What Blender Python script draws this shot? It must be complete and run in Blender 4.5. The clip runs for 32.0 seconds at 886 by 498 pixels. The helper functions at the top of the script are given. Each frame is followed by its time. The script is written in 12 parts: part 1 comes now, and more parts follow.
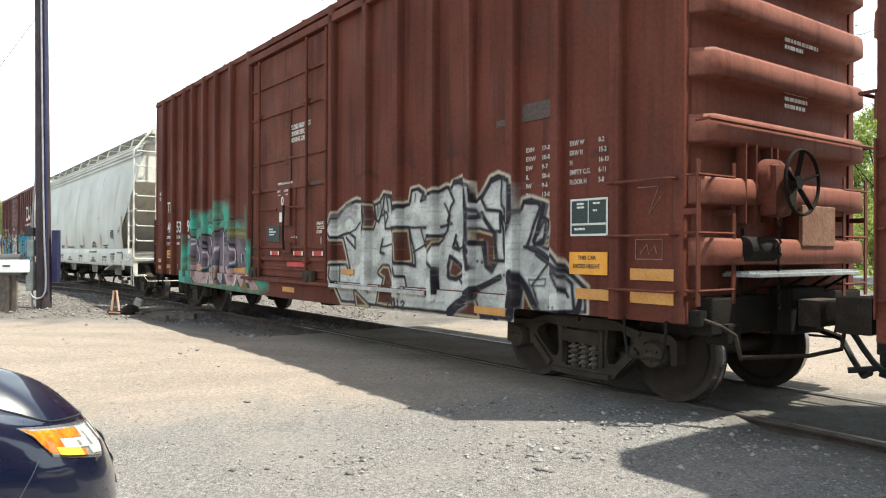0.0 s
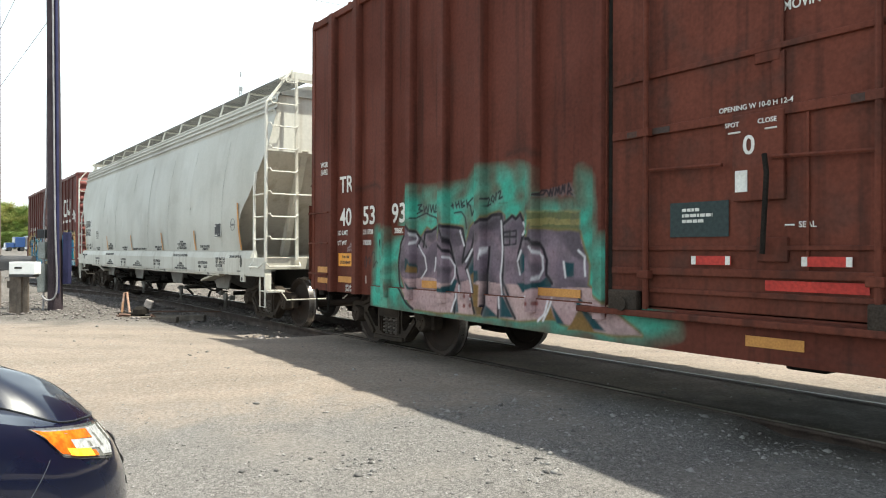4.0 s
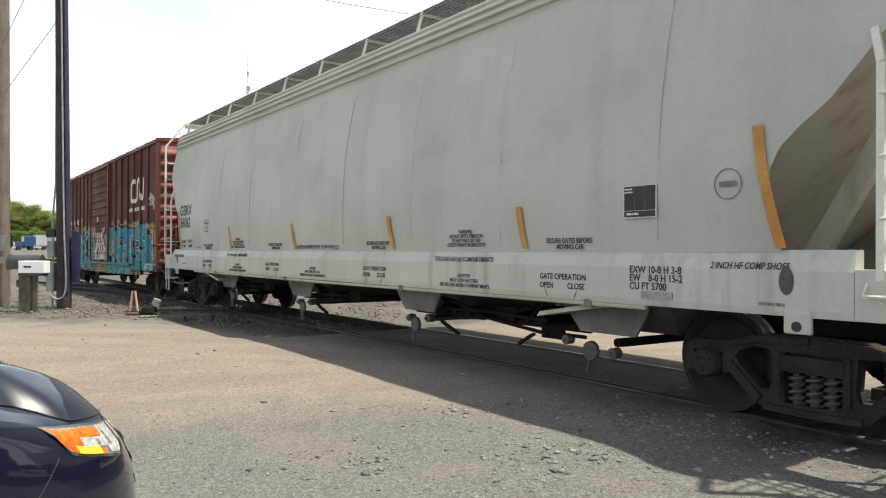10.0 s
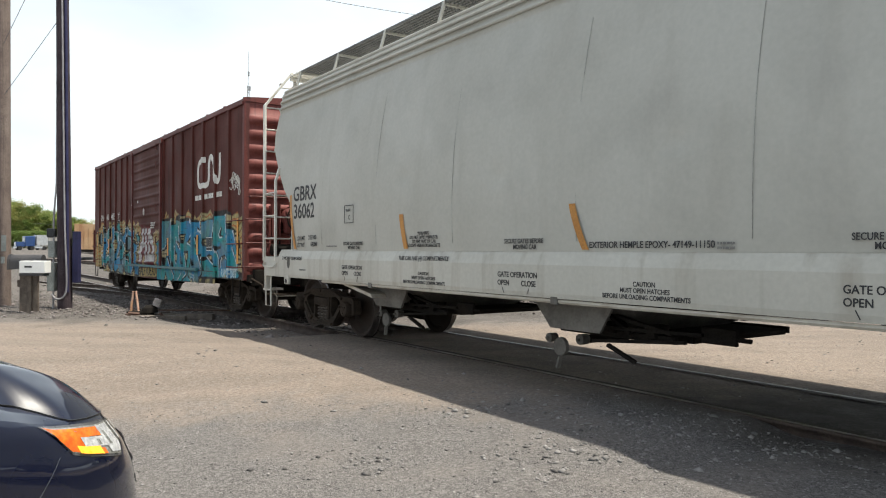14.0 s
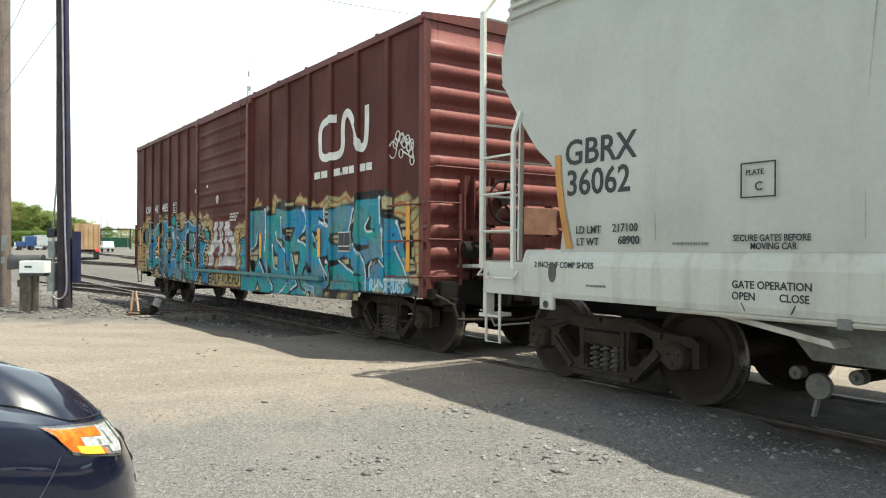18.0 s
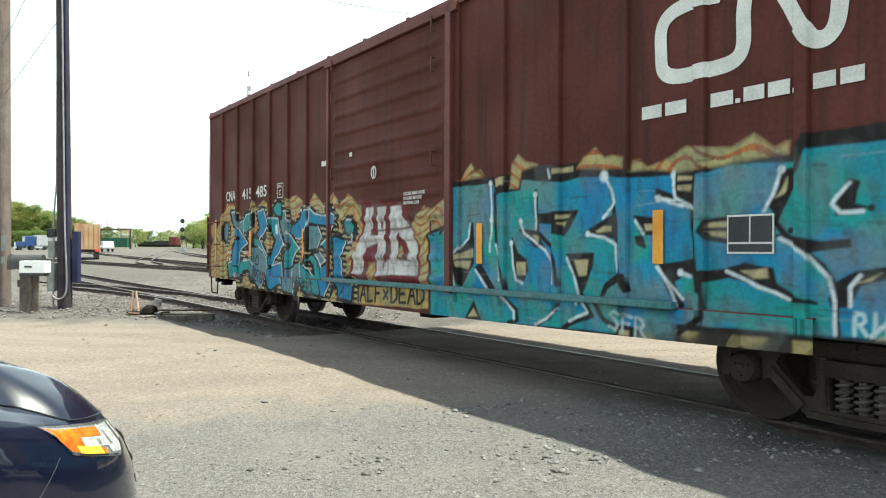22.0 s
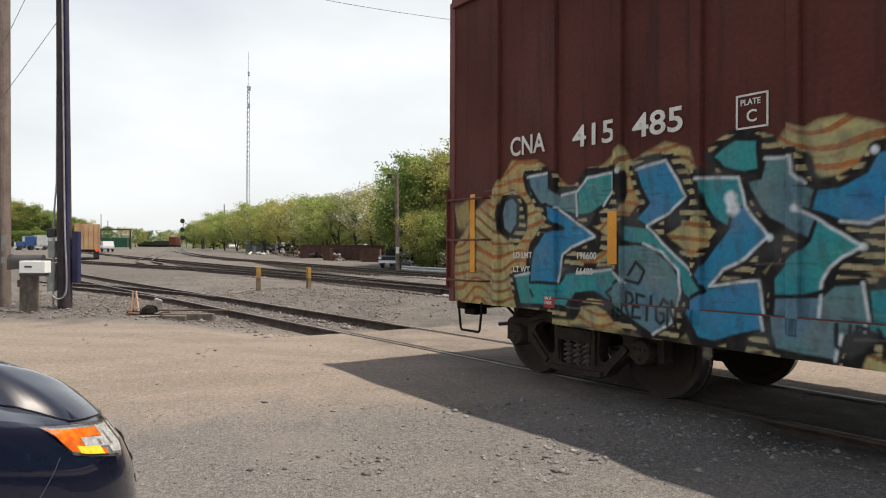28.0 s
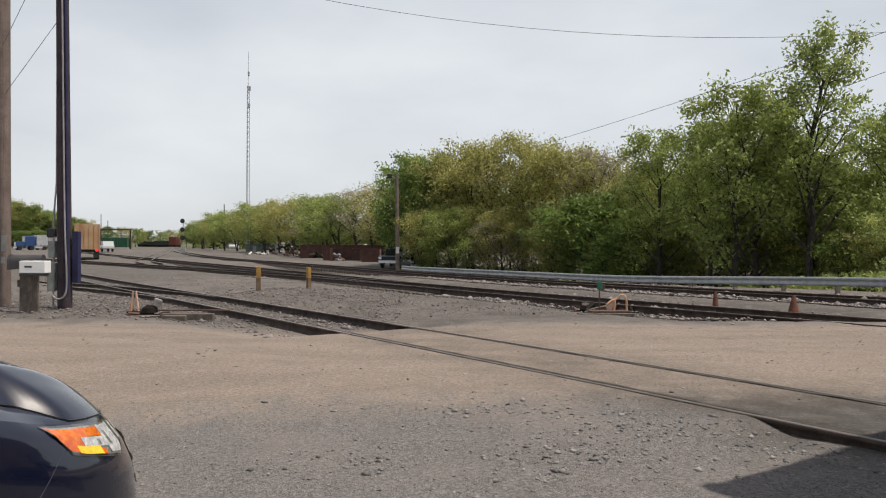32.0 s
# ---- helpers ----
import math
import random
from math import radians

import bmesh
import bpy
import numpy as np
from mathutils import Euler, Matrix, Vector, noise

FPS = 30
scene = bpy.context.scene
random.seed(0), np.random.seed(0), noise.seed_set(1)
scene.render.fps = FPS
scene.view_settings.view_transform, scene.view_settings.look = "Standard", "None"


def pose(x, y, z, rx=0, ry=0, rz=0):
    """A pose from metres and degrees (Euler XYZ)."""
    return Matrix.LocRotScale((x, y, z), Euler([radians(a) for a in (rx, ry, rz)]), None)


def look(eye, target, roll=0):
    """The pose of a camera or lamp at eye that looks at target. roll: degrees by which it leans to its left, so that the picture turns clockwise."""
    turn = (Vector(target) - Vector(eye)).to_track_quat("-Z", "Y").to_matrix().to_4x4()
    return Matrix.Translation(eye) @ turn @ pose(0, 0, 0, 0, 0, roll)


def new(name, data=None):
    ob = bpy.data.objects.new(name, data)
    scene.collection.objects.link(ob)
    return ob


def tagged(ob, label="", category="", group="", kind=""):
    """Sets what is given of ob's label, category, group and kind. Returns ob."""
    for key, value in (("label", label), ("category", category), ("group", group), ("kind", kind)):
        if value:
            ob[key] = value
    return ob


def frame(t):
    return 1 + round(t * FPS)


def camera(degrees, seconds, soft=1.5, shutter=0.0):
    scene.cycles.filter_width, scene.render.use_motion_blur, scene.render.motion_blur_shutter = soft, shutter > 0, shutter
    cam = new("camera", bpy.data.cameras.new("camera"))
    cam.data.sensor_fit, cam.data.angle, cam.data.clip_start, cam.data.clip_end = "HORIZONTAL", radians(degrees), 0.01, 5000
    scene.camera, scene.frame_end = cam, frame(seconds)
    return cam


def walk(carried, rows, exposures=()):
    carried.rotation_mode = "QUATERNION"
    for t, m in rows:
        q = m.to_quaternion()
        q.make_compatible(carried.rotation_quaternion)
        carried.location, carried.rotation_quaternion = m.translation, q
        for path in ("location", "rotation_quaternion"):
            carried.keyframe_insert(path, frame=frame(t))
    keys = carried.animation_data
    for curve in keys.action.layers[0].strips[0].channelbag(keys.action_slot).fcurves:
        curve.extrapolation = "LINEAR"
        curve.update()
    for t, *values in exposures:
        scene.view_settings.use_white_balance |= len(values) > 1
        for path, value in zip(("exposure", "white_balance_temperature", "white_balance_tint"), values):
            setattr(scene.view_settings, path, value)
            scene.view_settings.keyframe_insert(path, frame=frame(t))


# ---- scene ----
# ---- camera: held on a stand, with a slight pan over the first seconds ----
EYE = (0.0, 0.0, 1.40)
LENS_F = 1299.4          # focal length of the lens
cam = camera(62.21, 32.0, soft=1.1, shutter=0.0)


def aim(pan, tilt):
    """The camera's pose for a pan to the right and a tilt upward, both in thousandths of a radian."""
    a, b = pan / 1000, tilt / 1000
    return look(EYE, (EYE[0] + 10 * math.sin(a), EYE[1] + 10 * math.cos(a), EYE[2] + 10 * math.tan(b)), 0.22)


PAN = [(0.0, 22.3, 1.9), (0.5, 18.8, 1.9), (1.0, 15.4, 1.9), (1.5, 17.7, 3.1), (2.0, 17.7, 3.1), (2.5, 16.2, 4.2),
       (3.0, 15.4, 4.6), (3.5, 12.7, 4.6), (4.5, 8.6, 4.5), (5.5, 5.4, 4.3), (6.0, 4.2, 3.5), (7.0, 3.1, 3.1), (8.0, 2.0, 3.1),
       (9.0, 1.4, 3.1), (10.0, 0.9, 3.1), (11.5, 0.8, 3.1), (13.0, 0.2, 3.1), (14.0, 0.0, 3.1), (23.0, 0.0, 3.1), (32.0, 0.0, 3.1)]
# seconds, stops, white balance
EXPO = [(0.0, 1.20, 6600, 2), (1.0, 1.08, 6600, 3), (3.5, 0.96, 6600, 2), (6.0, 0.88, 6700, 0), (9.0, 0.62, 6800, 0), (11.0, 0.46, 6750, 5), (13.0, 0.37, 6700, 8), (16.0, 0.64, 6600, 0), (19.0, 0.90, 6600, -3), (22.0, 0.94, 6500, -5),
        (24.5, 0.56, 6600, 3), (26.5, 0.37, 6800, 8), (28.0, 0.16, 7050, 11), (30.0, 0.02, 7000, 12), (32.0, -0.18, 6850, 12)]
walk(cam, [(t, aim(p, q)) for t, p, q in PAN], EXPO)

# ---- light: high hazy sun beyond the train, pale sky ----
SUN_WAY = Vector((1.606, -0.34, 4.49)).normalized()      # towards the sun
SUN_EL = math.asin(SUN_WAY.z)
SUN_AZ = math.atan2(SUN_WAY.x, SUN_WAY.y)
world = bpy.data.worlds.new("sky")
scene.world = world
world.use_nodes = True
wn = world.node_tree
wn.nodes.clear()
sky = wn.nodes.new("ShaderNodeTexSky")
sky.sky_type = "NISHITA"
sky.sun_disc = False
sky.sun_elevation, sky.sun_rotation = SUN_EL, SUN_AZ
sky.air_density, sky.dust_density, sky.ozone_density, sky.altitude = 1.0, 2.5, 1.0, 100
haze_coord = wn.nodes.new("ShaderNodeTexCoord")
haze_noise = wn.nodes.new("ShaderNodeTexNoise")
haze_noise.inputs["Scale"].default_value = 2.2
haze_noise.inputs["Detail"].default_value = 5
haze_map = wn.nodes.new("ShaderNodeMapping")
haze_map.inputs["Scale"].default_value = (1.0, 1.0, 2.6)
wn.links.new(haze_coord.outputs["Generated"], haze_map.inputs["Vector"])
wn.links.new(haze_map.outputs["Vector"], haze_noise.inputs["Vector"])
haze_ramp = wn.nodes.new("ShaderNodeMapRange")
haze_ramp.inputs["From Min"].default_value, haze_ramp.inputs["From Max"].default_value = 0.25, 0.75
haze_ramp.inputs["To Min"].default_value, haze_ramp.inputs["To Max"].default_value = 0.58, 0.97
wn.links.new(haze_noise.outputs["Fac"], haze_ramp.inputs["Value"])
haze_mix = wn.nodes.new("ShaderNodeMixRGB")
haze_mix.inputs["Color2"].default_value = (9.9, 10.75, 11.6, 1)       # thin high cloud
haze_sep = wn.nodes.new("ShaderNodeSeparateXYZ")                      # the veil thickens towards the horizon
wn.links.new(haze_coord.outputs["Generated"], haze_sep.inputs[0])
haze_low = wn.nodes.new("ShaderNodeMapRange")
haze_low.inputs["From Min"].default_value, haze_low.inputs["From Max"].default_value = 0.25, 0.8
haze_low.inputs["To Min"].default_value, haze_low.inputs["To Max"].default_value = 1.0, 0.28
wn.links.new(haze_sep.outputs["Z"], haze_low.inputs["Value"])
haze_fac = wn.nodes.new("ShaderNodeMath")
haze_fac.operation = "MULTIPLY"
wn.links.new(haze_ramp.outputs["Result"], haze_fac.inputs[0])
wn.links.new(haze_low.outputs["Result"], haze_fac.inputs[1])
wn.links.new(haze_fac.outputs[0], haze_mix.inputs["Fac"])
wn.links.new(sky.outputs["Color"], haze_mix.inputs["Color1"])
bg = wn.nodes.new("ShaderNodeBackground")
bg.inputs["Strength"].default_value = 0.094
wn.links.new(haze_mix.outputs["Color"], bg.inputs["Color"])
wout = wn.nodes.new("ShaderNodeOutputWorld")
wn.links.new(bg.outputs["Background"], wout.inputs["Surface"])

sun_data = bpy.data.lights.new("sun", "SUN")
sun_data.energy, sun_data.angle, sun_data.color = 5.0, radians(0.7), (1.0, 0.95, 0.87)
sun = new("sun", sun_data)
sun.matrix_world = look(Vector((0, 0, 60)) + SUN_WAY * 40, Vector((0, 0, 60)))


# ---- materials ----
MATS = {}


def surf(name, a, b=None, scale=3.0, fine=45.0, rough=0.7, metal=0.0, bump=0.15, spread=0.25, streak=None, streak_scale=(9, 9, 0.5),
         coat=0.0, painted=False, grime=0.0, vary=0.0, spec=0.3, emit=None, power=0.0):
    """A surface with broad and fine variation in colour, roughness and relief. streak: a third colour that runs down in streaks."""
    if name in MATS:
        return MATS[name]
    m = bpy.data.materials.new(name)
    m.use_nodes = True
    t = m.node_tree
    n, li = t.nodes, t.links
    p = n["Principled BSDF"]
    co = n.new("ShaderNodeTexCoord")

    def noise_at(s, detail, vec=None):
        x = n.new("ShaderNodeTexNoise")
        x.inputs["Scale"].default_value, x.inputs["Detail"].default_value = s, detail
        li.new(vec or co.outputs["Object"], x.inputs["Vector"])
        return x

    def ramp(x, lo, hi, out_lo=0.0, out_hi=1.0):
        r = n.new("ShaderNodeMapRange")
        r.inputs["From Min"].default_value, r.inputs["From Max"].default_value = lo, hi
        r.inputs["To Min"].default_value, r.inputs["To Max"].default_value = out_lo, out_hi
        li.new(x, r.inputs["Value"])
        return r.outputs["Result"]

    def mix(f, c1, c2, mode="MIX"):
        x = n.new("ShaderNodeMixRGB")
        x.blend_type = mode
        for sock, v in (("Fac", f), ("Color1", c1), ("Color2", c2)):
            if isinstance(v, (int, float)):
                x.inputs[sock].default_value = v
            elif isinstance(v, tuple):
                x.inputs[sock].default_value = (*v, 1)
            else:
                li.new(v, x.inputs[sock])
        return x.outputs["Color"]

    b = b or tuple(c * 0.7 for c in a)
    broad = noise_at(scale, 5)
    grain = noise_at(fine, 4)
    col = mix(ramp(broad.outputs["Fac"], 0.35, 0.65), a, b)
    if streak:
        mp = n.new("ShaderNodeMapping")
        mp.inputs["Scale"].default_value = streak_scale
        li.new(co.outputs["Object"], mp.inputs["Vector"])
        st = noise_at(1.0, 6, mp.outputs["Vector"])
        col = mix(ramp(st.outputs["Fac"], 0.52, 0.78), col, streak)
    if painted:
        at = n.new("ShaderNodeAttribute")
        at.attribute_name = "paint"
        wear = ramp(grain.outputs["Fac"], 0.24, 0.36, 0.75, 1.0)
        f = n.new("ShaderNodeMath")
        f.operation = "MULTIPLY"
        li.new(at.outputs["Alpha"], f.inputs[0])
        li.new(wear, f.inputs[1])
        col = mix(f.outputs[0], col, at.outputs["Color"])
        li_grime = noise_at(1.3, 6)
        col = mix(ramp(li_grime.outputs["Fac"], 0.55, 0.75, 0.0, 0.25), col, (0.05, 0.04, 0.035))
    if grime:
        g = noise_at(scale * 2.7, 6)
        col = mix(ramp(g.outputs["Fac"], 0.5, 0.72, 0.0, grime), col, (0.035, 0.03, 0.026))
    if vary:
        oi = n.new("ShaderNodeObjectInfo")
        col = mix(1.0, col, ramp(oi.outputs["Random"], 0, 1, 1 - vary, 1 + vary), "MULTIPLY")
    col = mix(1.0, col, ramp(grain.outputs["Fac"], 0.3, 0.7, 1 - spread, 1 + spread), "MULTIPLY")
    li.new(col, p.inputs["Base Color"])
    li.new(ramp(broad.outputs["Fac"], 0.3, 0.7, max(0.03, rough - 0.12), min(1, rough + 0.1)), p.inputs["Roughness"])
    p.inputs["Metallic"].default_value = metal
    p.inputs["Specular IOR Level"].default_value = spec
    if coat:
        p.inputs["Coat Weight"].default_value, p.inputs["Coat Roughness"].default_value = coat, 0.04
    if emit:
        p.inputs["Emission Color"].default_value, p.inputs["Emission Strength"].default_value = (*emit, 1), power
    if bump:
        bp = n.new("ShaderNodeBump")
        bp.inputs["Strength"].default_value, bp.inputs["Distance"].default_value = bump, 0.02
        li.new(grain.outputs["Fac"], bp.inputs["Height"])
        li.new(bp.outputs["Normal"], p.inputs["Normal"])
    MATS[name] = m
    return m


RED = surf("boxcar_red_paint", (0.115, 0.033, 0.0215), (0.088, 0.026, 0.0175), 0.9, 26, 0.7, bump=0.06, spread=0.14, streak=(0.046, 0.017, 0.012), painted=True, spec=0.12)
RED_PLAIN = surf("boxcar_red_plain", (0.130, 0.038, 0.024), (0.10, 0.031, 0.020), 1.2, 30, 0.7, bump=0.08, spread=0.16, streak=(0.048, 0.018, 0.013), grime=0.4, spec=0.12)
MAROON = surf("boxcar_maroon_paint", (0.096, 0.027, 0.021), (0.074, 0.022, 0.017), 0.9, 26, 0.68, bump=0.06, spread=0.13, streak=(0.045, 0.017, 0.014), painted=True, spec=0.16)
MAROON_PLAIN = surf("boxcar_maroon_plain", (0.14, 0.038, 0.032), (0.108, 0.031, 0.027), 1.2, 30, 0.58, bump=0.08, spread=0.15, streak=(0.055, 0.022, 0.019), grime=0.25)
# end paints lighter than the sides: extra sunlight is put into their colour
END_RED = surf("boxcar_end_sunlit_red", (0.205, 0.077, 0.054), (0.165, 0.060, 0.043), 1.4, 30, 0.7, bump=0.06, spread=0.12, streak=(0.10, 0.036, 0.026), spec=0.12)
END_MAROON = surf("boxcar_end_sunlit_maroon", (0.205, 0.066, 0.057), (0.165, 0.052, 0.046), 1.4, 30, 0.6, bump=0.06, spread=0.12, streak=(0.085, 0.03, 0.027), spec=0.2)
GREY = surf("hopper_grey_paint", (0.455, 0.452, 0.412), (0.414, 0.409, 0.368), 0.6, 22, 0.5, bump=0.03, spread=0.04, streak=(0.385, 0.375, 0.335), streak_scale=(3, 3, 0.3), grime=0.10)
# lighter than the side sheet: light caught by the sill is put into the colour
SILL_GREY = surf("hopper_sill_paint", (0.51, 0.50, 0.45), (0.462, 0.45, 0.40), 0.8, 22, 0.5, bump=0.03, spread=0.05, streak=(0.34, 0.31, 0.26), streak_scale=(6, 6, 0.5))
# two tones of the end paint: sunlit white here, shaded beige below
END_SUNLIT = surf("hopper_end_sunlit", (0.66, 0.645, 0.59), (0.58, 0.56, 0.50), 1.0, 24, 0.5, bump=0.03, spread=0.06, streak=(0.40, 0.345, 0.27), streak_scale=(5, 5, 0.3))
GREY_END = surf("hopper_end_paint", (0.50, 0.47, 0.405), (0.44, 0.405, 0.34), 1.0, 24, 0.55, bump=0.04, spread=0.06, streak=(0.30, 0.255, 0.20), streak_scale=(4, 4, 0.3))
GRIME = surf("underframe_grime", (0.011, 0.0095, 0.0085), (0.021, 0.018, 0.015), 4, 60, 0.9, bump=0.3, spread=0.3, spec=0.1)
TRUCK = surf("cast_steel_grime", (0.032, 0.025, 0.020), (0.055, 0.043, 0.034), 5, 70, 0.9, bump=0.3, spread=0.3, spec=0.1, grime=0.5)
SPRING = surf("spring_steel", (0.12, 0.10, 0.085), (0.07, 0.058, 0.05), 9, 80, 0.6, metal=0.3, bump=0.15)
WHEEL = surf("wheel_steel", (0.026, 0.019, 0.015), (0.046, 0.031, 0.024), 6, 60, 0.75, metal=0.2, bump=0.2)
TREAD = surf("worn_tread_steel", (0.30, 0.28, 0.26), (0.2, 0.18, 0.17), 8, 60, 0.35, metal=0.9, bump=0.05)
RAIL = surf("rail_rust", (0.075, 0.055, 0.045), (0.045, 0.034, 0.03), 5, 60, 0.8, metal=0.2, bump=0.2)
RAILTOP = surf("rail_head_worn", (0.24, 0.21, 0.19), (0.15, 0.13, 0.115), 3, 50, 0.42, metal=0.7, bump=0.05)
TIE = surf("creosoted_tie", (0.075, 0.062, 0.052), (0.13, 0.11, 0.092), 6, 50, 0.9, bump=0.5, spread=0.3, vary=0.25)
WHITE = surf("stencil_white", (0.68, 0.67, 0.63), (0.55, 0.54, 0.5), 4, 60, 0.6, bump=0, spread=0.12)
WORN = surf("stencil_worn", (0.50, 0.46, 0.43), (0.36, 0.30, 0.27), 6, 40, 0.65, bump=0, spread=0.2)
BLACK = surf("stencil_black", (0.025, 0.026, 0.03), (0.045, 0.045, 0.047), 5, 60, 0.6, bump=0, spread=0.15)
REFLECT = surf("yellow_reflector", (0.72, 0.32, 0.035), (0.6, 0.25, 0.03), 4, 60, 0.4, bump=0.02, spread=0.1)
REFLECT_OLD = surf("dull_yellow_reflector", (0.5, 0.24, 0.06), (0.42, 0.19, 0.05), 4, 60, 0.5, bump=0.02, spread=0.15)
POLE_WOOD = surf("pole_wood_dark", (0.06, 0.043, 0.05), (0.04, 0.03, 0.035), 3, 40, 0.85, bump=0.4, spread=0.3, streak=(0.09, 0.065, 0.07), streak_scale=(30, 30, 0.6))
POLE_PALE = surf("pole_wood_weathered", (0.21, 0.165, 0.14), (0.15, 0.115, 0.10), 3, 40, 0.85, bump=0.4, spread=0.25, streak=(0.1, 0.075, 0.065), streak_scale=(30, 30, 0.6))
GALV = surf("galvanised_steel", (0.36, 0.38, 0.38), (0.27, 0.285, 0.29), 5, 50, 0.45, metal=0.5, bump=0.05)
RUBBER = surf("black_rubber", (0.02, 0.02, 0.021), (0.032, 0.031, 0.03), 6, 50, 0.7, bump=0.1)
BARK = surf("tree_bark", (0.032, 0.027, 0.023), (0.06, 0.05, 0.043), 4, 40, 0.9, bump=0.5, spread=0.3)


# ---- mesh helpers ----
def thing(name, label, category, m=None, group="", kind=""):
    ob = new(name)
    ob.empty_display_size = 0.2
    ob.matrix_world = m or Matrix()
    return tagged(ob, label, category, group, kind)


def finish(bm, name, material, smooth=False):
    me = bpy.data.meshes.new(name)
    bm.to_mesh(me)
    bm.free()
    for x in (material if isinstance(material, (list, tuple)) else [material]):
        me.materials.append(x)
    if smooth:
        me.polygons.foreach_set("use_smooth", [True] * len(me.polygons))
        me.set_sharp_from_angle(angle=radians(38))
    return me


def part(name, bm, material, parent, label="", smooth=False, m=None):
    """Links a bmesh, or a mesh that is ready, as one mesh object under a thing or a part."""
    me = bm if isinstance(bm, bpy.types.Mesh) else finish(bm, name, material, smooth)
    ob = new(name, me)
    ob.parent = parent
    if m is not None:
        ob.matrix_local = m
    if label:
        tagged(ob, label)
    return ob


def alone(name, bm, material, label, category, m=None, group="", kind="", smooth=False):
    """A thing that is one mesh."""
    me = bm if isinstance(bm, bpy.types.Mesh) else finish(bm, name, material, smooth)
    ob = new(name, me)
    if m is not None:
        ob.matrix_world = m
    return tagged(ob, label, category, group, kind)


def box(bm, x0, x1, y0, y1, z0, z1, bevel=0.0, mi=0, m=None):
    v = [bm.verts.new(c if m is None else m @ Vector(c)) for c in
         ((x0, y0, z0), (x1, y0, z0), (x1, y1, z0), (x0, y1, z0), (x0, y0, z1), (x1, y0, z1), (x1, y1, z1), (x0, y1, z1))]
    fs = [bm.faces.new([v[i] for i in f]) for f in ((3, 2, 1, 0), (4, 5, 6, 7), (0, 1, 5, 4), (1, 2, 6, 5), (2, 3, 7, 6), (3, 0, 4, 7))]
    for f in fs:
        f.material_index = mi
    if bevel:
        r = bmesh.ops.bevel(bm, geom=list({e for f in fs for e in f.edges}), offset=bevel, segments=2, affect="EDGES", profile=0.6)
        for f in r["faces"]:
            f.material_index = mi
    return bm


def B(*a, **k):
    return box(bmesh.new(), *a, **k)


def ring_frame(a, b):
    w = (Vector(b) - Vector(a))
    q = w.to_track_quat("Z", "Y").to_matrix()
    return q @ Vector((1, 0, 0)), q @ Vector((0, 1, 0))


def tube(bm, pts, r, sides=8, mi=0, cap=True):
    """A round bar along a line of points; r may be a list."""
    pts = [Vector(p) for p in pts]
    rs = r if isinstance(r, (list, tuple)) else [r] * len(pts)
    rings = []
    for i, p in enumerate(pts):
        a, b = pts[max(0, i - 1)], pts[min(len(pts) - 1, i + 1)]
        ex, ey = ring_frame(a, b)
        if rings and len(rings) > 0:
            prev = rings[-1][1]
            w = (b - a).normalized()
            ex = (prev - w * prev.dot(w)).normalized() if (prev - w * prev.dot(w)).length > 1e-4 else ex
            ey = w.cross(ex)
        rings.append(([bm.verts.new(p + rs[i] * (math.cos(2 * math.pi * k / sides) * ex + math.sin(2 * math.pi * k / sides) * ey)) for k in range(sides)], ex))
    for (u, _), (v, _) in zip(rings, rings[1:]):
        for k in range(sides):
            f = bm.faces.new((u[k], u[(k + 1) % sides], v[(k + 1) % sides], v[k]))
            f.material_index = mi
    if cap:
        bm.faces.new(rings[0][0][::-1]).material_index = mi
        bm.faces.new(rings[-1][0]).material_index = mi
    return bm


def beam(bm, a, b, w, h, side=(0, 1, 0), mi=0):
    """A rectangular bar from a to b: w across (along side), h the other way."""
    a, b, s = Vector(a), Vector(b), Vector(side).normalized()
    d = (b - a).normalized()
    s = (s - d * s.dot(d)).normalized()
    n = d.cross(s)
    vs = [[bm.verts.new(p + s * i * w / 2 + n * j * h / 2) for i, j in ((-1, -1), (1, -1), (1, 1), (-1, 1))] for p in (a, b)]
    for k in range(4):
        bm.faces.new((vs[0][k], vs[0][(k + 1) % 4], vs[1][(k + 1) % 4], vs[1][k])).material_index = mi
    bm.faces.new(vs[0][::-1]).material_index = mi
    bm.faces.new(vs[1]).material_index = mi
    return bm


def lathe(bm, prof, sides=24, axis="y", mi=None, centre=(0, 0, 0)):
    """Turns a profile of (along, radius) round an axis through centre. mi: material index per band."""
    c = Vector(centre)
    rings = []
    for h, r in prof:
        ring = []
        for k in range(sides):
            a = 2 * math.pi * k / sides
            ca, sa = r * math.cos(a), r * math.sin(a)
            ring.append(bm.verts.new(c + Vector({"y": (ca, h, -sa), "z": (ca, sa, h), "x": (h, ca, sa)}[axis])))
        rings.append(ring)
    for i, (u, v) in enumerate(zip(rings, rings[1:])):
        for k in range(sides):
            f = bm.faces.new((u[k], u[(k + 1) % sides], v[(k + 1) % sides], v[k]))
            if mi:
                f.material_index = mi[i]
    bm.faces.new(rings[0][::-1])
    bm.faces.new(rings[-1])
    return bm


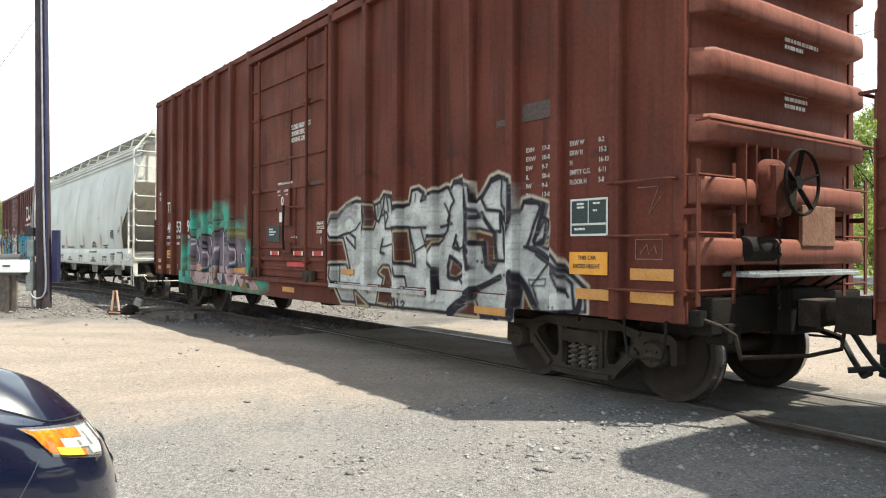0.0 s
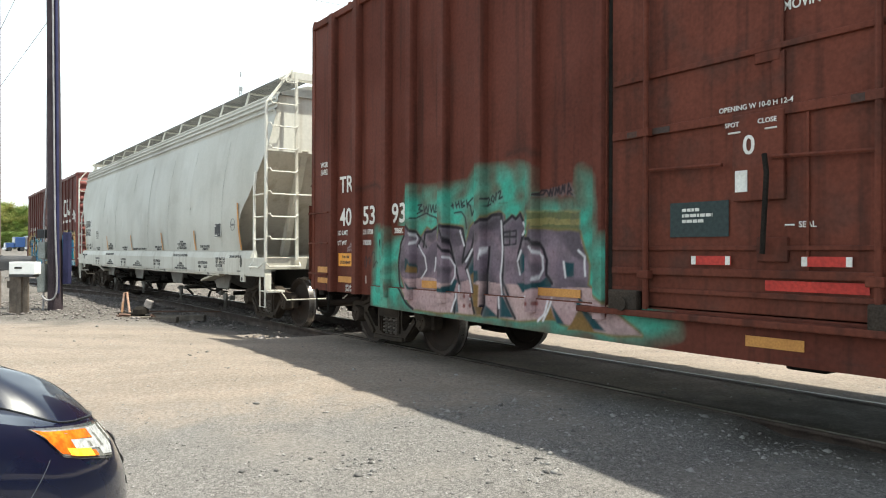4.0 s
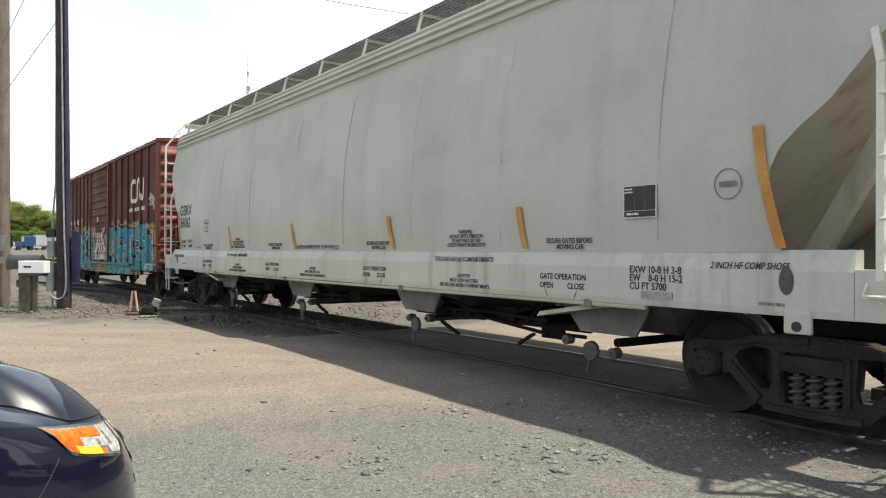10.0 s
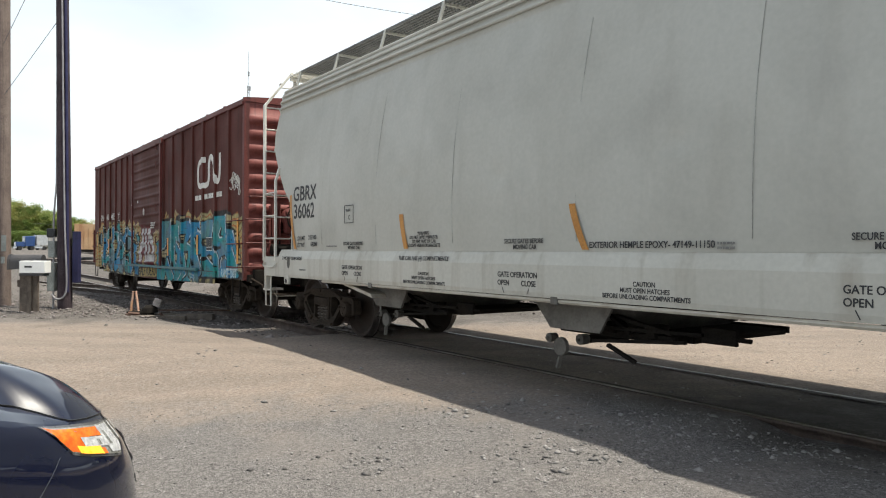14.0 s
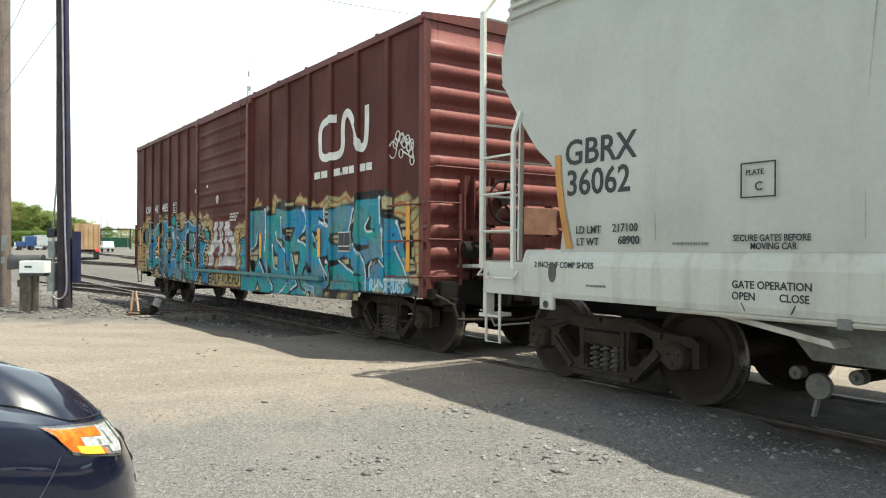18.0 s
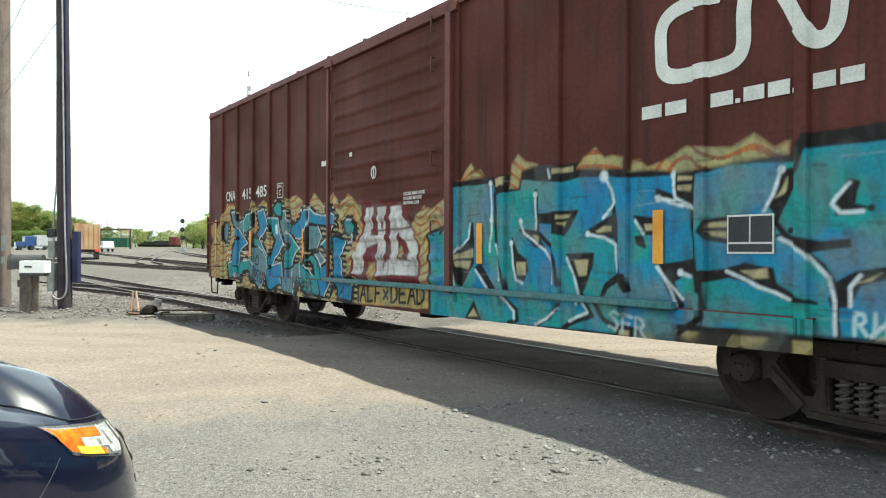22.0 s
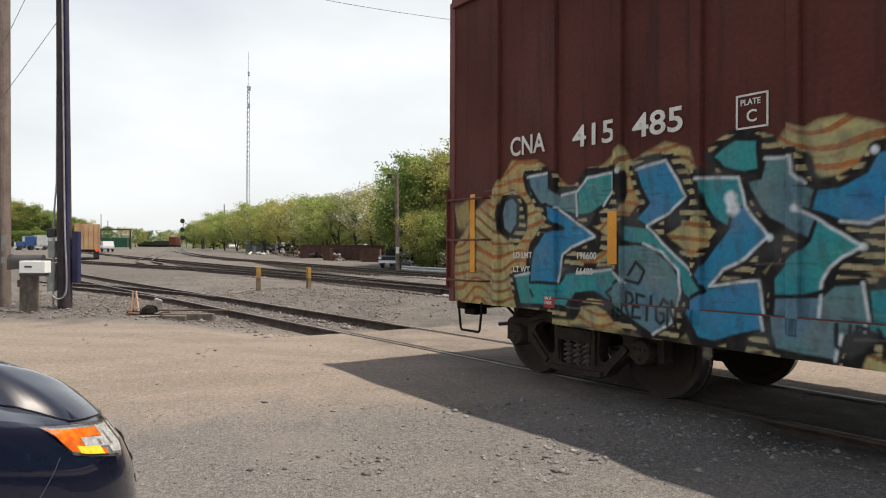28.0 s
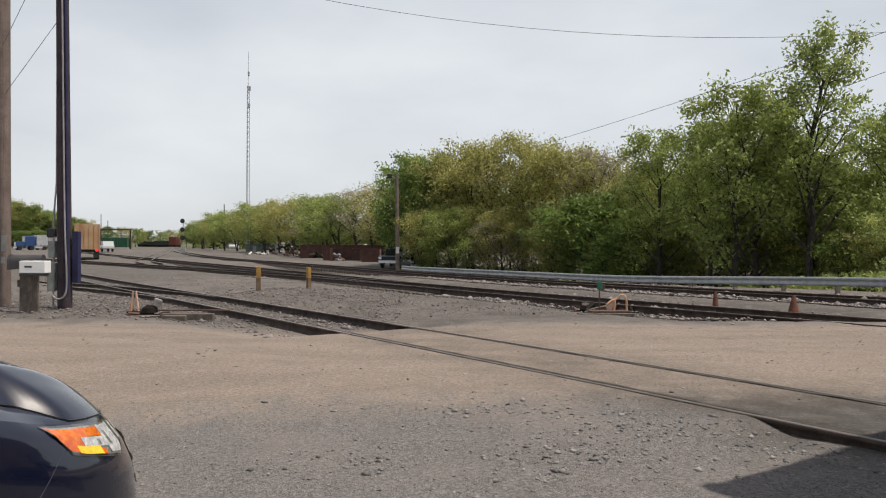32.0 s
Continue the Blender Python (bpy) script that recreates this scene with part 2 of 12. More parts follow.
def extrude_poly(bm, pts, a, b, plane="xz", mi=0):
    """A prism: the outline pts in plane, from a to b along the third axis."""
    def at(p, t):
        return {"xz": (p[0], t, p[1]), "yz": (t, p[0], p[1]), "xy": (p[0], p[1], t)}[plane]
    u, v = [bm.verts.new(at(p, a)) for p in pts], [bm.verts.new(at(p, b)) for p in pts]
    n = len(pts)
    for k in range(n):
        bm.faces.new((u[k], u[(k + 1) % n], v[(k + 1) % n], v[k])).material_index = mi
    bm.faces.new(u[::-1]).material_index = mi
    bm.faces.new(v).material_index = mi
    bmesh.ops.recalc_face_normals(bm, faces=bm.faces)
    return bm


def grid_mesh(name, X, Y, Z, material, paint=None, smooth=False, flip=False):
    """A sheet from three arrays of one shape (rows, columns); paint: colours (rows, columns, 4)."""
    r, c = X.shape
    co = np.stack([X, Y, Z], -1).reshape(-1, 3).astype(np.float32)
    i = (np.arange(r - 1)[:, None] * c + np.arange(c - 1)[None]).ravel()
    quads = np.stack([i, i + 1, i + c + 1, i + c], -1)
    if flip:
        quads = quads[:, ::-1]
    me = bpy.data.meshes.new(name)
    me.vertices.add(len(co))
    me.vertices.foreach_set("co", co.ravel())
    me.loops.add(quads.size)
    me.loops.foreach_set("vertex_index", np.ascontiguousarray(quads).ravel().astype(np.int32))
    me.polygons.add(len(quads))
    me.polygons.foreach_set("loop_start", np.arange(0, quads.size, 4, dtype=np.int32))
    me.update(calc_edges=True)
    me.materials.append(material)
    if paint is not None:
        at = me.color_attributes.new("paint", "FLOAT_COLOR", "POINT")
        at.data.foreach_set("color", paint.reshape(-1).astype(np.float32))
    if smooth:
        me.polygons.foreach_set("use_smooth", [True] * len(me.polygons))
    return me


TEXTS = {}


def lettering(text, size, material, parent, m, name="stencil", label="", align="LEFT", wide=1.0, spacing=1.0, slant=0.0):
    """Painted writing, a few millimetres proud of what it stands on."""
    key = (text, size, align, wide, material.name, slant)
    if key not in TEXTS:
        cu = bpy.data.curves.new("writing", "FONT")
        cu.body, cu.size, cu.align_x, cu.align_y, cu.extrude, cu.resolution_u = text, size, align, "CENTER", 0.001, 3
        cu.space_character, cu.offset = spacing, size * 0.016
        ob = bpy.data.objects.new("writing", cu)
        scene.collection.objects.link(ob)
        me = bpy.data.meshes.new_from_object(ob.evaluated_get(bpy.context.evaluated_depsgraph_get()))
        bpy.data.objects.remove(ob)
        bpy.data.curves.remove(cu)
        me.transform(Matrix(((wide, slant, 0, 0), (0, 1, 0, 0), (0, 0, 1, 0), (0, 0, 0, 1))))
        me.materials.clear()
        me.materials.append(material)
        TEXTS[key] = me
    ob = new(name, TEXTS[key])
    ob.parent = parent
    ob.matrix_local = m
    return tagged(ob, label or "")


def bars(parent, m, lines, h, gap, material, name="stencil", seed=1):
    """Writing too small to read: rows of short bars. lines: the rows' lengths."""
    rnd = random.Random(seed)
    bm = bmesh.new()
    y = 0
    for ln in lines:
        x = 0
        while x < ln:
            w = min(ln - x, h * rnd.uniform(0.6, 2.6))
            box(bm, x, x + w, y - h, y, 0, 0.002)
            x += w + h * 0.35
        y -= h + gap
    return part(name, bm, material, parent, m=m)

# ---- the track that the train runs on ----
def smooth_path(pts, step=0.6):
    """A rounded line through a few points, as equally spaced points."""
    p = [Vector((*a, 0)) for a in pts]
    p = [2 * p[0] - p[1]] + p + [2 * p[-1] - p[-2]]
    out = []
    for i in range(1, len(p) - 2):
        n = max(2, int((p[i + 1] - p[i]).length / step))
        for k in range(n):
            t = k / n
            out.append(0.5 * (2 * p[i] + (p[i + 1] - p[i - 1]) * t + (2 * p[i - 1] - 5 * p[i] + 4 * p[i + 1] - p[i + 2]) * t * t
                              + (3 * p[i] - p[i - 1] - 3 * p[i + 1] + p[i + 2]) * t ** 3))
    return out + [p[-2]]


def heading(s):
    if s > 12:
        return heading(12)
    if s < -45:
        return heading(-45)
    return -0.9658 - 0.001815 * s - 0.0001414 * s * s / 2 - 0.00000388 * s ** 3 / 6


LINE_STEP, LINE_LO, LINE_HI = 0.25, -110.0, 75.0
LINE = {}


def lay_line():
    x, y = 3.0, 7.2144
    LINE[0] = (x, y)
    for sign, end in ((1, LINE_HI), (-1, LINE_LO)):
        x, y = LINE[0]
        for k in range(1, int(abs(end) / LINE_STEP) + 1):
            h = heading(sign * (k - 0.5) * LINE_STEP)
            x, y = x + sign * LINE_STEP * math.cos(h), y + sign * LINE_STEP * math.sin(h)
            LINE[sign * k] = (x, y)


lay_line()


def on_line(s):
    k = math.floor(s / LINE_STEP)
    f = s / LINE_STEP - k
    (ax, ay), (bx, by) = LINE[k], LINE[k + 1]
    return Vector((ax + (bx - ax) * f, ay + (by - ay) * f, 0))


MAIN_DIR = Vector((math.cos(-0.957), math.sin(-0.957)))
MAIN_ORIGIN = Vector((3.0, 7.2144))


def far_rise(y):
    """The ground climbs gently into the distance."""
    y = np.asarray(y, float)
    k = np.clip(y - 40, 0, 420)
    return 0.0093 * k * (1 - np.exp(-k / 25))


# the other tracks' centre lines, from the crossing into the yard
TRACK_A = smooth_path([(17.0, 4.5), (12.4, 9.6), (8.3, 15.0), (3.4, 22.4), (-2.0, 31.5), (-5.8, 37.6), (-12.4, 46.6), (-21.9, 58.0), (-32.5, 69.5), (-52.0, 90.0), (-95.0, 134.0)])
TRACK_C = smooth_path([(0.6, 26.9), (-2.4, 32.6), (-6.4, 40.6), (-14.9, 55.6), (-30.2, 79.6), (-47.0, 106.0), (-90.0, 176.0), (-150.0, 280.0)])
TRACK_B = smooth_path([(24.0, 5.0), (18.0, 13.0), (12.6, 20.9), (4.9, 32.4), (-3.2, 47.6), (-8.3, 57.5), (-15.4, 70.0), (-27.0, 90.0), (-41.5, 121.0), (-62.0, 171.0), (-110.0, 300.0)])
TRACK_D = smooth_path([(-26.0, 66.0), (-32.5, 80.0), (-50.0, 131.0), (-96.0, 262.0), (-126.0, 345.0)])
SPUR = smooth_path([(-7.3, 21.8), (-9.6, 24.6), (-13.6, 28.6), (-19.5, 33.0), (-28.0, 38.0), (-45.0, 46.0)])


def along(points, off):
    out = []
    for i, p in enumerate(points):
        d = (points[min(i + 1, len(points) - 1)] - points[max(i - 1, 0)]).normalized()
        out.append(p + Vector((-d.y, d.x, 0)) * off)
    return out


RAIL_PROF = [(-0.075, -0.18), (0.075, -0.18), (0.075, -0.165), (0.012, -0.145), (0.010, -0.045), (0.036, -0.035), (0.036, -0.006), (0.028, 0.0), (-0.028, 0.0), (-0.036, -0.006), (-0.036, -0.035), (-0.010, -0.045), (-0.012, -0.145), (-0.075, -0.165)]


def rail_mesh(name, points, lift=0.0):
    n = len(points)
    prof = np.array(RAIL_PROF)
    P = np.array([(p.x, p.y) for p in points])
    d = np.gradient(P, axis=0)
    d /= np.linalg.norm(d, axis=1)[:, None]
    nn = np.stack([-d[:, 1], d[:, 0]], -1)
    z = far_rise(P[:, 1]) + lift
    prof = np.vstack([prof, prof[:1]])
    X = P[:, 0][:, None] + nn[:, 0][:, None] * prof[:, 0]
    Y = P[:, 1][:, None] + nn[:, 1][:, None] * prof[:, 0]
    Z = z[:, None] + np.broadcast_to(prof[:, 1], (n, len(prof)))
    me = grid_mesh(name, X, Y, Z, RAIL)
    me.materials.append(RAILTOP)
    k = np.arange((n - 1) * (len(prof) - 1)) % (len(prof) - 1)
    me.polygons.foreach_set("material_index", (k == 7).astype(np.int32))
    return me


def lay_track(label, points, tie_from=0, tie_to=None, lift=0.0, tie_lift=0.0, single_ties=False):
    tr = thing("railway_track", label, "track", kind="structure")
    for off in (-0.7535, 0.7535):
        part("rail", rail_mesh("rail", along(points, off), lift), RAIL, tr)
    run, ties = 0.0, []
    for i in range(1, len(points)):
        run += (points[i] - points[i - 1]).length
        if run >= 0.53 and i >= tie_from and (tie_to is None or i <= tie_to):
            run = 0.0
            d = points[i] - points[i - 1]
            ties.append((points[i], math.atan2(d.y, d.x)))
    rnd = random.Random(len(ties))
    if single_ties:
        shared = finish(B(-0.11, 0.11, -1.28, 1.28, -0.16, 0.0, bevel=0.012), "tie", TIE)
        for p, a in ties:
            z = float(far_rise(p.y)) + lift - 0.185 + tie_lift
            part("tie", shared, TIE, tr, m=Matrix.Translation((p.x, p.y, z)) @ Matrix.Rotation(a + rnd.uniform(-0.02, 0.02), 4, "Z"))
    else:
        bm = bmesh.new()
        for p, a in ties:
            z = float(far_rise(p.y)) + lift - 0.185 + tie_lift
            box(bm, -0.11, 0.11, -1.28, 1.28, -0.16, 0.0, m=Matrix.Translation((p.x, p.y, z + rnd.uniform(-0.01, 0.01))) @ Matrix.Rotation(a + rnd.uniform(-0.03, 0.03), 4, "Z"))
        tagged(part("ties", bm, TIE, tr), kind="stuff")
    return tr


MAIN_PTS = [on_line(LINE_LO + 1 + 0.5 * k) for k in range(int((LINE_HI - LINE_LO - 3) / 0.5))]
lay_track("worn rusty rails of the siding, buried flush in the dirt crossing", MAIN_PTS, tie_from=118, tie_to=208, single_ties=True, tie_lift=0.01)
lay_track("yard lead track of dark rusty rails on stone ballast", TRACK_A, lift=0.04, tie_lift=-0.01)
lay_track("outer yard track of dark rusty rails on stone ballast", TRACK_B, lift=0.10, tie_lift=-0.01)
lay_track("yard track branching off the lead on ballast", TRACK_C, lift=0.05, tie_lift=-0.01)
lay_track("distant yard track on dry ballast", TRACK_D, lift=0.05, tie_lift=-0.01)
lay_track("spur rails curving off behind the utility pole", SPUR, lift=-0.02, tie_lift=-0.01)


# ---- ground: one sheet out to the horizon ----
def dist_to(points, X, Y, cap=12.0):
    """Distance of every ground point to a line of points."""
    D = np.full(X.shape, cap)
    P = np.array([(p.x, p.y) for p in points])
    for a, b in zip(P[:-1:1], P[1::1]):
        lo, hi = np.minimum(a, b) - cap, np.maximum(a, b) + cap
        m = (X > lo[0]) & (X < hi[0]) & (Y > lo[1]) & (Y < hi[1])
        if not m.any():
            continue
        x, y = X[m] - a[0], Y[m] - a[1]
        d = b - a
        t = np.clip((x * d[0] + y * d[1]) / (d @ d), 0, 1)
        D[m] = np.minimum(D[m], np.hypot(x - t * d[0], y - t * d[1]))
    return D


def waves(X, Y, size, seed):
    """Soft lumps of about the given size."""
    r = np.random.RandomState(seed)
    out = np.zeros_like(X)
    for _ in range(10):
        a, k, ph = r.uniform(0, 2 * np.pi), 2 * np.pi / (size * r.uniform(0.6, 1.8)), r.uniform(0, 6.28)
        out += np.sin(k * (X * np.cos(a) + Y * np.sin(a)) + ph)
    return out / 10 ** 0.5 / 1.5


def step01(v, lo, hi):
    t = np.clip((v - lo) / (hi - lo), 0, 1)
    return t * t * (3 - 2 * t)


def ground_z(X, Y):
    X, Y = np.asarray(X, float), np.asarray(Y, float)
    dx, dy = X - MAIN_ORIGIN.x, Y - MAIN_ORIGIN.y
    s = dx * MAIN_DIR.x + dy * MAIN_DIR.y                     # along the main track
    v = dx * MAIN_DIR.y - dy * MAIN_DIR.x                     # metres to the camera's side of it
    z = far_rise(Y) - 0.33 * step01(v, 1.2, 6.5) * (1 - step01(Y, 6.0, 11.0))
    cross = step01(s, -8.2, -7.0) * (1 - np.where(v > 0.6, step01(s, 0.5, 1.0), step01(s, 1.6, 3.4)))
    track = 1 - step01(np.abs(v), 1.6, 3.2)
    z = z - (0.165 - 0.085 * step01(s, 0.0, 1.5)) * track * (1 - cross) * (1 - step01(Y, 60, 90)) - 0.012 * track * cross
    for pts, top in ((TRACK_A, 0.04), (TRACK_B, 0.10), (TRACK_C, 0.05)):
        d = dist_to(pts, X, Y, 6.0)
        bed = (1 - step01(d, 1.5, 3.2))
        open_bed = step01(Y, 14.6, 16.2)
        z = z + bed * ((top - 0.19) * open_bed + (top - 0.02) * (1 - open_bed))
    near = 1 - step01(np.hypot(X, Y), 20, 60)
    z = z + near * (0.02 * waves(X, Y, 2.5, 3) + 0.01 * waves(X, Y, 0.7, 4)) * (1 - track * 0.9) + 0.05 * waves(X, Y, 14, 5) * step01(Y, 25, 60)
    z = z + 0.16 * np.exp(-(((X + 5.4) / 2.2) ** 2 + ((Y - 24.6) / 0.9) ** 2))       # low heap round the yellow posts
    z = z - 1.6 * step01(X * 0.62 + Y * 0.78 - 30.2, 0, 9) * (1 - step01(Y, 40, 75))     # bank beyond the guardrail
    return z


def axis(parts_):
    out = []
    for lo, hi, st in parts_:
        out += list(np.arange(lo, hi, st))
    return np.array(out + [parts_[-1][1]])


GX = axis([(-3000, -400, 260), (-400, -120, 20), (-120, -40, 3.5), (-40, -14, 0.9), (-14, -6, 0.3), (-6, 8, 0.11), (8, 20, 0.4), (20, 60, 2.5), (60, 400, 30), (400, 3000, 260)])
GY = axis([(-600, -60, 60), (-60, -6, 4), (-6, 3, 0.5), (3, 16, 0.11), (16, 30, 0.3), (30, 60, 0.8), (60, 140, 3), (140, 460, 16), (460, 4400, 280)])
gx, gy = np.meshgrid(GX, GY)
gz_ = ground_z(gx, gy)


def ground_material():
    m = bpy.data.materials.new("yard_dirt_and_gravel")
    m.use_nodes = True
    n, li = m.node_tree.nodes, m.node_tree.links
    p = n["Principled BSDF"]
    co = n.new("ShaderNodeTexCoord")
    sep = n.new("ShaderNodeSeparateXYZ")
    li.new(co.outputs["Object"], sep.inputs[0])

    def noise_at(s, d=5, w=None):
        x = n.new("ShaderNodeTexNoise")
        x.inputs["Scale"].default_value, x.inputs["Detail"].default_value = s, d
        if w:
            mp = n.new("ShaderNodeMapping")
            mp.inputs["Scale"].default_value = w
            li.new(co.outputs["Object"], mp.inputs["Vector"])
            li.new(mp.outputs["Vector"], x.inputs["Vector"])
        else:
            li.new(co.outputs["Object"], x.inputs["Vector"])
        return x.outputs["Fac"]

    def rng(v, a, b, c=0.0, d=1.0, smooth=True):
        r = n.new("ShaderNodeMapRange")
        r.interpolation_type = "SMOOTHSTEP" if smooth else "LINEAR"
        for k, x in zip(("From Min", "From Max", "To Min", "To Max"), (a, b, c, d)):
            r.inputs[k].default_value = x
        li.new(v, r.inputs["Value"])
        return r.outputs["Result"]

    def mth(op, a, b):
        x = n.new("ShaderNodeMath")
        x.operation = op
        for i, v in enumerate((a, b)):
            if isinstance(v, (int, float)):
                x.inputs[i].default_value = v
            else:
                li.new(v, x.inputs[i])
        return x.outputs[0]

    def mix(f, a, b, mode="MIX"):
        x = n.new("ShaderNodeMixRGB")
        x.blend_type = mode
        for k, v in (("Fac", f), ("Color1", a), ("Color2", b)):
            if isinstance(v, (int, float)):
                x.inputs[k].default_value = v
            elif isinstance(v, tuple):
                x.inputs[k].default_value = (*v, 1)
            else:
                li.new(v, x.inputs[k])
        return x.outputs["Color"]

    big, mid = noise_at(0.45, 4), noise_at(2.2, 6)
    edge = mth("ADD", sep.outputs["Y"], mth("MULTIPLY", mth("SUBTRACT", big, 0.5), 1.6))
    edge = mth("ADD", edge, mth("MULTIPLY", mth("SUBTRACT", mid, 0.5), 2.0))
    road = mth("MULTIPLY", rng(edge, 6.2, 7.9), rng(edge, 13.2, 15.2, 1.0, 0.0))
    vor = n.new("ShaderNodeTexVoronoi")
    vor.inputs["Scale"].default_value = 68
    li.new(co.outputs["Object"], vor.inputs["Vector"])
    vor2 = n.new("ShaderNodeTexVoronoi")
    vor2.inputs["Scale"].default_value = 180
    li.new(co.outputs["Object"], vor2.inputs["Vector"])
    sep2 = n.new("ShaderNodeSeparateColor")
    li.new(vor.outputs["Color"], sep2.inputs["Color"])
    sep3 = n.new("ShaderNodeSeparateColor")
    li.new(vor2.outputs["Color"], sep3.inputs["Color"])
    gravel = mix(rng(sep3.outputs["Red"], 0.1, 0.95), (0.084, 0.078, 0.074), (0.216, 0.201, 0.192))
    gravel = mix(rng(sep2.outputs["Green"], 0.84, 1.0, 0, 0.45), gravel, (0.292, 0.280, 0.267))
    gravel = mix(rng(noise_at(0.9, 6), 0.45, 0.70, 0, 0.7), gravel, (0.191, 0.170, 0.155))
    dirt = mix(rng(noise_at(1.0, 6, (0.35, 1.6, 1)), 0.35, 0.65), (0.246, 0.202, 0.168), (0.208, 0.171, 0.143))
    dirt = mix(rng(noise_at(7, 5), 0.5, 0.75, 0, 0.35), dirt, (0.271, 0.249, 0.222))
    dirt = mix(rng(sep3.outputs["Green"], 0.9, 1.0, 0, 0.5), dirt, (0.080, 0.071, 0.062))
    far_c = mix(rng(noise_at(0.06, 5), 0.4, 0.6), (0.165, 0.146, 0.132), (0.119, 0.107, 0.098))
    far_c = mix(rng(noise_at(0.7, 6), 0.42, 0.62, 0, 0.6), far_c, (0.084, 0.076, 0.069))
    far_c = mix(rng(noise_at(3.0, 6), 0.5, 0.7, 0, 0.5), far_c, (0.206, 0.189, 0.176))
    far_c = mix(rng(sep2.outputs["Red"], 0.4, 1.0, 0, 0.6), far_c, (0.060, 0.055, 0.051))
    base = mix(rng(edge, 13.4, 15.4), gravel, far_c)
    col = mix(road, base, dirt)
    oil = rng(noise_at(0.6, 5), 0.58, 0.72, 0, 0.45)
    col = mix(oil, col, (0.086, 0.076, 0.067))
    # dark ballast along the siding, with some under-train shade put into the colour
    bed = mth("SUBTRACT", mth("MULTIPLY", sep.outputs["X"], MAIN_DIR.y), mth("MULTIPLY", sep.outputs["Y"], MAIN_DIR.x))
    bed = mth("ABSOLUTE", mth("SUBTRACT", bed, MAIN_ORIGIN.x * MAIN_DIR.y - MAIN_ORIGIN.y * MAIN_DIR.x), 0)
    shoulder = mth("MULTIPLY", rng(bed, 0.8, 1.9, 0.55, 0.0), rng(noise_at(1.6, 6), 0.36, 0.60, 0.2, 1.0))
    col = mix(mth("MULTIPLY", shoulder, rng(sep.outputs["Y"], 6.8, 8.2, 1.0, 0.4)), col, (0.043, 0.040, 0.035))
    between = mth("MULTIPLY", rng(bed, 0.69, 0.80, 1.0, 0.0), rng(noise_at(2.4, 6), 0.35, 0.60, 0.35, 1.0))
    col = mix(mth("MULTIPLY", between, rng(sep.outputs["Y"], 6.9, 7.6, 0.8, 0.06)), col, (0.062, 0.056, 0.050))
    grass = rng(sep.outputs["Y"], 180, 520)
    col = mix(grass, col, (0.07, 0.085, 0.035))
    col = mix(1.0, col, rng(noise_at(30, 6), 0.3, 0.7, 0.8, 1.2), "MULTIPLY")
    li.new(col, p.inputs["Base Color"])
    p.inputs["Roughness"].default_value = 0.95
    p.inputs["Specular IOR Level"].default_value = 0.2
    bp = n.new("ShaderNodeBump")
    bp.inputs["Strength"].default_value, bp.inputs["Distance"].default_value = 0.75, 0.0065
    li.new(mth("ADD", mth("MULTIPLY", vor.outputs["Distance"], 0.9), mth("ADD", vor2.outputs["Distance"], noise_at(45, 5))), bp.inputs["Height"])
    li.new(bp.outputs["Normal"], p.inputs["Normal"])
    return m


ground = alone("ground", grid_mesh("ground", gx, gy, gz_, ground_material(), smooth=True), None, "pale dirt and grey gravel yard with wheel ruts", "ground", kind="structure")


GROOVE = surf("flangeway_dirt", (0.035, 0.03, 0.027), (0.07, 0.06, 0.05), 3, 30, 0.95, bump=0.3)
for off_ in (-0.675, 0.675):
    pts_ = [on_line(-8.0 + 0.25 * k) for k in range(44)]
    a_, b_ = along(pts_, off_ - 0.03), along(pts_, off_ + 0.03)
    ragged = [0.012 * math.sin(1.7 * k) + 0.008 * math.sin(4.1 * k + off_) for k in range(44)]
    gxx = np.array([[p.x, q.x + 0.8 * r] for p, q, r in zip(a_, b_, ragged)])
    gyy = np.array([[p.y, q.y + 0.6 * r] for p, q, r in zip(a_, b_, ragged)])
    alone("flangeway", grid_mesh("flangeway", gxx, gyy, np.full(gxx.shape, 0.0005), GROOVE), None, "dark dirt-filled flange groove beside the rail", "flangeway", kind="structure")


def gz_at(x, y):
    return float(ground_z(np.array([x]), np.array([y]))[0])

# ---- the train: each car's own x runs forward, its -y side faces the camera, z = 0 is the rail's top ----
def coupler(parent, u, sign):
    bm = bmesh.new()
    box(bm, u - 0.05 if sign > 0 else u - 0.45, u + 0.45 if sign > 0 else u + 0.05, -0.19, 0.19, 0.74, 0.98, 0.03)
    tube(bm, [(u + sign * 0.3, 0, 0.86), (u + sign * 0.62, 0, 0.86)], 0.11, 10)
    box(bm, min(u + sign * 0.55, u + sign * 0.86), max(u + sign * 0.55, u + sign * 0.86), -0.16 if sign > 0 else -0.05, 0.05 if sign > 0 else 0.16, 0.70, 1.02, 0.04)
    box(bm, min(u + sign * 0.62, u + sign * 0.80), max(u + sign * 0.62, u + sign * 0.80), -0.05, 0.14, 0.72, 1.0, 0.04)
    c = part("coupler", bm, TRUCK, parent, smooth=True)
    h = bmesh.new()
    pts = [(u + sign * 0.25, 0.28, 0.80), (u + sign * 0.45, 0.30, 0.72), (u + sign * 0.62, 0.26, 0.52), (u + sign * 0.78, 0.16, 0.40), (u + sign * 0.98, 0.05, 0.36)]
    tube(h, [tuple(p) for p in smooth3(pts, 5)], 0.028, 8)
    part("air_hose", h, RUBBER, parent, "sagging black rubber hose", smooth=True)


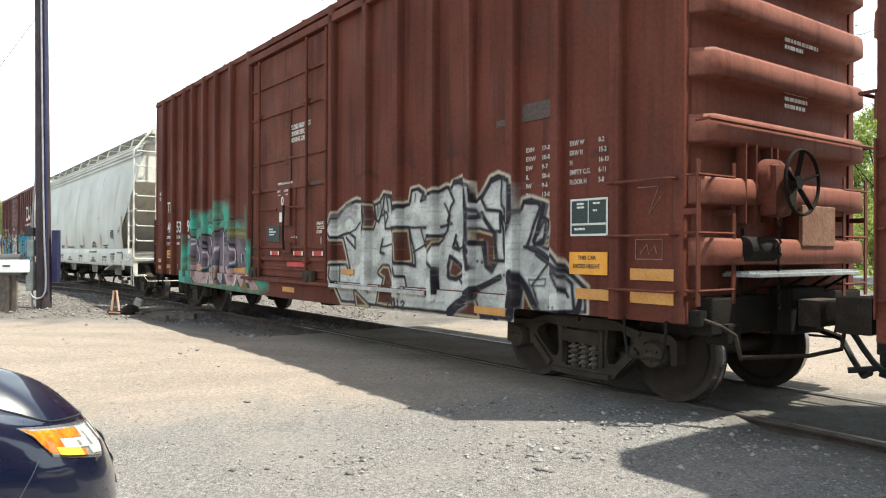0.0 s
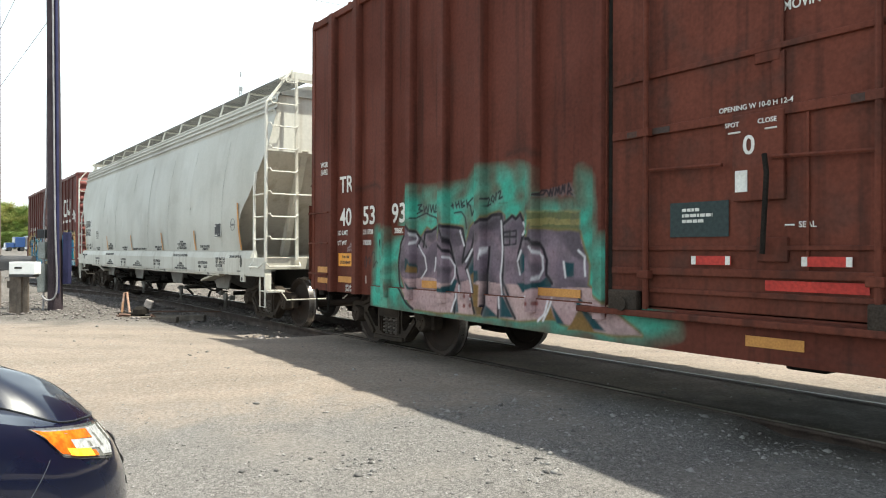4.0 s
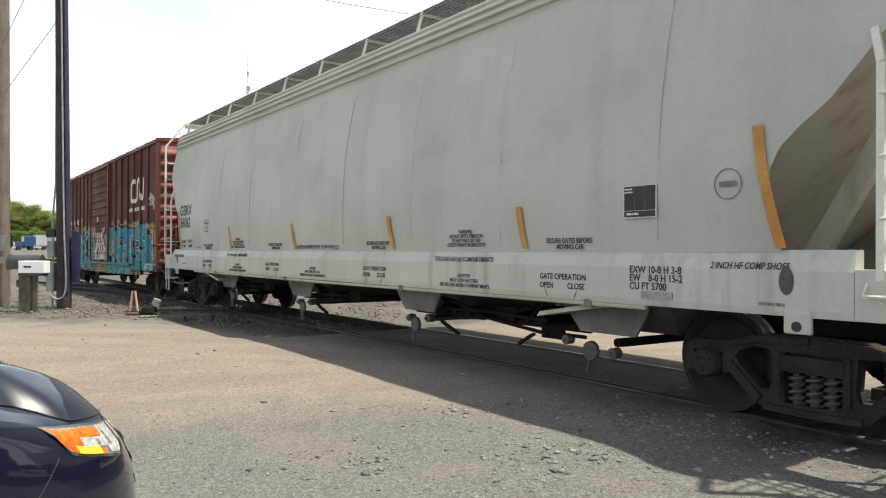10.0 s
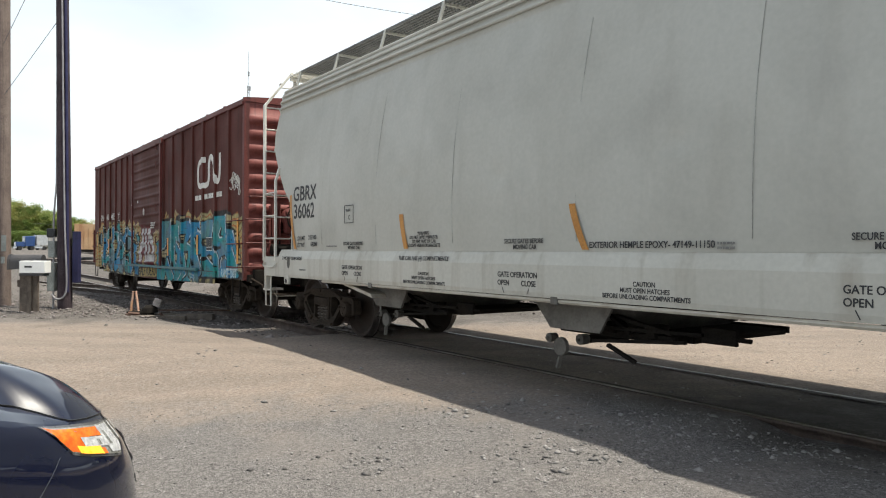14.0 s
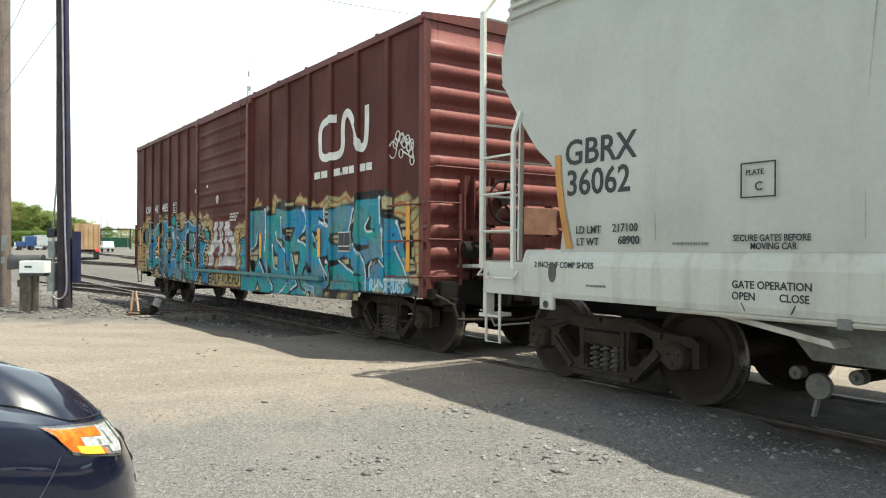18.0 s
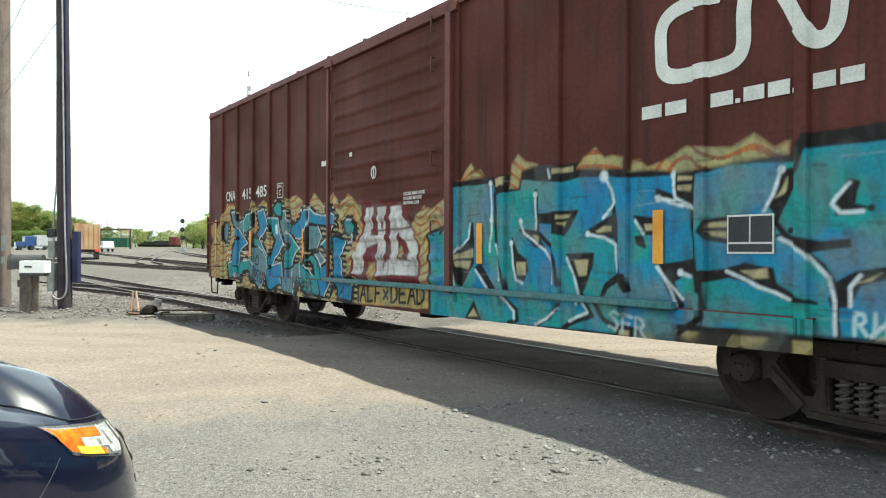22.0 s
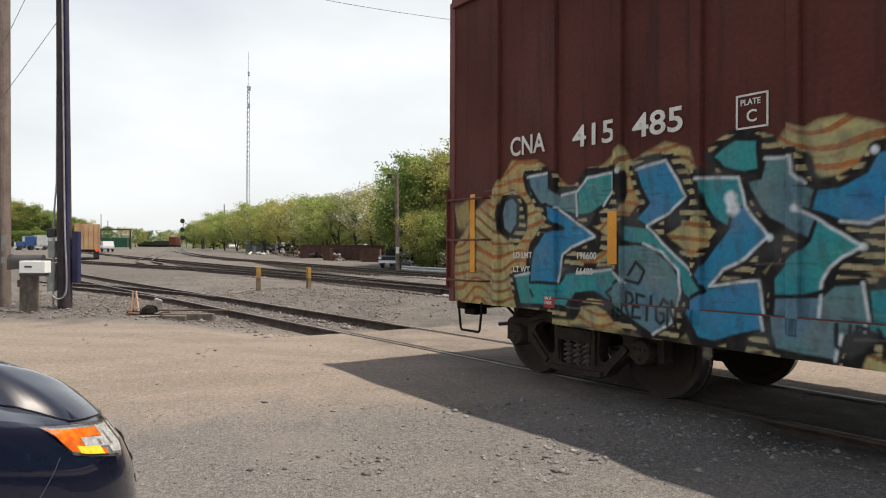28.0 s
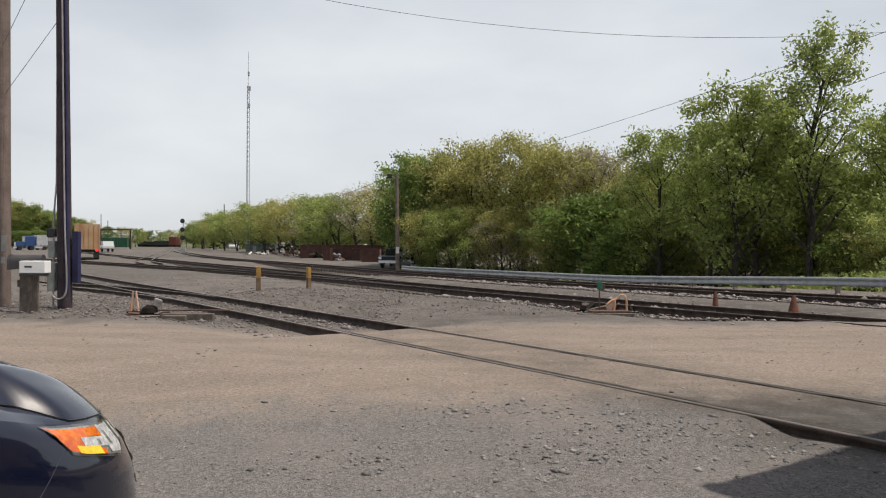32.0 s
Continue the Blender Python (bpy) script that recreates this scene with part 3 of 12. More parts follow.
def smooth3(pts, k):
    p = [Vector(a) for a in pts]
    p = [2 * p[0] - p[1]] + p + [2 * p[-1] - p[-2]]
    out = []
    for i in range(1, len(p) - 2):
        for j in range(k):
            t = j / k
            out.append(0.5 * (2 * p[i] + (p[i + 1] - p[i - 1]) * t + (2 * p[i - 1] - 5 * p[i] + 4 * p[i + 1] - p[i + 2]) * t * t + (3 * p[i] - p[i - 1] - 3 * p[i + 1] + p[i + 2]) * t ** 3))
    return out + [p[-2]]


TRUCK_MESH = {}
WHEELSETS = []
AXLE = 0.91
WHEEL_R = 0.457


def truck_meshes():
    if TRUCK_MESH:
        return TRUCK_MESH
    # wheelset: two wheels and the axle between them, turning about its own y axis
    bm = bmesh.new()
    for sg in (-1, 1):
        prof = [(0.82, 0.10), (0.815, 0.15), (0.775, 0.20), (0.765, 0.34), (0.80, 0.385), (0.815, 0.40), (0.815, 0.452), (0.805, 0.457), (0.715, 0.461), (0.70, 0.478), (0.685, 0.482), (0.677, 0.47), (0.677, 0.395), (0.715, 0.37), (0.725, 0.2), (0.665, 0.15), (0.66, 0.095)]
        idx = [0] * 6 + [1, 1, 1] + [0] * 7
        pr = [(sg * a, r) for a, r in prof]
        lathe(bm, pr if sg < 0 else pr[::-1], 40, "y", idx if sg < 0 else idx[::-1])
    tube(bm, [(0, -1.04, 0), (0, 1.04, 0)], 0.085, 14)
    bmesh.ops.recalc_face_normals(bm, faces=bm.faces)
    TRUCK_MESH["wheelset"] = finish(bm, "wheelset", [WHEEL, TREAD], True)
    # side frame: one casting, with two rounded windows, the spring opening and the bearing jaws
    half = [(0.0, 0.75), (0.40, 0.745), (0.56, 0.70), (0.74, 0.655), (1.06, 0.645), (1.13, 0.60), (1.135, 0.38), (1.065, 0.37), (1.055, 0.555), (0.775, 0.555), (0.765, 0.37), (0.70, 0.40), (0.44, 0.175), (0.36, 0.135), (0.0, 0.125)]
    outer = half + [(-x, z) for x, z in half[-2:0:-1]]
    tri = [(0.34, 0.625), (0.50, 0.635), (0.62, 0.585), (0.655, 0.53), (0.60, 0.46), (0.42, 0.30), (0.35, 0.30), (0.32, 0.38)]
    nest = [(-0.225, 0.22), (0.225, 0.22), (0.235, 0.42), (0.21, 0.62), (-0.21, 0.62), (-0.235, 0.42)]
    bm = bmesh.new()
    edges = []
    for loop in (outer, tri, [(-x, z) for x, z in tri], nest):
        vs = [bm.verts.new((x, 0.075, z)) for x, z in loop]
        edges += [bm.edges.new((vs[i], vs[(i + 1) % len(vs)])) for i in range(len(vs))]
    bmesh.ops.triangle_fill(bm, edges=edges, use_beauty=True)
    ext = bmesh.ops.extrude_face_region(bm, geom=list(bm.faces))
    bmesh.ops.translate(bm, verts=[g for g in ext["geom"] if isinstance(g, bmesh.types.BMVert)], vec=(0, -0.13, 0))
    bmesh.ops.recalc_face_normals(bm, faces=bm.faces)
    # raised flanges along the arms, and the wedge pockets beside the springs
    for sg in (-1, 1):
        beam(bm, (sg * 0.70, -0.065, 0.47), (sg * 0.43, -0.065, 0.215), 0.05, 0.07)
        beam(bm, (sg * 0.02, -0.065, 0.715), (sg * 0.44, -0.065, 0.705), 0.05, 0.05)
        beam(bm, (sg * 0.44, -0.065, 0.705), (sg * 0.74, -0.065, 0.625), 0.05, 0.05)
        beam(bm, (sg * 0.38, -0.065, 0.17), (0, -0.065, 0.16), 0.06, 0.05)
        box(bm, sg * 0.268 - 0.026, sg * 0.268 + 0.026, -0.085, -0.05, 0.25, 0.62, 0.01)
    TRUCK_MESH["side_frame"] = finish(bm, "side_frame", TRUCK)
    bm = bmesh.new()
    pts = [(0.052 * math.cos(a), 0.052 * math.sin(a), 0.225 + 0.275 * a / (2 * math.pi * 5.2)) for a in np.arange(0, 2 * math.pi * 5.2, 0.5)]
    tube(bm, pts, 0.0165, 6)
    tube(bm, [(0, 0, 0.22), (0, 0, 0.50)], 0.036, 8)
    TRUCK_MESH["spring"] = finish(bm, "coil_spring", SPRING, True)
    bm = bmesh.new()
    lathe(bm, [(-0.085, 0.06), (-0.085, 0.11), (-0.06, 0.128), (0.09, 0.13), (0.10, 0.09)], 24, "y")
    lathe(bm, [(-0.10, 0.03), (-0.082, 0.05)], 12, "y")
    for k in range(3):
        a = 2 * math.pi * k / 3 + 0.5
        tube(bm, [(0.065 * math.cos(a), -0.105, 0.065 * math.sin(a)), (0.065 * math.cos(a), -0.08, 0.06 * math.sin(a))], 0.014, 6)
    bmesh.ops.recalc_face_normals(bm, faces=bm.faces)
    TRUCK_MESH["bearing"] = finish(bm, "bearing_cap", TRUCK, True)
    bm = bmesh.new()
    box(bm, -0.22, 0.22, -1.02, 1.02, 0.49, 0.66, 0.03)
    box(bm, -0.26, 0.26, -1.10, -0.92, 0.47, 0.60, 0.02)
    box(bm, -0.26, 0.26, 0.92, 1.10, 0.47, 0.60, 0.02)
    lathe(bm, [(0.64, 0.2), (0.74, 0.2)], 20, "z")
    for sg in (-1, 1):
        beam(bm, (sg * 0.40, -0.9, 0.36), (sg * 0.40, 0.9, 0.36), 0.09, 0.09, (1, 0, 0))
        for y in (-0.755, 0.755):
            box(bm, sg * 0.43 - 0.03, sg * 0.43 + 0.03, y - 0.05, y + 0.05, 0.28, 0.55, 0.01)
    TRUCK_MESH["bolster"] = finish(bm, "truck", TRUCK, True)
    return TRUCK_MESH


def add_truck(car, u):
    k = truck_meshes()
    tr = part("truck", k["bolster"], None, car, "grimy cast steel truck with coil springs", m=Matrix.Translation((u, 0, 0)))
    for sg in (-1, 1):
        part("side_frame", k["side_frame"], None, tr, m=Matrix.Translation((0, sg * 1.005, 0)))
        for px in (-0.138, 0.0, 0.138):
            part("coil_spring", k["spring"], None, tr, m=Matrix.Translation((px, sg * 1.015, 0)))
        for x in (-AXLE, AXLE):
            part("bearing_cap", k["bearing"], None, tr, m=Matrix.Translation((x, sg * 1.05, WHEEL_R)) @ Matrix.Rotation(0 if sg < 0 else math.pi, 4, "Z"))
    for x in (-AXLE, AXLE):
        ws = part("wheelset", k["wheelset"], None, tr, "rusty steel wheels with bright worn treads", m=Matrix.Translation((x, 0, WHEEL_R)))
        WHEELSETS.append((ws, x))
    return tr


def sheet(u0, u1, z0, z1, y, fine, top_fine, canvas, step=0.011):
    """A steel sheet of the camera's side, finely divided where paint shows."""
    nu = max(2, int((u1 - u0) / (step if fine else 0.3)) + 1)
    if fine:
        zs = np.concatenate([np.linspace(z0, min(top_fine, z1), max(3, int((min(top_fine, z1) - z0) / step))), np.linspace(min(top_fine, z1), z1, 8)[1:]]) if z1 > top_fine else np.linspace(z0, z1, max(3, int((z1 - z0) / step)))
    else:
        zs = np.linspace(z0, z1, 10)
    U, Z = np.meshgrid(np.linspace(u0, u1, nu), zs)
    dent = 0.004 * waves(U, Z, 0.9, 11) if u1 - u0 > 0.3 else 0
    return grid_mesh("sheet", U, np.full(U.shape, -y) + dent, Z, None, canvas.look_up(U, Z) if canvas else np.zeros(U.shape + (4,)), smooth=u1 - u0 > 0.3)


def post_mesh(u, z0, z1, y0, y1, w, fine, top_fine, canvas):
    """A hat-section side post: a raised strip with sloping flanks."""
    us = np.concatenate([np.linspace(u - w, u - w * 0.80, 3), np.linspace(u - w * 0.75, u + w * 0.75, 6), np.linspace(u + w * 0.80, u + w, 3)])
    y = np.concatenate([np.linspace(y0, y1, 3), np.full(6, y1), np.linspace(y1, y0, 3)])
    zs = np.concatenate([np.linspace(z0, top_fine, int((top_fine - z0) / 0.011)), np.linspace(top_fine, z1, 6)[1:]]) if fine else np.linspace(z0, z1, 6)
    U, Z = np.meshgrid(us, zs)
    Y = np.broadcast_to(-y, U.shape)
    return grid_mesh("side_post", U, Y, Z, None, canvas.look_up(U, Z) if canvas else np.zeros(U.shape + (4,)))


def ladder(parent, foot, across, rungs, width, r=0.012, material=None, out=(0, 0, 0), name="ladder", rail=True, z0=0.0, dz=0.36, mat=None):
    """Rungs between two stiles. foot: middle of the lowest rung; across: direction of the rungs; out: how far they stand off."""
    bm = bmesh.new()
    a, f, o = Vector(across).normalized(), Vector(foot), Vector(out)
    for k in range(rungs):
        c = f + Vector((0, 0, dz * k))
        l, rr = c - a * width / 2, c + a * width / 2
        tube(bm, [l - o, l, rr, rr - o], r, 6)
    if rail:
        for sg in (-1, 1):
            b = f + a * sg * width / 2
            beam(bm, b - Vector((0, 0, 0.12)), b + Vector((0, 0, dz * (rungs - 1) + 0.12)), 0.05, 0.012, a)
    return part(name, bm, mat, parent)


def grab(parent, p, q, out, mat, r=0.011, name="grab_iron"):
    p, q, o = Vector(p), Vector(q), Vector(out)
    return part(name, tube(bmesh.new(), [p, p + o, q + o, q], r, 6), mat, parent)


def step_iron(parent, u, y, z, mat, w=0.36, h=0.42):
    bm = bmesh.new()
    tube(bm, [(u - w / 2, y, z), (u - w / 2, y, z - h * 0.3), (u - w * 0.42, y, z - h * 0.93), (u - w * 0.37, y, z - h), (u + w * 0.37, y, z - h), (u + w * 0.42, y, z - h * 0.93),
              (u + w / 2, y, z - h * 0.3), (u + w / 2, y, z)], 0.014, 6)
    return part("sill_step", bm, mat, parent)


def rib_end(name, u, sign, z0, z1, half, ribs, height, depth, mat, parent, soft):
    """A pressed steel end with level ribs. soft: rounded narrow ribs, else broad flat-topped ones."""
    zs, ds = [z0], [0.0]
    for c in ribs:
        if soft:
            for t in np.linspace(-1, 1, 9):
                zs.append(c + t * height / 2)
                ds.append(depth * (1 - t * t) ** 0.6 if abs(t) < 1 else 0)
        else:
            for t, d in ((-0.5, 0), (-0.46, 0.90), (-0.40, 1), (0.0, 1.0), (0.30, 0.97), (0.44, 0.86), (0.5, 0)):
                zs.append(c + t * height)
                ds.append(depth * d)
    zs.append(z1)
    ds.append(0.0)
    zs, ds = np.array(zs), np.array(ds)
    ys = np.concatenate([[-half, -half + 0.05], np.linspace(-half + 0.17, half - 0.17, 12), [half - 0.05, half]])
    fade = np.clip((half - 0.03 - np.abs(ys)) / 0.12, 0, 1)
    Y, Z = np.meshgrid(ys, zs)
    U = u + sign * ds[:, None] * fade[None, :]
    return part(name, grid_mesh(name, U, Y, Z, mat, smooth=False, flip=sign < 0), None, parent)


def brake_gear(car, u, sign, mat, y, z):
    """Hand brake at the car's end: two mounting channels, gear housing, spoked wheel, bell crank and chain."""
    for yy, z0, z1, w in ((y - 0.42, z - 0.36, z + 0.34, 0.09), (y - 0.05, z - 0.34, z + 0.34, 0.06)):
        bm = bmesh.new()
        lo, hi = sorted((u + sign * 0.10, u + sign * 0.20))
        box(bm, lo, hi, yy - w, yy - w + 0.02, z0, z1)
        box(bm, lo, hi, yy + w - 0.02, yy + w, z0, z1)
        box(bm, min(u + sign * 0.10, u + sign * 0.12), max(u + sign * 0.10, u + sign * 0.12), yy - w, yy + w, z0, z1)
        part("brake_bracket", bm, mat, car)
    bm = bmesh.new()
    lo, hi = sorted((u + sign * 0.16, u + sign * 0.34))
    box(bm, lo, hi, y - 0.27, y + 0.02, z - 0.30, z + 0.16, 0.07)
    lathe(bm, [(u + sign * 0.16, 0.20), (u + sign * 0.27, 0.18), (u + sign * 0.32, 0.10), (u + sign * 0.34, 0.04)], 20, "x", centre=(0, y - 0.12, z + 0.02))
    bmesh.ops.recalc_face_normals(bm, faces=bm.faces)
    part("brake_housing", bm, mat, car, smooth=True)
    bm = bmesh.new()
    n = 32
    tube(bm, [(u + sign * 0.42, y + 0.28 * math.cos(2 * math.pi * k / n), z + 0.28 * math.sin(2 * math.pi * k / n)) for k in range(n + 1)], 0.016, 7, cap=False)
    for k in range(5):
        a = 2 * math.pi * k / 5 + 0.3
        beam(bm, (u + sign * 0.36, y, z), (u + sign * 0.42, y + 0.28 * math.cos(a), z + 0.28 * math.sin(a)), 0.045, 0.012, (1, 0, 0))
    tube(bm, [(u + sign * 0.28, y, z), (u + sign * 0.40, y, z)], 0.06, 12)
    part("hand_brake_wheel", bm, GRIME, car, "round spoked hand-brake wheel, worn bright at the rim", smooth=True)
    bm = bmesh.new()
    for k in range(14):
        zz = z - 0.32 - 0.055 * k
        tube(bm, [(u + sign * 0.30, y - 0.17, zz), (u + sign * 0.30, y - 0.15 + 0.02 * (k % 2 * 2 - 1), zz - 0.03), (u + sign * 0.30, y - 0.17, zz - 0.06)], 0.011, 5)
    part("brake_chain", bm, GRIME, car)
    bm = bmesh.new()
    lathe(bm, [(-0.30, 0.05), (-0.28, 0.11), (0.16, 0.11), (0.18, 0.05)], 16, "y", centre=(u + sign * 0.17, y - 0.25, 1.42))
    bmesh.ops.recalc_face_normals(bm, faces=bm.faces)
    part("brake_cylinder", bm, GRIME, car, "oily brake cylinder", smooth=True)


def end_fittings(car, u, sign, half, mat, ladder_mat, brake, plat_z=1.20, box_mat=None):
    """Ladders, cross-over platform, cut lever and grab irons of a boxcar's end."""
    off = 0.17 if brake else 0.08
    o = (sign * off * 0.7, 0, 0)
    for yc in (-1.24, 1.17):
        ladder(car, (u + sign * off, yc, 1.08), (0, 1, 0), 3, 0.50 if yc < 0 else 0.46, 0.013, out=o, mat=ladder_mat, name="end_ladder", dz=0.47)
        for yy in (yc - 0.22, yc + 0.22):
            part("ladder_bracket", B(min(u, u + sign * off), max(u, u + sign * off), yy - 0.012, yy + 0.012, 1.70, 1.75), ladder_mat, car)
    grab(car, (u + sign * 0.10, -half + 0.04, 2.47), (u + sign * 0.10, half - 0.02, 2.47), (sign * 0.12, 0, 0), ladder_mat, 0.014)
    bm = bmesh.new()
    lo, hi = sorted((u + sign * 0.04, u + sign * 0.38))
    box(bm, lo, hi, -0.95, 0.82, plat_z - 0.015, plat_z + 0.015, 0.004)
    for k in range(5):
        uu = u + sign * (0.07 + 0.07 * k)
        box(bm, uu - 0.006, uu + 0.006, -0.95, 0.82, plat_z + 0.015, plat_z + 0.032)
    part("crossover_platform", bm, GALV, car, "grey steel crossover platform")
    for y in (-0.7, -0.1, 0.35, 0.7):
        part("platform_bracket", beam(bmesh.new(), (u, y, plat_z - 0.22), (u + sign * 0.32, y, plat_z - 0.02), 0.04, 0.02), GRIME, car)
    bm = bmesh.new()
    rod = [(0.06, half - 0.10, 0.86), (0.26, half - 0.14, 0.80), (0.32, half - 0.26, 0.72), (0.34, 1.16, 0.54), (0.45, 0.30, 0.50), (0.58, -0.02, 0.55), (0.60, -0.03, 0.72)]
    tube(bm, [(u + sign * a, -sign * y, z) for a, y, z in rod], 0.019, 7)
    part("cut_lever", bm, TRUCK if mat is not GREY else GREY_END, car, "bent steel uncoupling rod")
    lo, hi = sorted((-sign * (half - 0.05), -sign * (half - 0.15)))
    part("lever_bracket", B(min(u, u + sign * 0.14), max(u, u + sign * 0.14), lo, hi, 0.78, 0.92, 0.015), GRIME, car)
    bm = bmesh.new()
    box(bm, min(u - sign * 0.5, u + sign * 0.03), max(u - sign * 0.5, u + sign * 0.03), -half + 0.02, half - 0.02, 0.80, 1.0, 0.01)
    box(bm, min(u - sign * 0.6, u + sign * 0.10), max(u - sign * 0.6, u + sign * 0.10), -0.36, 0.36, 0.66, 1.08, 0.03)
    part("end_sill", bm, mat, car)
    if brake:
        y, z, bz = brake
        brake_gear(car, u, sign, mat, y, z)
        bm = B(min(u + sign * 0.17, u + sign * 0.21), max(u + sign * 0.17, u + sign * 0.21), 0.06, 0.68, bz, bz + 0.38, 0.01)
        part("routing_board", bm, box_mat or surf("plywood_board", (0.23, 0.12, 0.075), (0.17, 0.085, 0.055), 5, 40, 0.8, bump=0.2), car, "weathered brown routing board")
        for yy in (0.12, 0.62):
            part("board_strap", B(min(u, u + sign * 0.19), max(u, u + sign * 0.19), yy - 0.02, yy + 0.02, bz - 0.02, bz + 0.42), mat, car)


def underframe(car, u0, u1, mat, depth=0.55):
    bm = bmesh.new()
    box(bm, u0, u1, -0.20, 0.20, 0.78, 1.02, 0.01)
    n = 12
    for k in range(n):
        u = u0 + (u1 - u0) * (k + 0.5) / n
        box(bm, u - 0.05, u + 0.05, -1.38, 1.38, 0.86, 1.02)
    part("underframe", bm, mat, car)
    bm = bmesh.new()
    lathe(bm, [(-0.45, 0.05), (-0.43, 0.16), (0.43, 0.16), (0.45, 0.05)], 16, "x", centre=(0.7, 0.35, 0.60))
    lathe(bm, [(-0.3, 0.05), (-0.28, 0.13), (0.28, 0.13), (0.3, 0.05)], 16, "x", centre=(-1.2, -0.3, 0.62))
    box(bm, -0.3, 0.05, -0.75, -0.45, 0.45, 0.85, 0.03)
    for y in (-0.55, 0.5):
        beam(bm, (-4.8, y * 0.3, 0.55), (4.8, y, 0.60), 0.03, 0.03)
    bmesh.ops.recalc_face_normals(bm, faces=bm.faces)
    part("brake_gear", bm, GRIME, car, smooth=True)


def roof(car, u0, u1, half, z, rise, mat, n):
    """A low-pitched roof of lapped steel panels."""
    bm = bmesh.new()
    extrude_poly(bm, [(-half - 0.03, z - 0.03), (half + 0.03, z - 0.03), (half + 0.03, z + 0.02), (0, z + rise), (-half - 0.03, z + 0.02)], u0, u1, "yz")
    r = part("roof", bm, mat, car)
    for k in range(n + 1):
        u = u0 + 0.03 + (u1 - u0 - 0.06) * k / n
        bm = bmesh.new()
        for sg in (-1, 1):
            beam(bm, (u, sg * (half + 0.02), z + 0.035), (u, 0, z + rise + 0.015), 0.06, 0.03, (1, 0, 0))
        part("roof_seam", bm, mat, r)


def boxcar(name, label, spec, canvas):
    car = thing(name, label, "freight car")
    E, W, H = spec["end"], 1.46, spec["eave"]
    paint_mat, plain = spec["mat"], spec["plain"]
    front, rear = spec["front"], spec["rear"]
    body = part("body", B(rear + 0.04, front - 0.04, -W + 0.03, W - 0.03, 0.98, H - 0.02), plain, car)
    # camera's side
    cuts = [rear] + list(spec["posts"]) + [front]
    d0, d1 = spec["door"]
    tf = spec["paint_top"]
    for a, b in zip(cuts, cuts[1:]):
        if a >= d0 - 0.3 and b <= d1 + 0.3 and b - a > 1.5:
            continue
        fine = bool(canvas) and any(a < hi and b > lo for lo, hi in spec["paint"])
        me = sheet(a, b, 0.80, H, W, fine, tf, canvas)
        me.materials.clear()
        me.materials.append(paint_mat)
        part("side_panel", me, None, car)
    for u in spec["posts"]:
        fine = bool(canvas) and any(lo - 0.1 < u < hi + 0.1 for lo, hi in spec["paint"])
        me = post_mesh(u, 0.80, H - 0.02, W - 0.004, W + spec["post_d"], spec["post_w"], fine, tf, canvas)
        me.materials.clear()
        me.materials.append(paint_mat)
        part("side_post", me, None, car)
    for sk0, sk1, zz in ((spec["skirt"][0], spec["skirt"][1], spec["skirt_z"]),):
        nu = int((sk1 - sk0) / 0.012)
        us = np.linspace(sk0, sk1, nu)
        zb = zz + 0.06 * np.clip(np.abs(us - (sk0 + sk1) / 2) / ((sk1 - sk0) / 2), 0, 1) ** 2
        k = np.linspace(0, 1, 26)[:, None]
        U, Z = np.broadcast_to(us, (26, nu)), zb[None] * (1 - k) + 0.93 * k
        me = grid_mesh("side_sill", U, np.full(U.shape, -W - 0.045), Z, paint_mat, canvas.look_up(U, Z) if canvas else np.zeros(U.shape + (4,)))
        part("side_sill", me, None, car)
        part("sill_flange", B(sk0, sk1, -W - 0.044, -W + 0.12, 0.925, 0.94), plain, car)
    for u, sg in ((front, 1), (rear, -1)):
        part("corner_post", B(u - 0.09, u + 0.02, -W - 0.012, -W + 0.10, 0.80, H, 0.012), plain, car)
        part("corner_post", B(u - 0.09, u + 0.02, W - 0.10, W + 0.012, 0.80, H, 0.012), plain, car)
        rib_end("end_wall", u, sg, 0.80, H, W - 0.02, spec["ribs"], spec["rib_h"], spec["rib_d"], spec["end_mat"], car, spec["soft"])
        bm = bmesh.new()
        extrude_poly(bm, [(-W, H - 0.03), (W, H - 0.03), (W, H + 0.01), (0, H + spec["rise"]), (-W, H + 0.01)], u - 0.03, u + 0.03, "yz")
        part("gable_cap", bm, plain, car)
    # far side, plain
    far = bmesh.new()
    box(far, rear, front, W - 0.02, W, 0.80, H)
    for u in spec["posts"]:
        box(far, u - 0.05, u + 0.05, W, W + 0.06, 0.80, H)
    part("far_side", far, plain, car)
    roof(car, rear - 0.02, front + 0.02, W, H, spec["rise"], plain, 13)
    part("eave_rail", B(rear, front, -W - 0.05, -W + 0.02, H - 0.09, H - 0.03, 0.008), plain, car)
    underframe(car, rear + 0.3, front - 0.3, GRIME)
    for u in spec["trucks"]:
        add_truck(car, u)
    coupler(car, front + 0.05, 1)
    coupler(car, rear - 0.05, -1)
    end_fittings(car, front, 1, W, plain, plain, spec["brake"])
    end_fittings(car, rear, -1, W, plain, plain, None)
    for u, sg in ((front, 1), (rear, -1)):
        # dark sill, brake gear and pipes low on the end
        lo, hi = sorted((u - sg * 0.02, u + sg * 0.17))
        part("end_sill", B(lo, hi, -1.30, 1.30, 0.70, 1.02, 0.02), GRIME, car, "grimy steel end sill")
        part("striker", B(min(u, u + sg * 0.30), max(u, u + sg * 0.30), -0.30, 0.30, 0.66, 1.08, 0.03), GRIME, car)
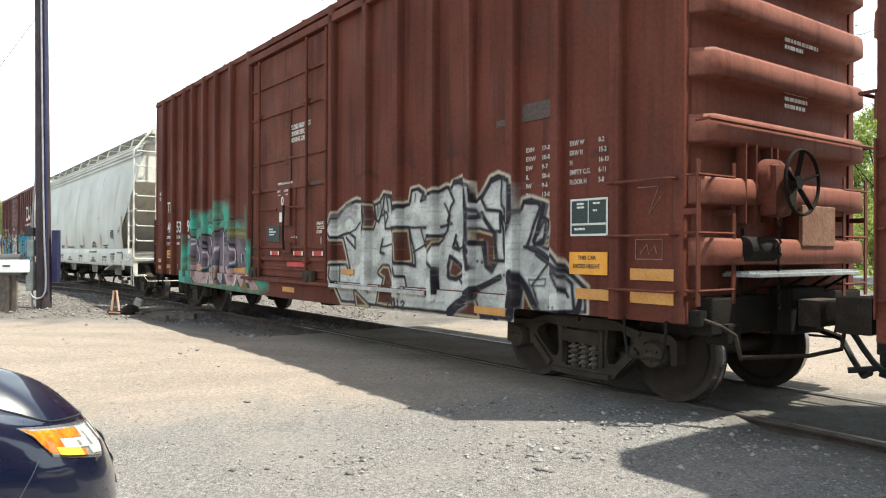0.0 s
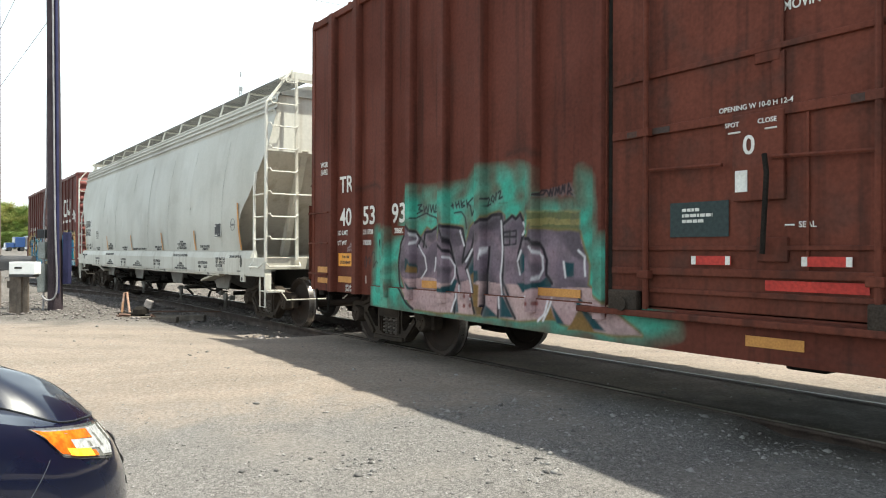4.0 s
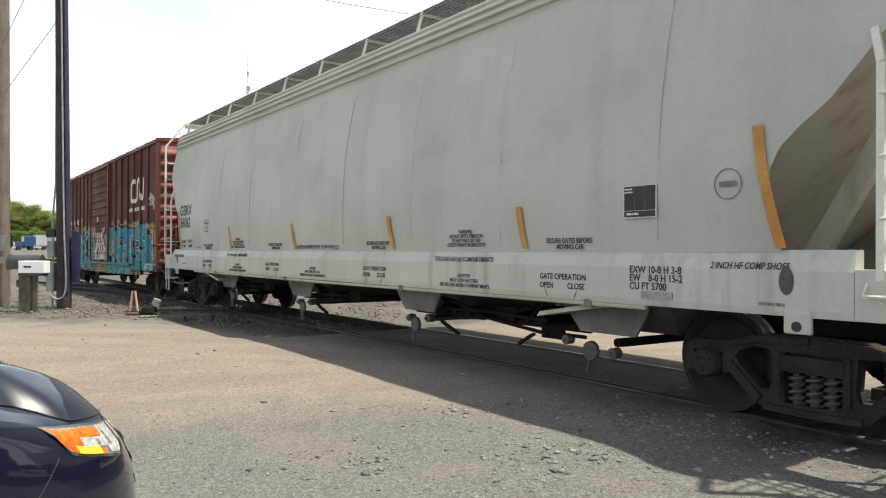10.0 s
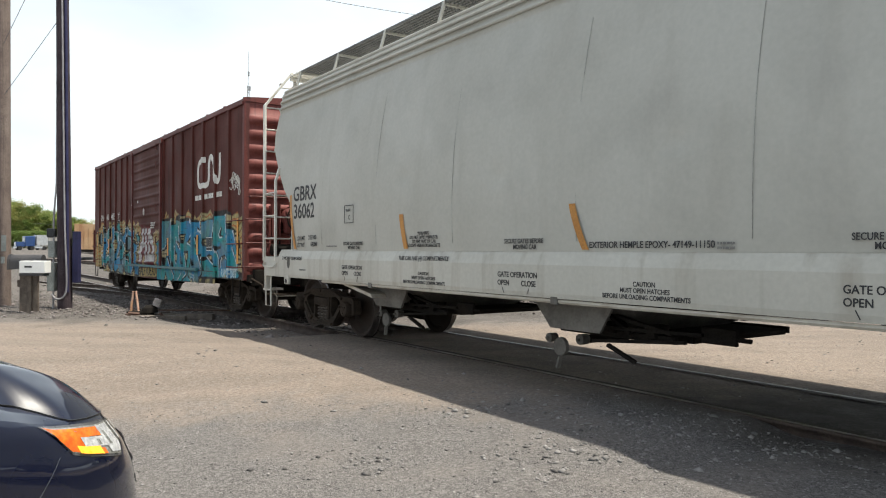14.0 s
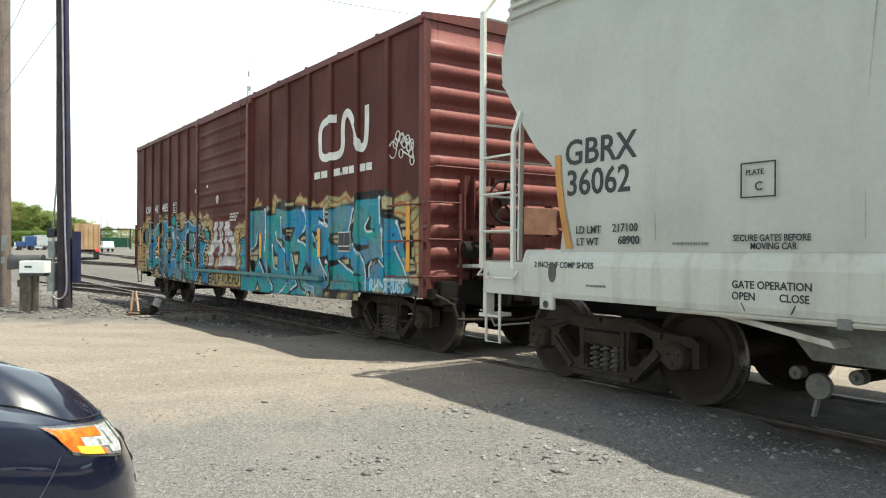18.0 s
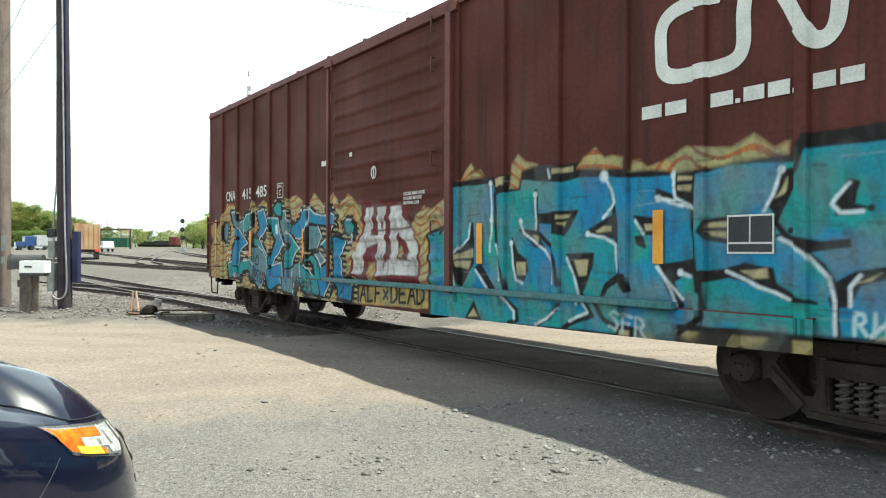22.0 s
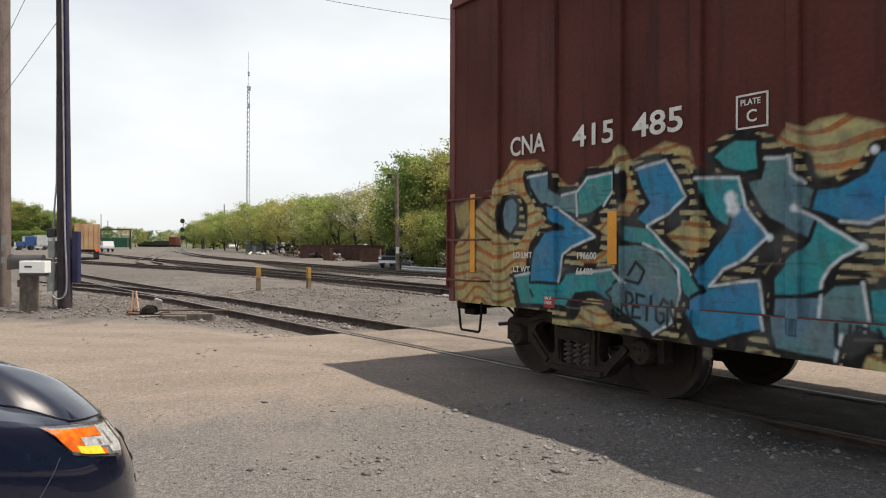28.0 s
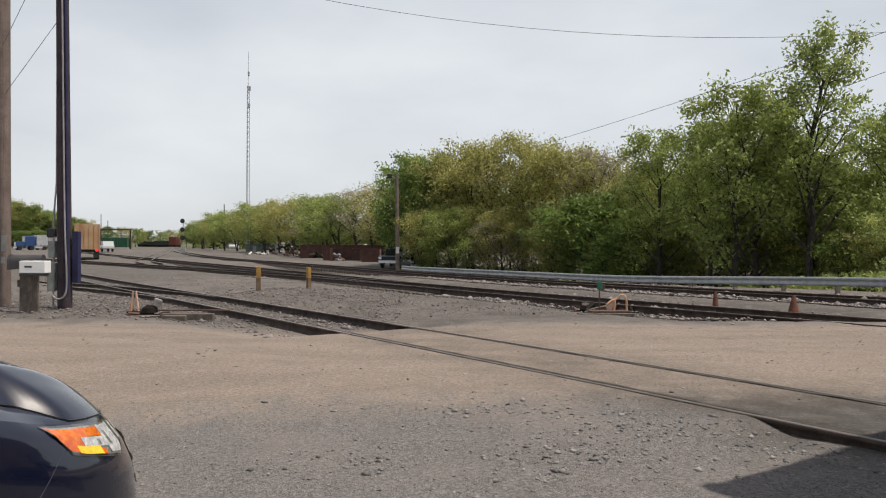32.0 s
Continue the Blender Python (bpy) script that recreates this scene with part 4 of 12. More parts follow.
        part("train_pipe", tube(bmesh.new(), [(u - sg * 0.6, 0.42, 0.62), (u + sg * 0.18, 0.42, 0.66), (u + sg * 0.42, 0.40, 0.60)], 0.03, 7), GRIME, car)
        part("air_hose", tube(bmesh.new(), [(u + sg * 0.40, 0.40, 0.60), (u + sg * 0.52, 0.36, 0.42), (u + sg * 0.66, 0.25, 0.30), (u + sg * 0.78, 0.10, 0.36)], 0.028, 7), RUBBER, car, smooth=True)
        part("brake_rod", tube(bmesh.new(), [(u + sg * 0.10, -0.75, 1.6), (u + sg * 0.10, -0.78, 0.9), (u - sg * 0.4, -0.8, 0.6)], 0.018, 6), GRIME, car)
        part("end_bracket", B(min(u, u + sg * 0.22), max(u, u + sg * 0.22), -1.15, -0.95, 0.62, 0.80, 0.02), GRIME, car)
        step_iron(car, u - sg * 0.36, -W - 0.02, 0.82, GRIME, 0.44, 0.34)
        step_iron(car, u - sg * 0.36, W + 0.02, 0.82, GRIME, 0.44, 0.34)
        for k in range(3):
            grab(car, (u - sg * 0.04, -W, 1.065 + 0.467 * k), (u - sg * 0.70, -W, 1.065 + 0.467 * k), (0, -0.115, 0), plain, 0.013)
    return car


class Canvas:
    """Paint on a car's side: colour and cover on a fine raster of its length and height."""
    def __init__(self, u0, u1, z0, z1, step=0.01):
        self.u0, self.z0, self.step = u0, z0, step
        self.n = (int((z1 - z0) / step) + 2, int((u1 - u0) / step) + 2)
        self.U, self.Z = np.meshgrid(u0 + np.arange(self.n[1]) * step, z0 + np.arange(self.n[0]) * step)
        self.C = np.zeros(self.n + (4,))
        self.wob_u = 0.006 * waves(self.U, self.Z, 0.25, 21)
        self.wob_z = 0.006 * waves(self.U, self.Z, 0.25, 22)

    def look_up(self, U, Z):
        i = np.clip(((Z - self.z0) / self.step), 0, self.n[0] - 1.001)
        j = np.clip(((U - self.u0) / self.step), 0, self.n[1] - 1.001)
        a, b = i.astype(int), j.astype(int)
        f, g = (i - a)[..., None], (j - b)[..., None]
        C = self.C
        out = C[a, b] * (1 - f) * (1 - g) + C[a + 1, b] * f * (1 - g) + C[a, b + 1] * (1 - f) * g + C[a + 1, b + 1] * f * g
        inside = (Z >= self.z0) & (Z <= self.z0 + (self.n[0] - 2) * self.step)
        out[..., 3] *= inside
        return out

    def lay(self, cover, colour):
        """Lays a colour (three numbers, or a raster of them) over what is there."""
        ci, cj = np.nonzero((cover > 0).any(1))[0], np.nonzero((cover > 0).any(0))[0]
        if len(ci) == 0:
            return
        win = (slice(ci[0], ci[-1] + 1), slice(cj[0], cj[-1] + 1))
        cover = np.clip(cover[win], 0, 1)
        c = np.broadcast_to(np.asarray(colour, float), self.n + (3,))[win]
        old = self.C[win][..., 3]
        tot = cover + old * (1 - cover)
        w = np.where(tot > 1e-6, cover / np.maximum(tot, 1e-6), 0)[..., None]
        self.C[win][..., :3] = self.C[win][..., :3] * (1 - w) + c * w
        self.C[win][..., 3] = tot

    def inside(self, pts, soft=0.008, grow=0.0):
        """Cover of a closed outline, grown by some metres."""
        d, ins = self.edge(pts, True)
        sd = np.where(ins, -d, d) - grow
        return np.clip(0.5 - sd / (2 * soft), 0, 1)

    def edge(self, pts, closed):
        P = np.array(pts, float)
        U, Z = self.U + self.wob_u, self.Z + self.wob_z
        D = np.full(self.n, 9.0)
        ins = np.zeros(self.n, bool)
        lo, hi = P.min(0) - 0.35, P.max(0) + 0.35
        j0, j1 = max(0, int((lo[0] - self.u0) / self.step)), min(self.n[1], int((hi[0] - self.u0) / self.step) + 1)
        i0, i1 = max(0, int((lo[1] - self.z0) / self.step)), min(self.n[0], int((hi[1] - self.z0) / self.step) + 1)
        if j1 <= j0 or i1 <= i0:
            return D, ins
        u, z = U[i0:i1, j0:j1], Z[i0:i1, j0:j1]
        d, s = np.full(u.shape, 9.0), np.zeros(u.shape, bool)
        Q = np.vstack([P, P[:1]]) if closed else P
        for a, b in zip(Q, Q[1:]):
            e = b - a
            t = np.clip(((u - a[0]) * e[0] + (z - a[1]) * e[1]) / max(e @ e, 1e-9), 0, 1)
            d = np.minimum(d, np.hypot(u - a[0] - t * e[0], z - a[1] - t * e[1]))
            if closed and abs(e[1]) > 1e-9:
                s ^= ((a[1] > z) != (b[1] > z)) & (u < (b[0] - a[0]) * (z - a[1]) / e[1] + a[0])
        D[i0:i1, j0:j1], ins[i0:i1, j0:j1] = d, s
        return D, ins

    def stroke(self, pts, width, colour, soft=0.008, cover=1.0):
        d, _ = self.edge(pts, False)
        self.lay(cover * np.clip(0.5 - (d - width / 2) / (2 * soft), 0, 1), colour)

    def shape(self, pts, colour, soft=0.008, cover=1.0, grow=0.0):
        self.lay(cover * self.inside(pts, soft, grow), colour)

    def cloud(self, u, z, ru, rz, colour, cover=1.0, soft=0.5):
        d = np.hypot((self.U - u) / ru, (self.Z - z) / rz)
        self.lay(cover * np.clip((1 - d) / soft, 0, 1), colour)


TR_SPEC = dict(end=7.65, eave=5.02, front=7.55, rear=-7.77, mat=RED, plain=RED_PLAIN, end_mat=END_RED,
               posts=[-7.04, -6.27, -5.45, -4.84, -4.12, -3.40, -2.55, -1.62, 1.56, 2.54, 3.33, 4.10, 4.80, 5.52, 6.17, 6.91], post_w=0.065, post_d=0.10,
               door=(-1.62, 1.56), paint=[(1.4, 6.5), (-6.3, -1.3)], paint_top=2.5, skirt=(-5.86, 5.55), skirt_z=0.60, rise=0.16,
               ribs=[1.40, 1.91, 2.42, 2.965, 3.485, 4.01, 4.53], rib_h=0.25, rib_d=0.20, soft=False, trucks=(6.08, -6.08), brake=(-0.35, 2.0, 1.45))
CN_SPEC = dict(end=7.6, eave=4.40, front=7.52, rear=-7.68, mat=MAROON, plain=MAROON_PLAIN, end_mat=END_MAROON,
               posts=[-6.84, -5.93, -5.06, -4.22, -3.40, -2.62, -1.76, 1.62, 2.46, 3.30, 4.16, 4.96, 5.80, 6.66], post_w=0.055, post_d=0.045,
               door=(-1.76, 1.62), paint=[(-7.7, 7.55)], paint_top=2.5, skirt=(-5.9, 5.9), skirt_z=0.62, rise=0.15,
               ribs=[1.07 + 0.296 * k for k in range(11)], rib_h=0.20, rib_d=0.085, soft=True, trucks=(6.016, -6.016), brake=(-0.44, 2.05, 1.63))


def plug_door(car, u0, u1, z0, z1, mat, y):
    """A wide plug door: leaf with pressed seams, three lock rods with clamps, gear box, handle, and the track below."""
    leaf = part("door", B(u0, u1, -y - 0.03, -y + 0.05, z0, z1, 0.01), mat, car, "rust-red plug door with lock rods")
    for z, ua, ub, hgt, dep in ((4.22, u0, u1, 0.05, 0.03), (3.70, u0, u1, 0.05, 0.03), (2.90, u0, u1, 0.045, 0.03), (2.43, u0, u1, 0.07, 0.035), (1.44, u0, u1, 0.035, 0.028), (1.25, u0, u1, 0.06, 0.04), (1.09, u0, u1, 0.04, 0.03)):
        part("door_seam", B(ua + 0.03, ub - 0.03, -y - 0.03 - dep, -y - 0.028, z - hgt / 2, z + hgt / 2, 0.008), mat, leaf)
    part("door_seam", B(0.10, 0.125, -y - 0.055, -y - 0.028, 2.90, 3.68, 0.004), mat, leaf)
    part("door_seam", B(0.29, 0.31, -y - 0.05, -y - 0.028, 1.27, 2.40, 0.004), mat, leaf)
    SMEAR = surf("grease_smear", (0.03, 0.02, 0.016), (0.06, 0.028, 0.02), 5, 40, 0.6, bump=0.05)
    part("grease_patch", B(0.60, 1.27, -y - 0.068, -y - 0.064, 2.40, 2.455), SMEAR, leaf, "dark grease smear")
    part("grease_patch", B(-1.30, -0.85, -y - 0.068, -y - 0.064, 2.40, 2.45), SMEAR, leaf, "dark grease smear")
    for u in (-1.07, 0.79, u1 + 0.01):
        rod = part("lock_rod", tube(bmesh.new(), [(u, -y - 0.095, z0 - 0.02), (u, -y - 0.095, z1 - 0.02)], 0.026, 8), mat, leaf, smooth=True)
        for z in ((1.45, 2.15, 2.905, 3.65) if u > 1 else (1.22, 2.42, 3.72)):
            part("rod_clamp", B(u - 0.075, u + 0.045, -y - 0.125, -y - 0.05, z - 0.035, z + 0.035, 0.008), mat, rod)
    part("gear_box", B(-0.27, 0.14, -y - 0.075, -y - 0.028, 1.79, 2.44, 0.012), mat, leaf, "flat gear box with worn white marks")
    bm = bmesh.new()
    tube(bm, [(0.02, -y - 0.12, 2.12), (0.05, -y - 0.14, 1.98), (0.03, -y - 0.14, 1.62), (0.0, -y - 0.11, 1.40)], 0.02, 7)
    part("door_handle", bm, GRIME, leaf, "dark bent operating handle", smooth=True)
    for a, b in (((0.06, 2.10), (0.79, 2.07)), ((-1.07, 2.10), (-0.35, 2.08))):
        part("cross_rod", tube(bmesh.new(), [(a[0], -y - 0.085, a[1]), (b[0], -y - 0.085, b[1])], 0.016, 6), mat, leaf)
    part("latch_plate", B(-0.08, 0.16, -y - 0.06, -y - 0.028, 1.34, 1.52, 0.01), mat, leaf)
    part("latch_plate", B(-0.10, 0.10, -y - 0.055, -y - 0.028, 2.80, 2.96, 0.01), mat, leaf)
    part("hinge_link", B(0.03, 0.13, -y - 0.05, -y - 0.028, 2.52, 2.86, 0.008), mat, leaf)
    part("door_track", B(u0 - 0.35, u1 + 2.6, -y - 0.13, -y - 0.045, z0 - 0.09, z0 - 0.035, 0.01), mat, car)
    for u in (u0 + 0.2, u1 - 0.55):
        bm = bmesh.new()
        box(bm, u - 0.16, u + 0.16, -y - 0.13, -y - 0.05, z0 - 0.05, z0 + 0.13, 0.02)
        lathe(bm, [(-y - 0.15, 0.06), (-y - 0.09, 0.06)], 14, "y", centre=(u, 0, z0 + 0.01))
        bmesh.ops.recalc_face_normals(bm, faces=bm.faces)
        part("door_roller", bm, TRUCK, car, "greasy door roller")
    for u in (u0 - 0.02, u1 + 0.035):
        part("door_seal", B(u - 0.022, u + 0.022, -y - 0.032, -y + 0.03, z0, z1, 0.004), GRIME, leaf, "dark rubber door seal")
    for u in (u0 - 0.10, u1 + 0.11):
        part("door_frame_post", B(u - 0.05, u + 0.05, -y - 0.05, -y + 0.03, 0.82, z1 + 0.15, 0.01), mat, car)
    part("door_header", B(u0 - 0.1, u1 + 2.4, -y - 0.10, -y + 0.02, z1 + 0.02, z1 + 0.14, 0.01), mat, car)


def sliding_door(car, u0, u1, z0, z1, mat, plain, y, canvas):
    """A sliding door pressed with level corrugations."""
    step = 0.0115
    zs = np.concatenate([np.arange(z0, 2.5, step), np.arange(2.5, z1, 0.02)])
    us = np.arange(u0, u1 + step, step)
    U, Z = np.meshgrid(us, zs)
    f = np.clip(np.minimum(U - u0 - 0.1, u1 - 0.1 - U) / 0.12, 0, 1)
    Y = -y - 0.035 - 0.03 * f * np.maximum(0, np.sin(2 * math.pi * (Z - z0) / 0.265)) ** 1.5
    d = part("door", grid_mesh("door", U, Y, Z, mat, canvas.look_up(U, Z), smooth=True), None, car, "maroon corrugated sliding door under spray paint")
    part("door_back", B(u0, u1, -y - 0.034, -y + 0.02, z0, z1), plain, d)
    for z in (1.6, 2.45, 3.6, 4.1):
        grab(d, (u1 - 0.26, -y - 0.06, z), (u1 - 0.26, -y - 0.06, z + 0.17), (0, -0.05, 0), plain, 0.012, "door_handle")
        grab(d, (u0 + 0.18, -y - 0.06, z + 0.05), (u0 + 0.18, -y - 0.06, z + 0.2), (0, -0.05, 0), plain, 0.012, "door_handle")
    part("door_post", B(u1 + 0.01, u1 + 0.12, -y - 0.10, -y + 0.02, 0.9, z1 + 0.12, 0.01), plain, car)
    part("door_post", B(u0 - 0.07, u0 - 0.005, -y - 0.07, -y + 0.02, 0.9, z1 + 0.12, 0.01), plain, car)
    part("door_track", B(u0 - 0.1, u1 + 3.3, -y - 0.12, -y - 0.046, 0.925, 0.99, 0.012), surf("sprayed_track", (0.04, 0.17, 0.18), (0.10, 0.16, 0.17), 1.2, 30, 0.6, grime=0.5), car)
    part("door_header", B(u0 - 0.1, u1 + 0.2, -y - 0.10, -y + 0.02, z1 + 0.01, z1 + 0.13, 0.01), plain, car)


def side_at(u, z, y=1.465):
    """Where writing stands on the camera's side: its x runs along the car, its y up."""
    return Matrix.Translation((u, -y, z)) @ Matrix.Rotation(math.pi / 2, 4, "X")


# ---- spray paint: outlines in metres along each car and up from the rail ----
CN_FLAMES_0 = [(-7.65, 0.84), (-7.65, 1.45), (-7.3, 1.86), (-6.93, 2.04), (-6.59, 2.38), (-6.17, 2.34), (-5.68, 2.02), (-5.27, 2.21), (-5.03, 2.36), (-4.91, 2.21), (-4.55, 2.34), (-4.27, 2.24), (-4.16, 1.95), (-3.74, 1.91), (-3.43, 2.01), (-3.4, 2.26), (-3.23, 2.33), (-3.04, 2.34), (-2.78, 2.23), (-2.77, 0.7), (-7.65, 0.7)]
CN_FLAMES_1 = [(-3.61, 2.1), (-3.45, 2.33), (-3.12, 2.21), (-2.89, 2.15), (-2.53, 2.17), (-2.33, 2.34), (-2.01, 2.13), (-1.77, 2.19), (-1.59, 2.29), (-1.32, 2.08), (-1.11, 2.25), (-0.81, 2.11), (-0.58, 2.02), (-0.63, 1.71), (-1, 1.24), (-1, 0.66), (-3.6, 0.42)]
CN_FLAMES_2 = [(0.66, 1.75), (0.93, 1.96), (1.13, 1.92), (1.39, 2.03), (1.44, 1.71), (1.16, 1.43), (1.05, 1.21), (1.07, 0.69), (-1, 0.66), (-0.95, 0.88), (0.87, 0.97)]
CN_FLAMES_3 = [(1.58, 2.23), (1.85, 2.42), (2.11, 2.22), (2.45, 2.26), (2.72, 2.44), (3.05, 2.26), (3.57, 2.21), (3.8, 2.4), (4.08, 2.21), (4.19, 2.27), (4.47, 2.1), (4.73, 2.18), (4.73, 1.18), (2.36, 1.44), (1.46, 2)]
CN_FLAMES_4 = [(4.19, 2.1), (4.34, 2.24), (4.6, 2.14), (4.82, 2.24), (5.14, 2.27), (5.45, 2.3), (5.74, 2.15), (6.77, 2.16), (7.11, 2.18), (7.47, 2.13), (7.47, 0.9), (6.54, 0.9), (4.2, 1.25)]
CN_FLAMES = [CN_FLAMES_0, CN_FLAMES_1, CN_FLAMES_2, CN_FLAMES_3, CN_FLAMES_4]
HD_BACK_0 = [(-0.72, 2.14), (0.53, 2.04), (0.63, 1.75), (0.87, 1.46), (0.87, 0.96), (-0.45, 0.88), (-1.03, 0.91), (-1, 1.24), (-0.63, 1.71)]
SILLBAND_0 = [(-0.9, 0.86), (0.99, 0.95), (1.05, 0.68), (-0.95, 0.64)]


def patchwork(cv, colours, size, seed):
    """A raster of colours that drift into one another."""
    w = [np.maximum(0.001, 0.5 + waves(cv.U, cv.Z, size, seed + k)) ** 4 for k in range(len(colours))]
    tot = sum(w)
    return sum((a / tot)[..., None] * np.array(c) for a, c in zip(w, colours))


def spray_flames(cv, outlines):
    bend = cv.Z + 0.08 * waves(cv.U, cv.Z, 0.8, 51) + 0.05 * np.sin(cv.U * 9) + 0.10 * np.abs(np.sin(cv.U * 2.6))
    stripe = (np.sin(bend * 2 * np.pi / 0.13) > 0.55)[..., None]
    base = patchwork(cv, [(0.40, 0.35, 0.16), (0.33, 0.30, 0.14), (0.40, 0.29, 0.12)], 0.5, 52)
    warm = patchwork(cv, [(0.40, 0.14, 0.05), (0.20, 0.10, 0.04), (0.36, 0.13, 0.045)], 0.7, 56)
    for o in outlines:
        cv.shape(o, np.where(stripe, warm, base), soft=0.02)


def scratches(cv, n, seed, colour, ulo, uhi, zlo, zhi, cover=0.6):
    rnd = random.Random(seed)
    for _ in range(n):
        u, z = rnd.uniform(ulo, uhi), rnd.uniform(zlo, zhi)
        l = rnd.uniform(0.05, 0.3)
        cv.stroke([(u, z), (u + l, z + rnd.uniform(-0.015, 0.015))], rnd.uniform(0.006, 0.014), colour, 0.006, cover * rnd.uniform(0.4, 1))


GLYPHS = {
    "A": ("0,0 0.45,1 0.9,0", "0.2,0.4 0.75,0.4"), "D": ("0,0 0,1 0.5,0.95 0.85,0.6 0.8,0.25 0.4,0 0,0",), "E": ("0.8,0.05 0,0 0,1 0.8,0.95", "0,0.5 0.65,0.52"), "F": ("0,0 0,1 0.8,0.95", "0,0.5 0.6,0.52"),
    "G": ("0.85,0.85 0.4,1 0.05,0.6 0.1,0.15 0.5,0 0.85,0.2 0.85,0.45 0.5,0.45",), "H": ("0,0 0,1", "0.8,0 0.8,1", "0,0.5 0.8,0.5"), "I": ("0.3,0 0.3,1",), "K": ("0,0 0,1", "0.8,1 0,0.5 0.85,0"), "L": ("0,1 0,0 0.75,0.05",),
    "N": ("0,0 0,1 0.8,0 0.8,1",), "O": ("0.4,0 0.05,0.4 0.2,0.95 0.65,0.95 0.85,0.5 0.6,0.05 0.4,0",), "P": ("0,0 0,1 0.6,0.95 0.75,0.7 0.5,0.5 0,0.45",), "R": ("0,0 0,1 0.6,0.95 0.75,0.7 0.5,0.5 0,0.45", "0.35,0.47 0.85,0"),
    "S": ("0.8,0.9 0.35,1 0.05,0.75 0.75,0.35 0.55,0.02 0,0.1",), "U": ("0,1 0.05,0.2 0.4,0 0.75,0.2 0.8,1",), "Y": ("0,1 0.4,0.5 0.85,1", "0.4,0.5 0.35,0"), "2": ("0,0.75 0.35,1 0.7,0.8 0.05,0 0.85,0.05",), "0": ("0.4,0 0.05,0.4 0.2,0.95 0.65,0.95 0.85,0.5 0.6,0.05 0.4,0",), "1": ("0.2,0.75 0.4,1 0.4,0",), "X": ("0.1,0.2 0.7,0.7", "0.1,0.7 0.7,0.2"), ".": ("0.1,0.02 0.2,0.06",)}


def scrawl(cv, text, u, z, h, step, w, colour, rise=0.0, cover=1.0):
    """A tag in spray or marker: strokes from the glyphs above. step: from letter to letter; rise: climb per metre."""
    for k, ch in enumerate(text):
        for line in GLYPHS.get(ch, ()):
            pts = [tuple(float(v) for v in p.split(",")) for p in line.split()]
            cv.stroke([(u + k * step + x * step * 0.85 + 0.04 * y * h, z + y * h + rise * (k * step + x * step)) for x, y in pts], w, colour, 0.007, cover)


cn_paint = Canvas(-7.9, 7.7, 0.55, 2.6, 0.008)
BLUES = patchwork(cn_paint, [(0.022, 0.26, 0.28), (0.02, 0.18, 0.36), (0.028, 0.26, 0.42), (0.14, 0.21, 0.24), (0.03, 0.29, 0.25)], 0.55, 61)
BLUE, TEAL, SLATE = np.array((0.020, 0.175, 0.36)), np.array((0.024, 0.245, 0.235)), np.array((0.13, 0.19, 0.21))
SOOT, CREAM, PALE_SHINE = (0.013, 0.011, 0.011), (0.40, 0.34, 0.19), (0.62, 0.68, 0.70)
REAR_WORD = []


def cn_letter(base, *pts):
    REAR_WORD.append((base, list(pts)))


def cn_rear():
    """The rear word: a striped drop shadow, dark rims, then the drifting fills."""
    cv = cn_paint
    k = np.zeros(cv.n)
    for _, o in REAR_WORD:
        k = np.maximum(k, np.maximum(cv.inside([(u + 0.09, z - 0.05) for u, z in o], 0.01, 0.07), cv.inside(o, 0.01, 0.075)))
    cv.lay(k, SOOT)
    cut = (np.sin((cv.Z + 0.06 * cv.U) * 2 * np.pi / 0.085) > 0.1) & (np.sin(cv.U * 2 * np.pi / 0.45 + 2 * np.sin(cv.Z * 3)) > -0.35)
    cv.lay(k * cut * 0.95, CREAM)
    for _, o in REAR_WORD:
        cv.shape(o, SOOT, 0.008, grow=0.034)
    for base, o in REAR_WORD:
        cv.shape(o, 0.72 * base + 0.28 * BLUES, 0.008)
        cv.stroke(o + o[:1], 0.03, SOOT, 0.006)


def cn_field(*pts):
    cn_paint.shape(list(pts), SOOT, 0.01, grow=0.05)
    cn_paint.shape(list(pts), BLUES, 0.01)


def cn_fill(base, *pts):
    cn_paint.shape(list(pts), 0.7 * base + 0.3 * BLUES, 0.045, 0.9)


def cn_gap(*pts):
    cn_paint.shape(list(pts), SOOT, 0.008, grow=0.012)


def cn_cream(*pts):
    cn_paint.shape(list(pts), CREAM, 0.009)


def cn_ink(w, *pts):
    cn_paint.stroke(list(pts), w, SOOT, 0.007)


def cn_shine(w, *pts):
    cn_paint.stroke(list(pts), w, PALE_SHINE, 0.008, 0.88)


def cn_dot(r, p):
    cn_paint.cloud(p[0], p[1], r * 1.25, r * 1.25, PALE_SHINE, 0.95, 0.45)


def cn_blot(r, p):
    cn_paint.cloud(p[0], p[1], r, r, SOOT, 0.95, 0.4)


def cn_soot(*pts):
    cn_paint.shape(list(pts), (0.022, 0.022, 0.024), 0.05, 0.75)


def cn_flame(*pts):
    spray_flames(cn_paint, [list(pts)])


def hd_letter(*pts):
    cn_paint.shape(list(pts), patchwork(cn_paint, [(0.50, 0.48, 0.47), (0.40, 0.38, 0.37), (0.55, 0.54, 0.52)], 0.4, 81), 0.010)


def hd_hole(*pts):
    cn_paint.shape(list(pts), (0.13, 0.022, 0.025), 0.010)


def hd_flame(*pts):
    spray_flames(cn_paint, [list(pts)])


def hd_ink(w, *pts):
    cn_paint.stroke(list(pts), w, (0.08, 0.02, 0.022), 0.01, 0.8)


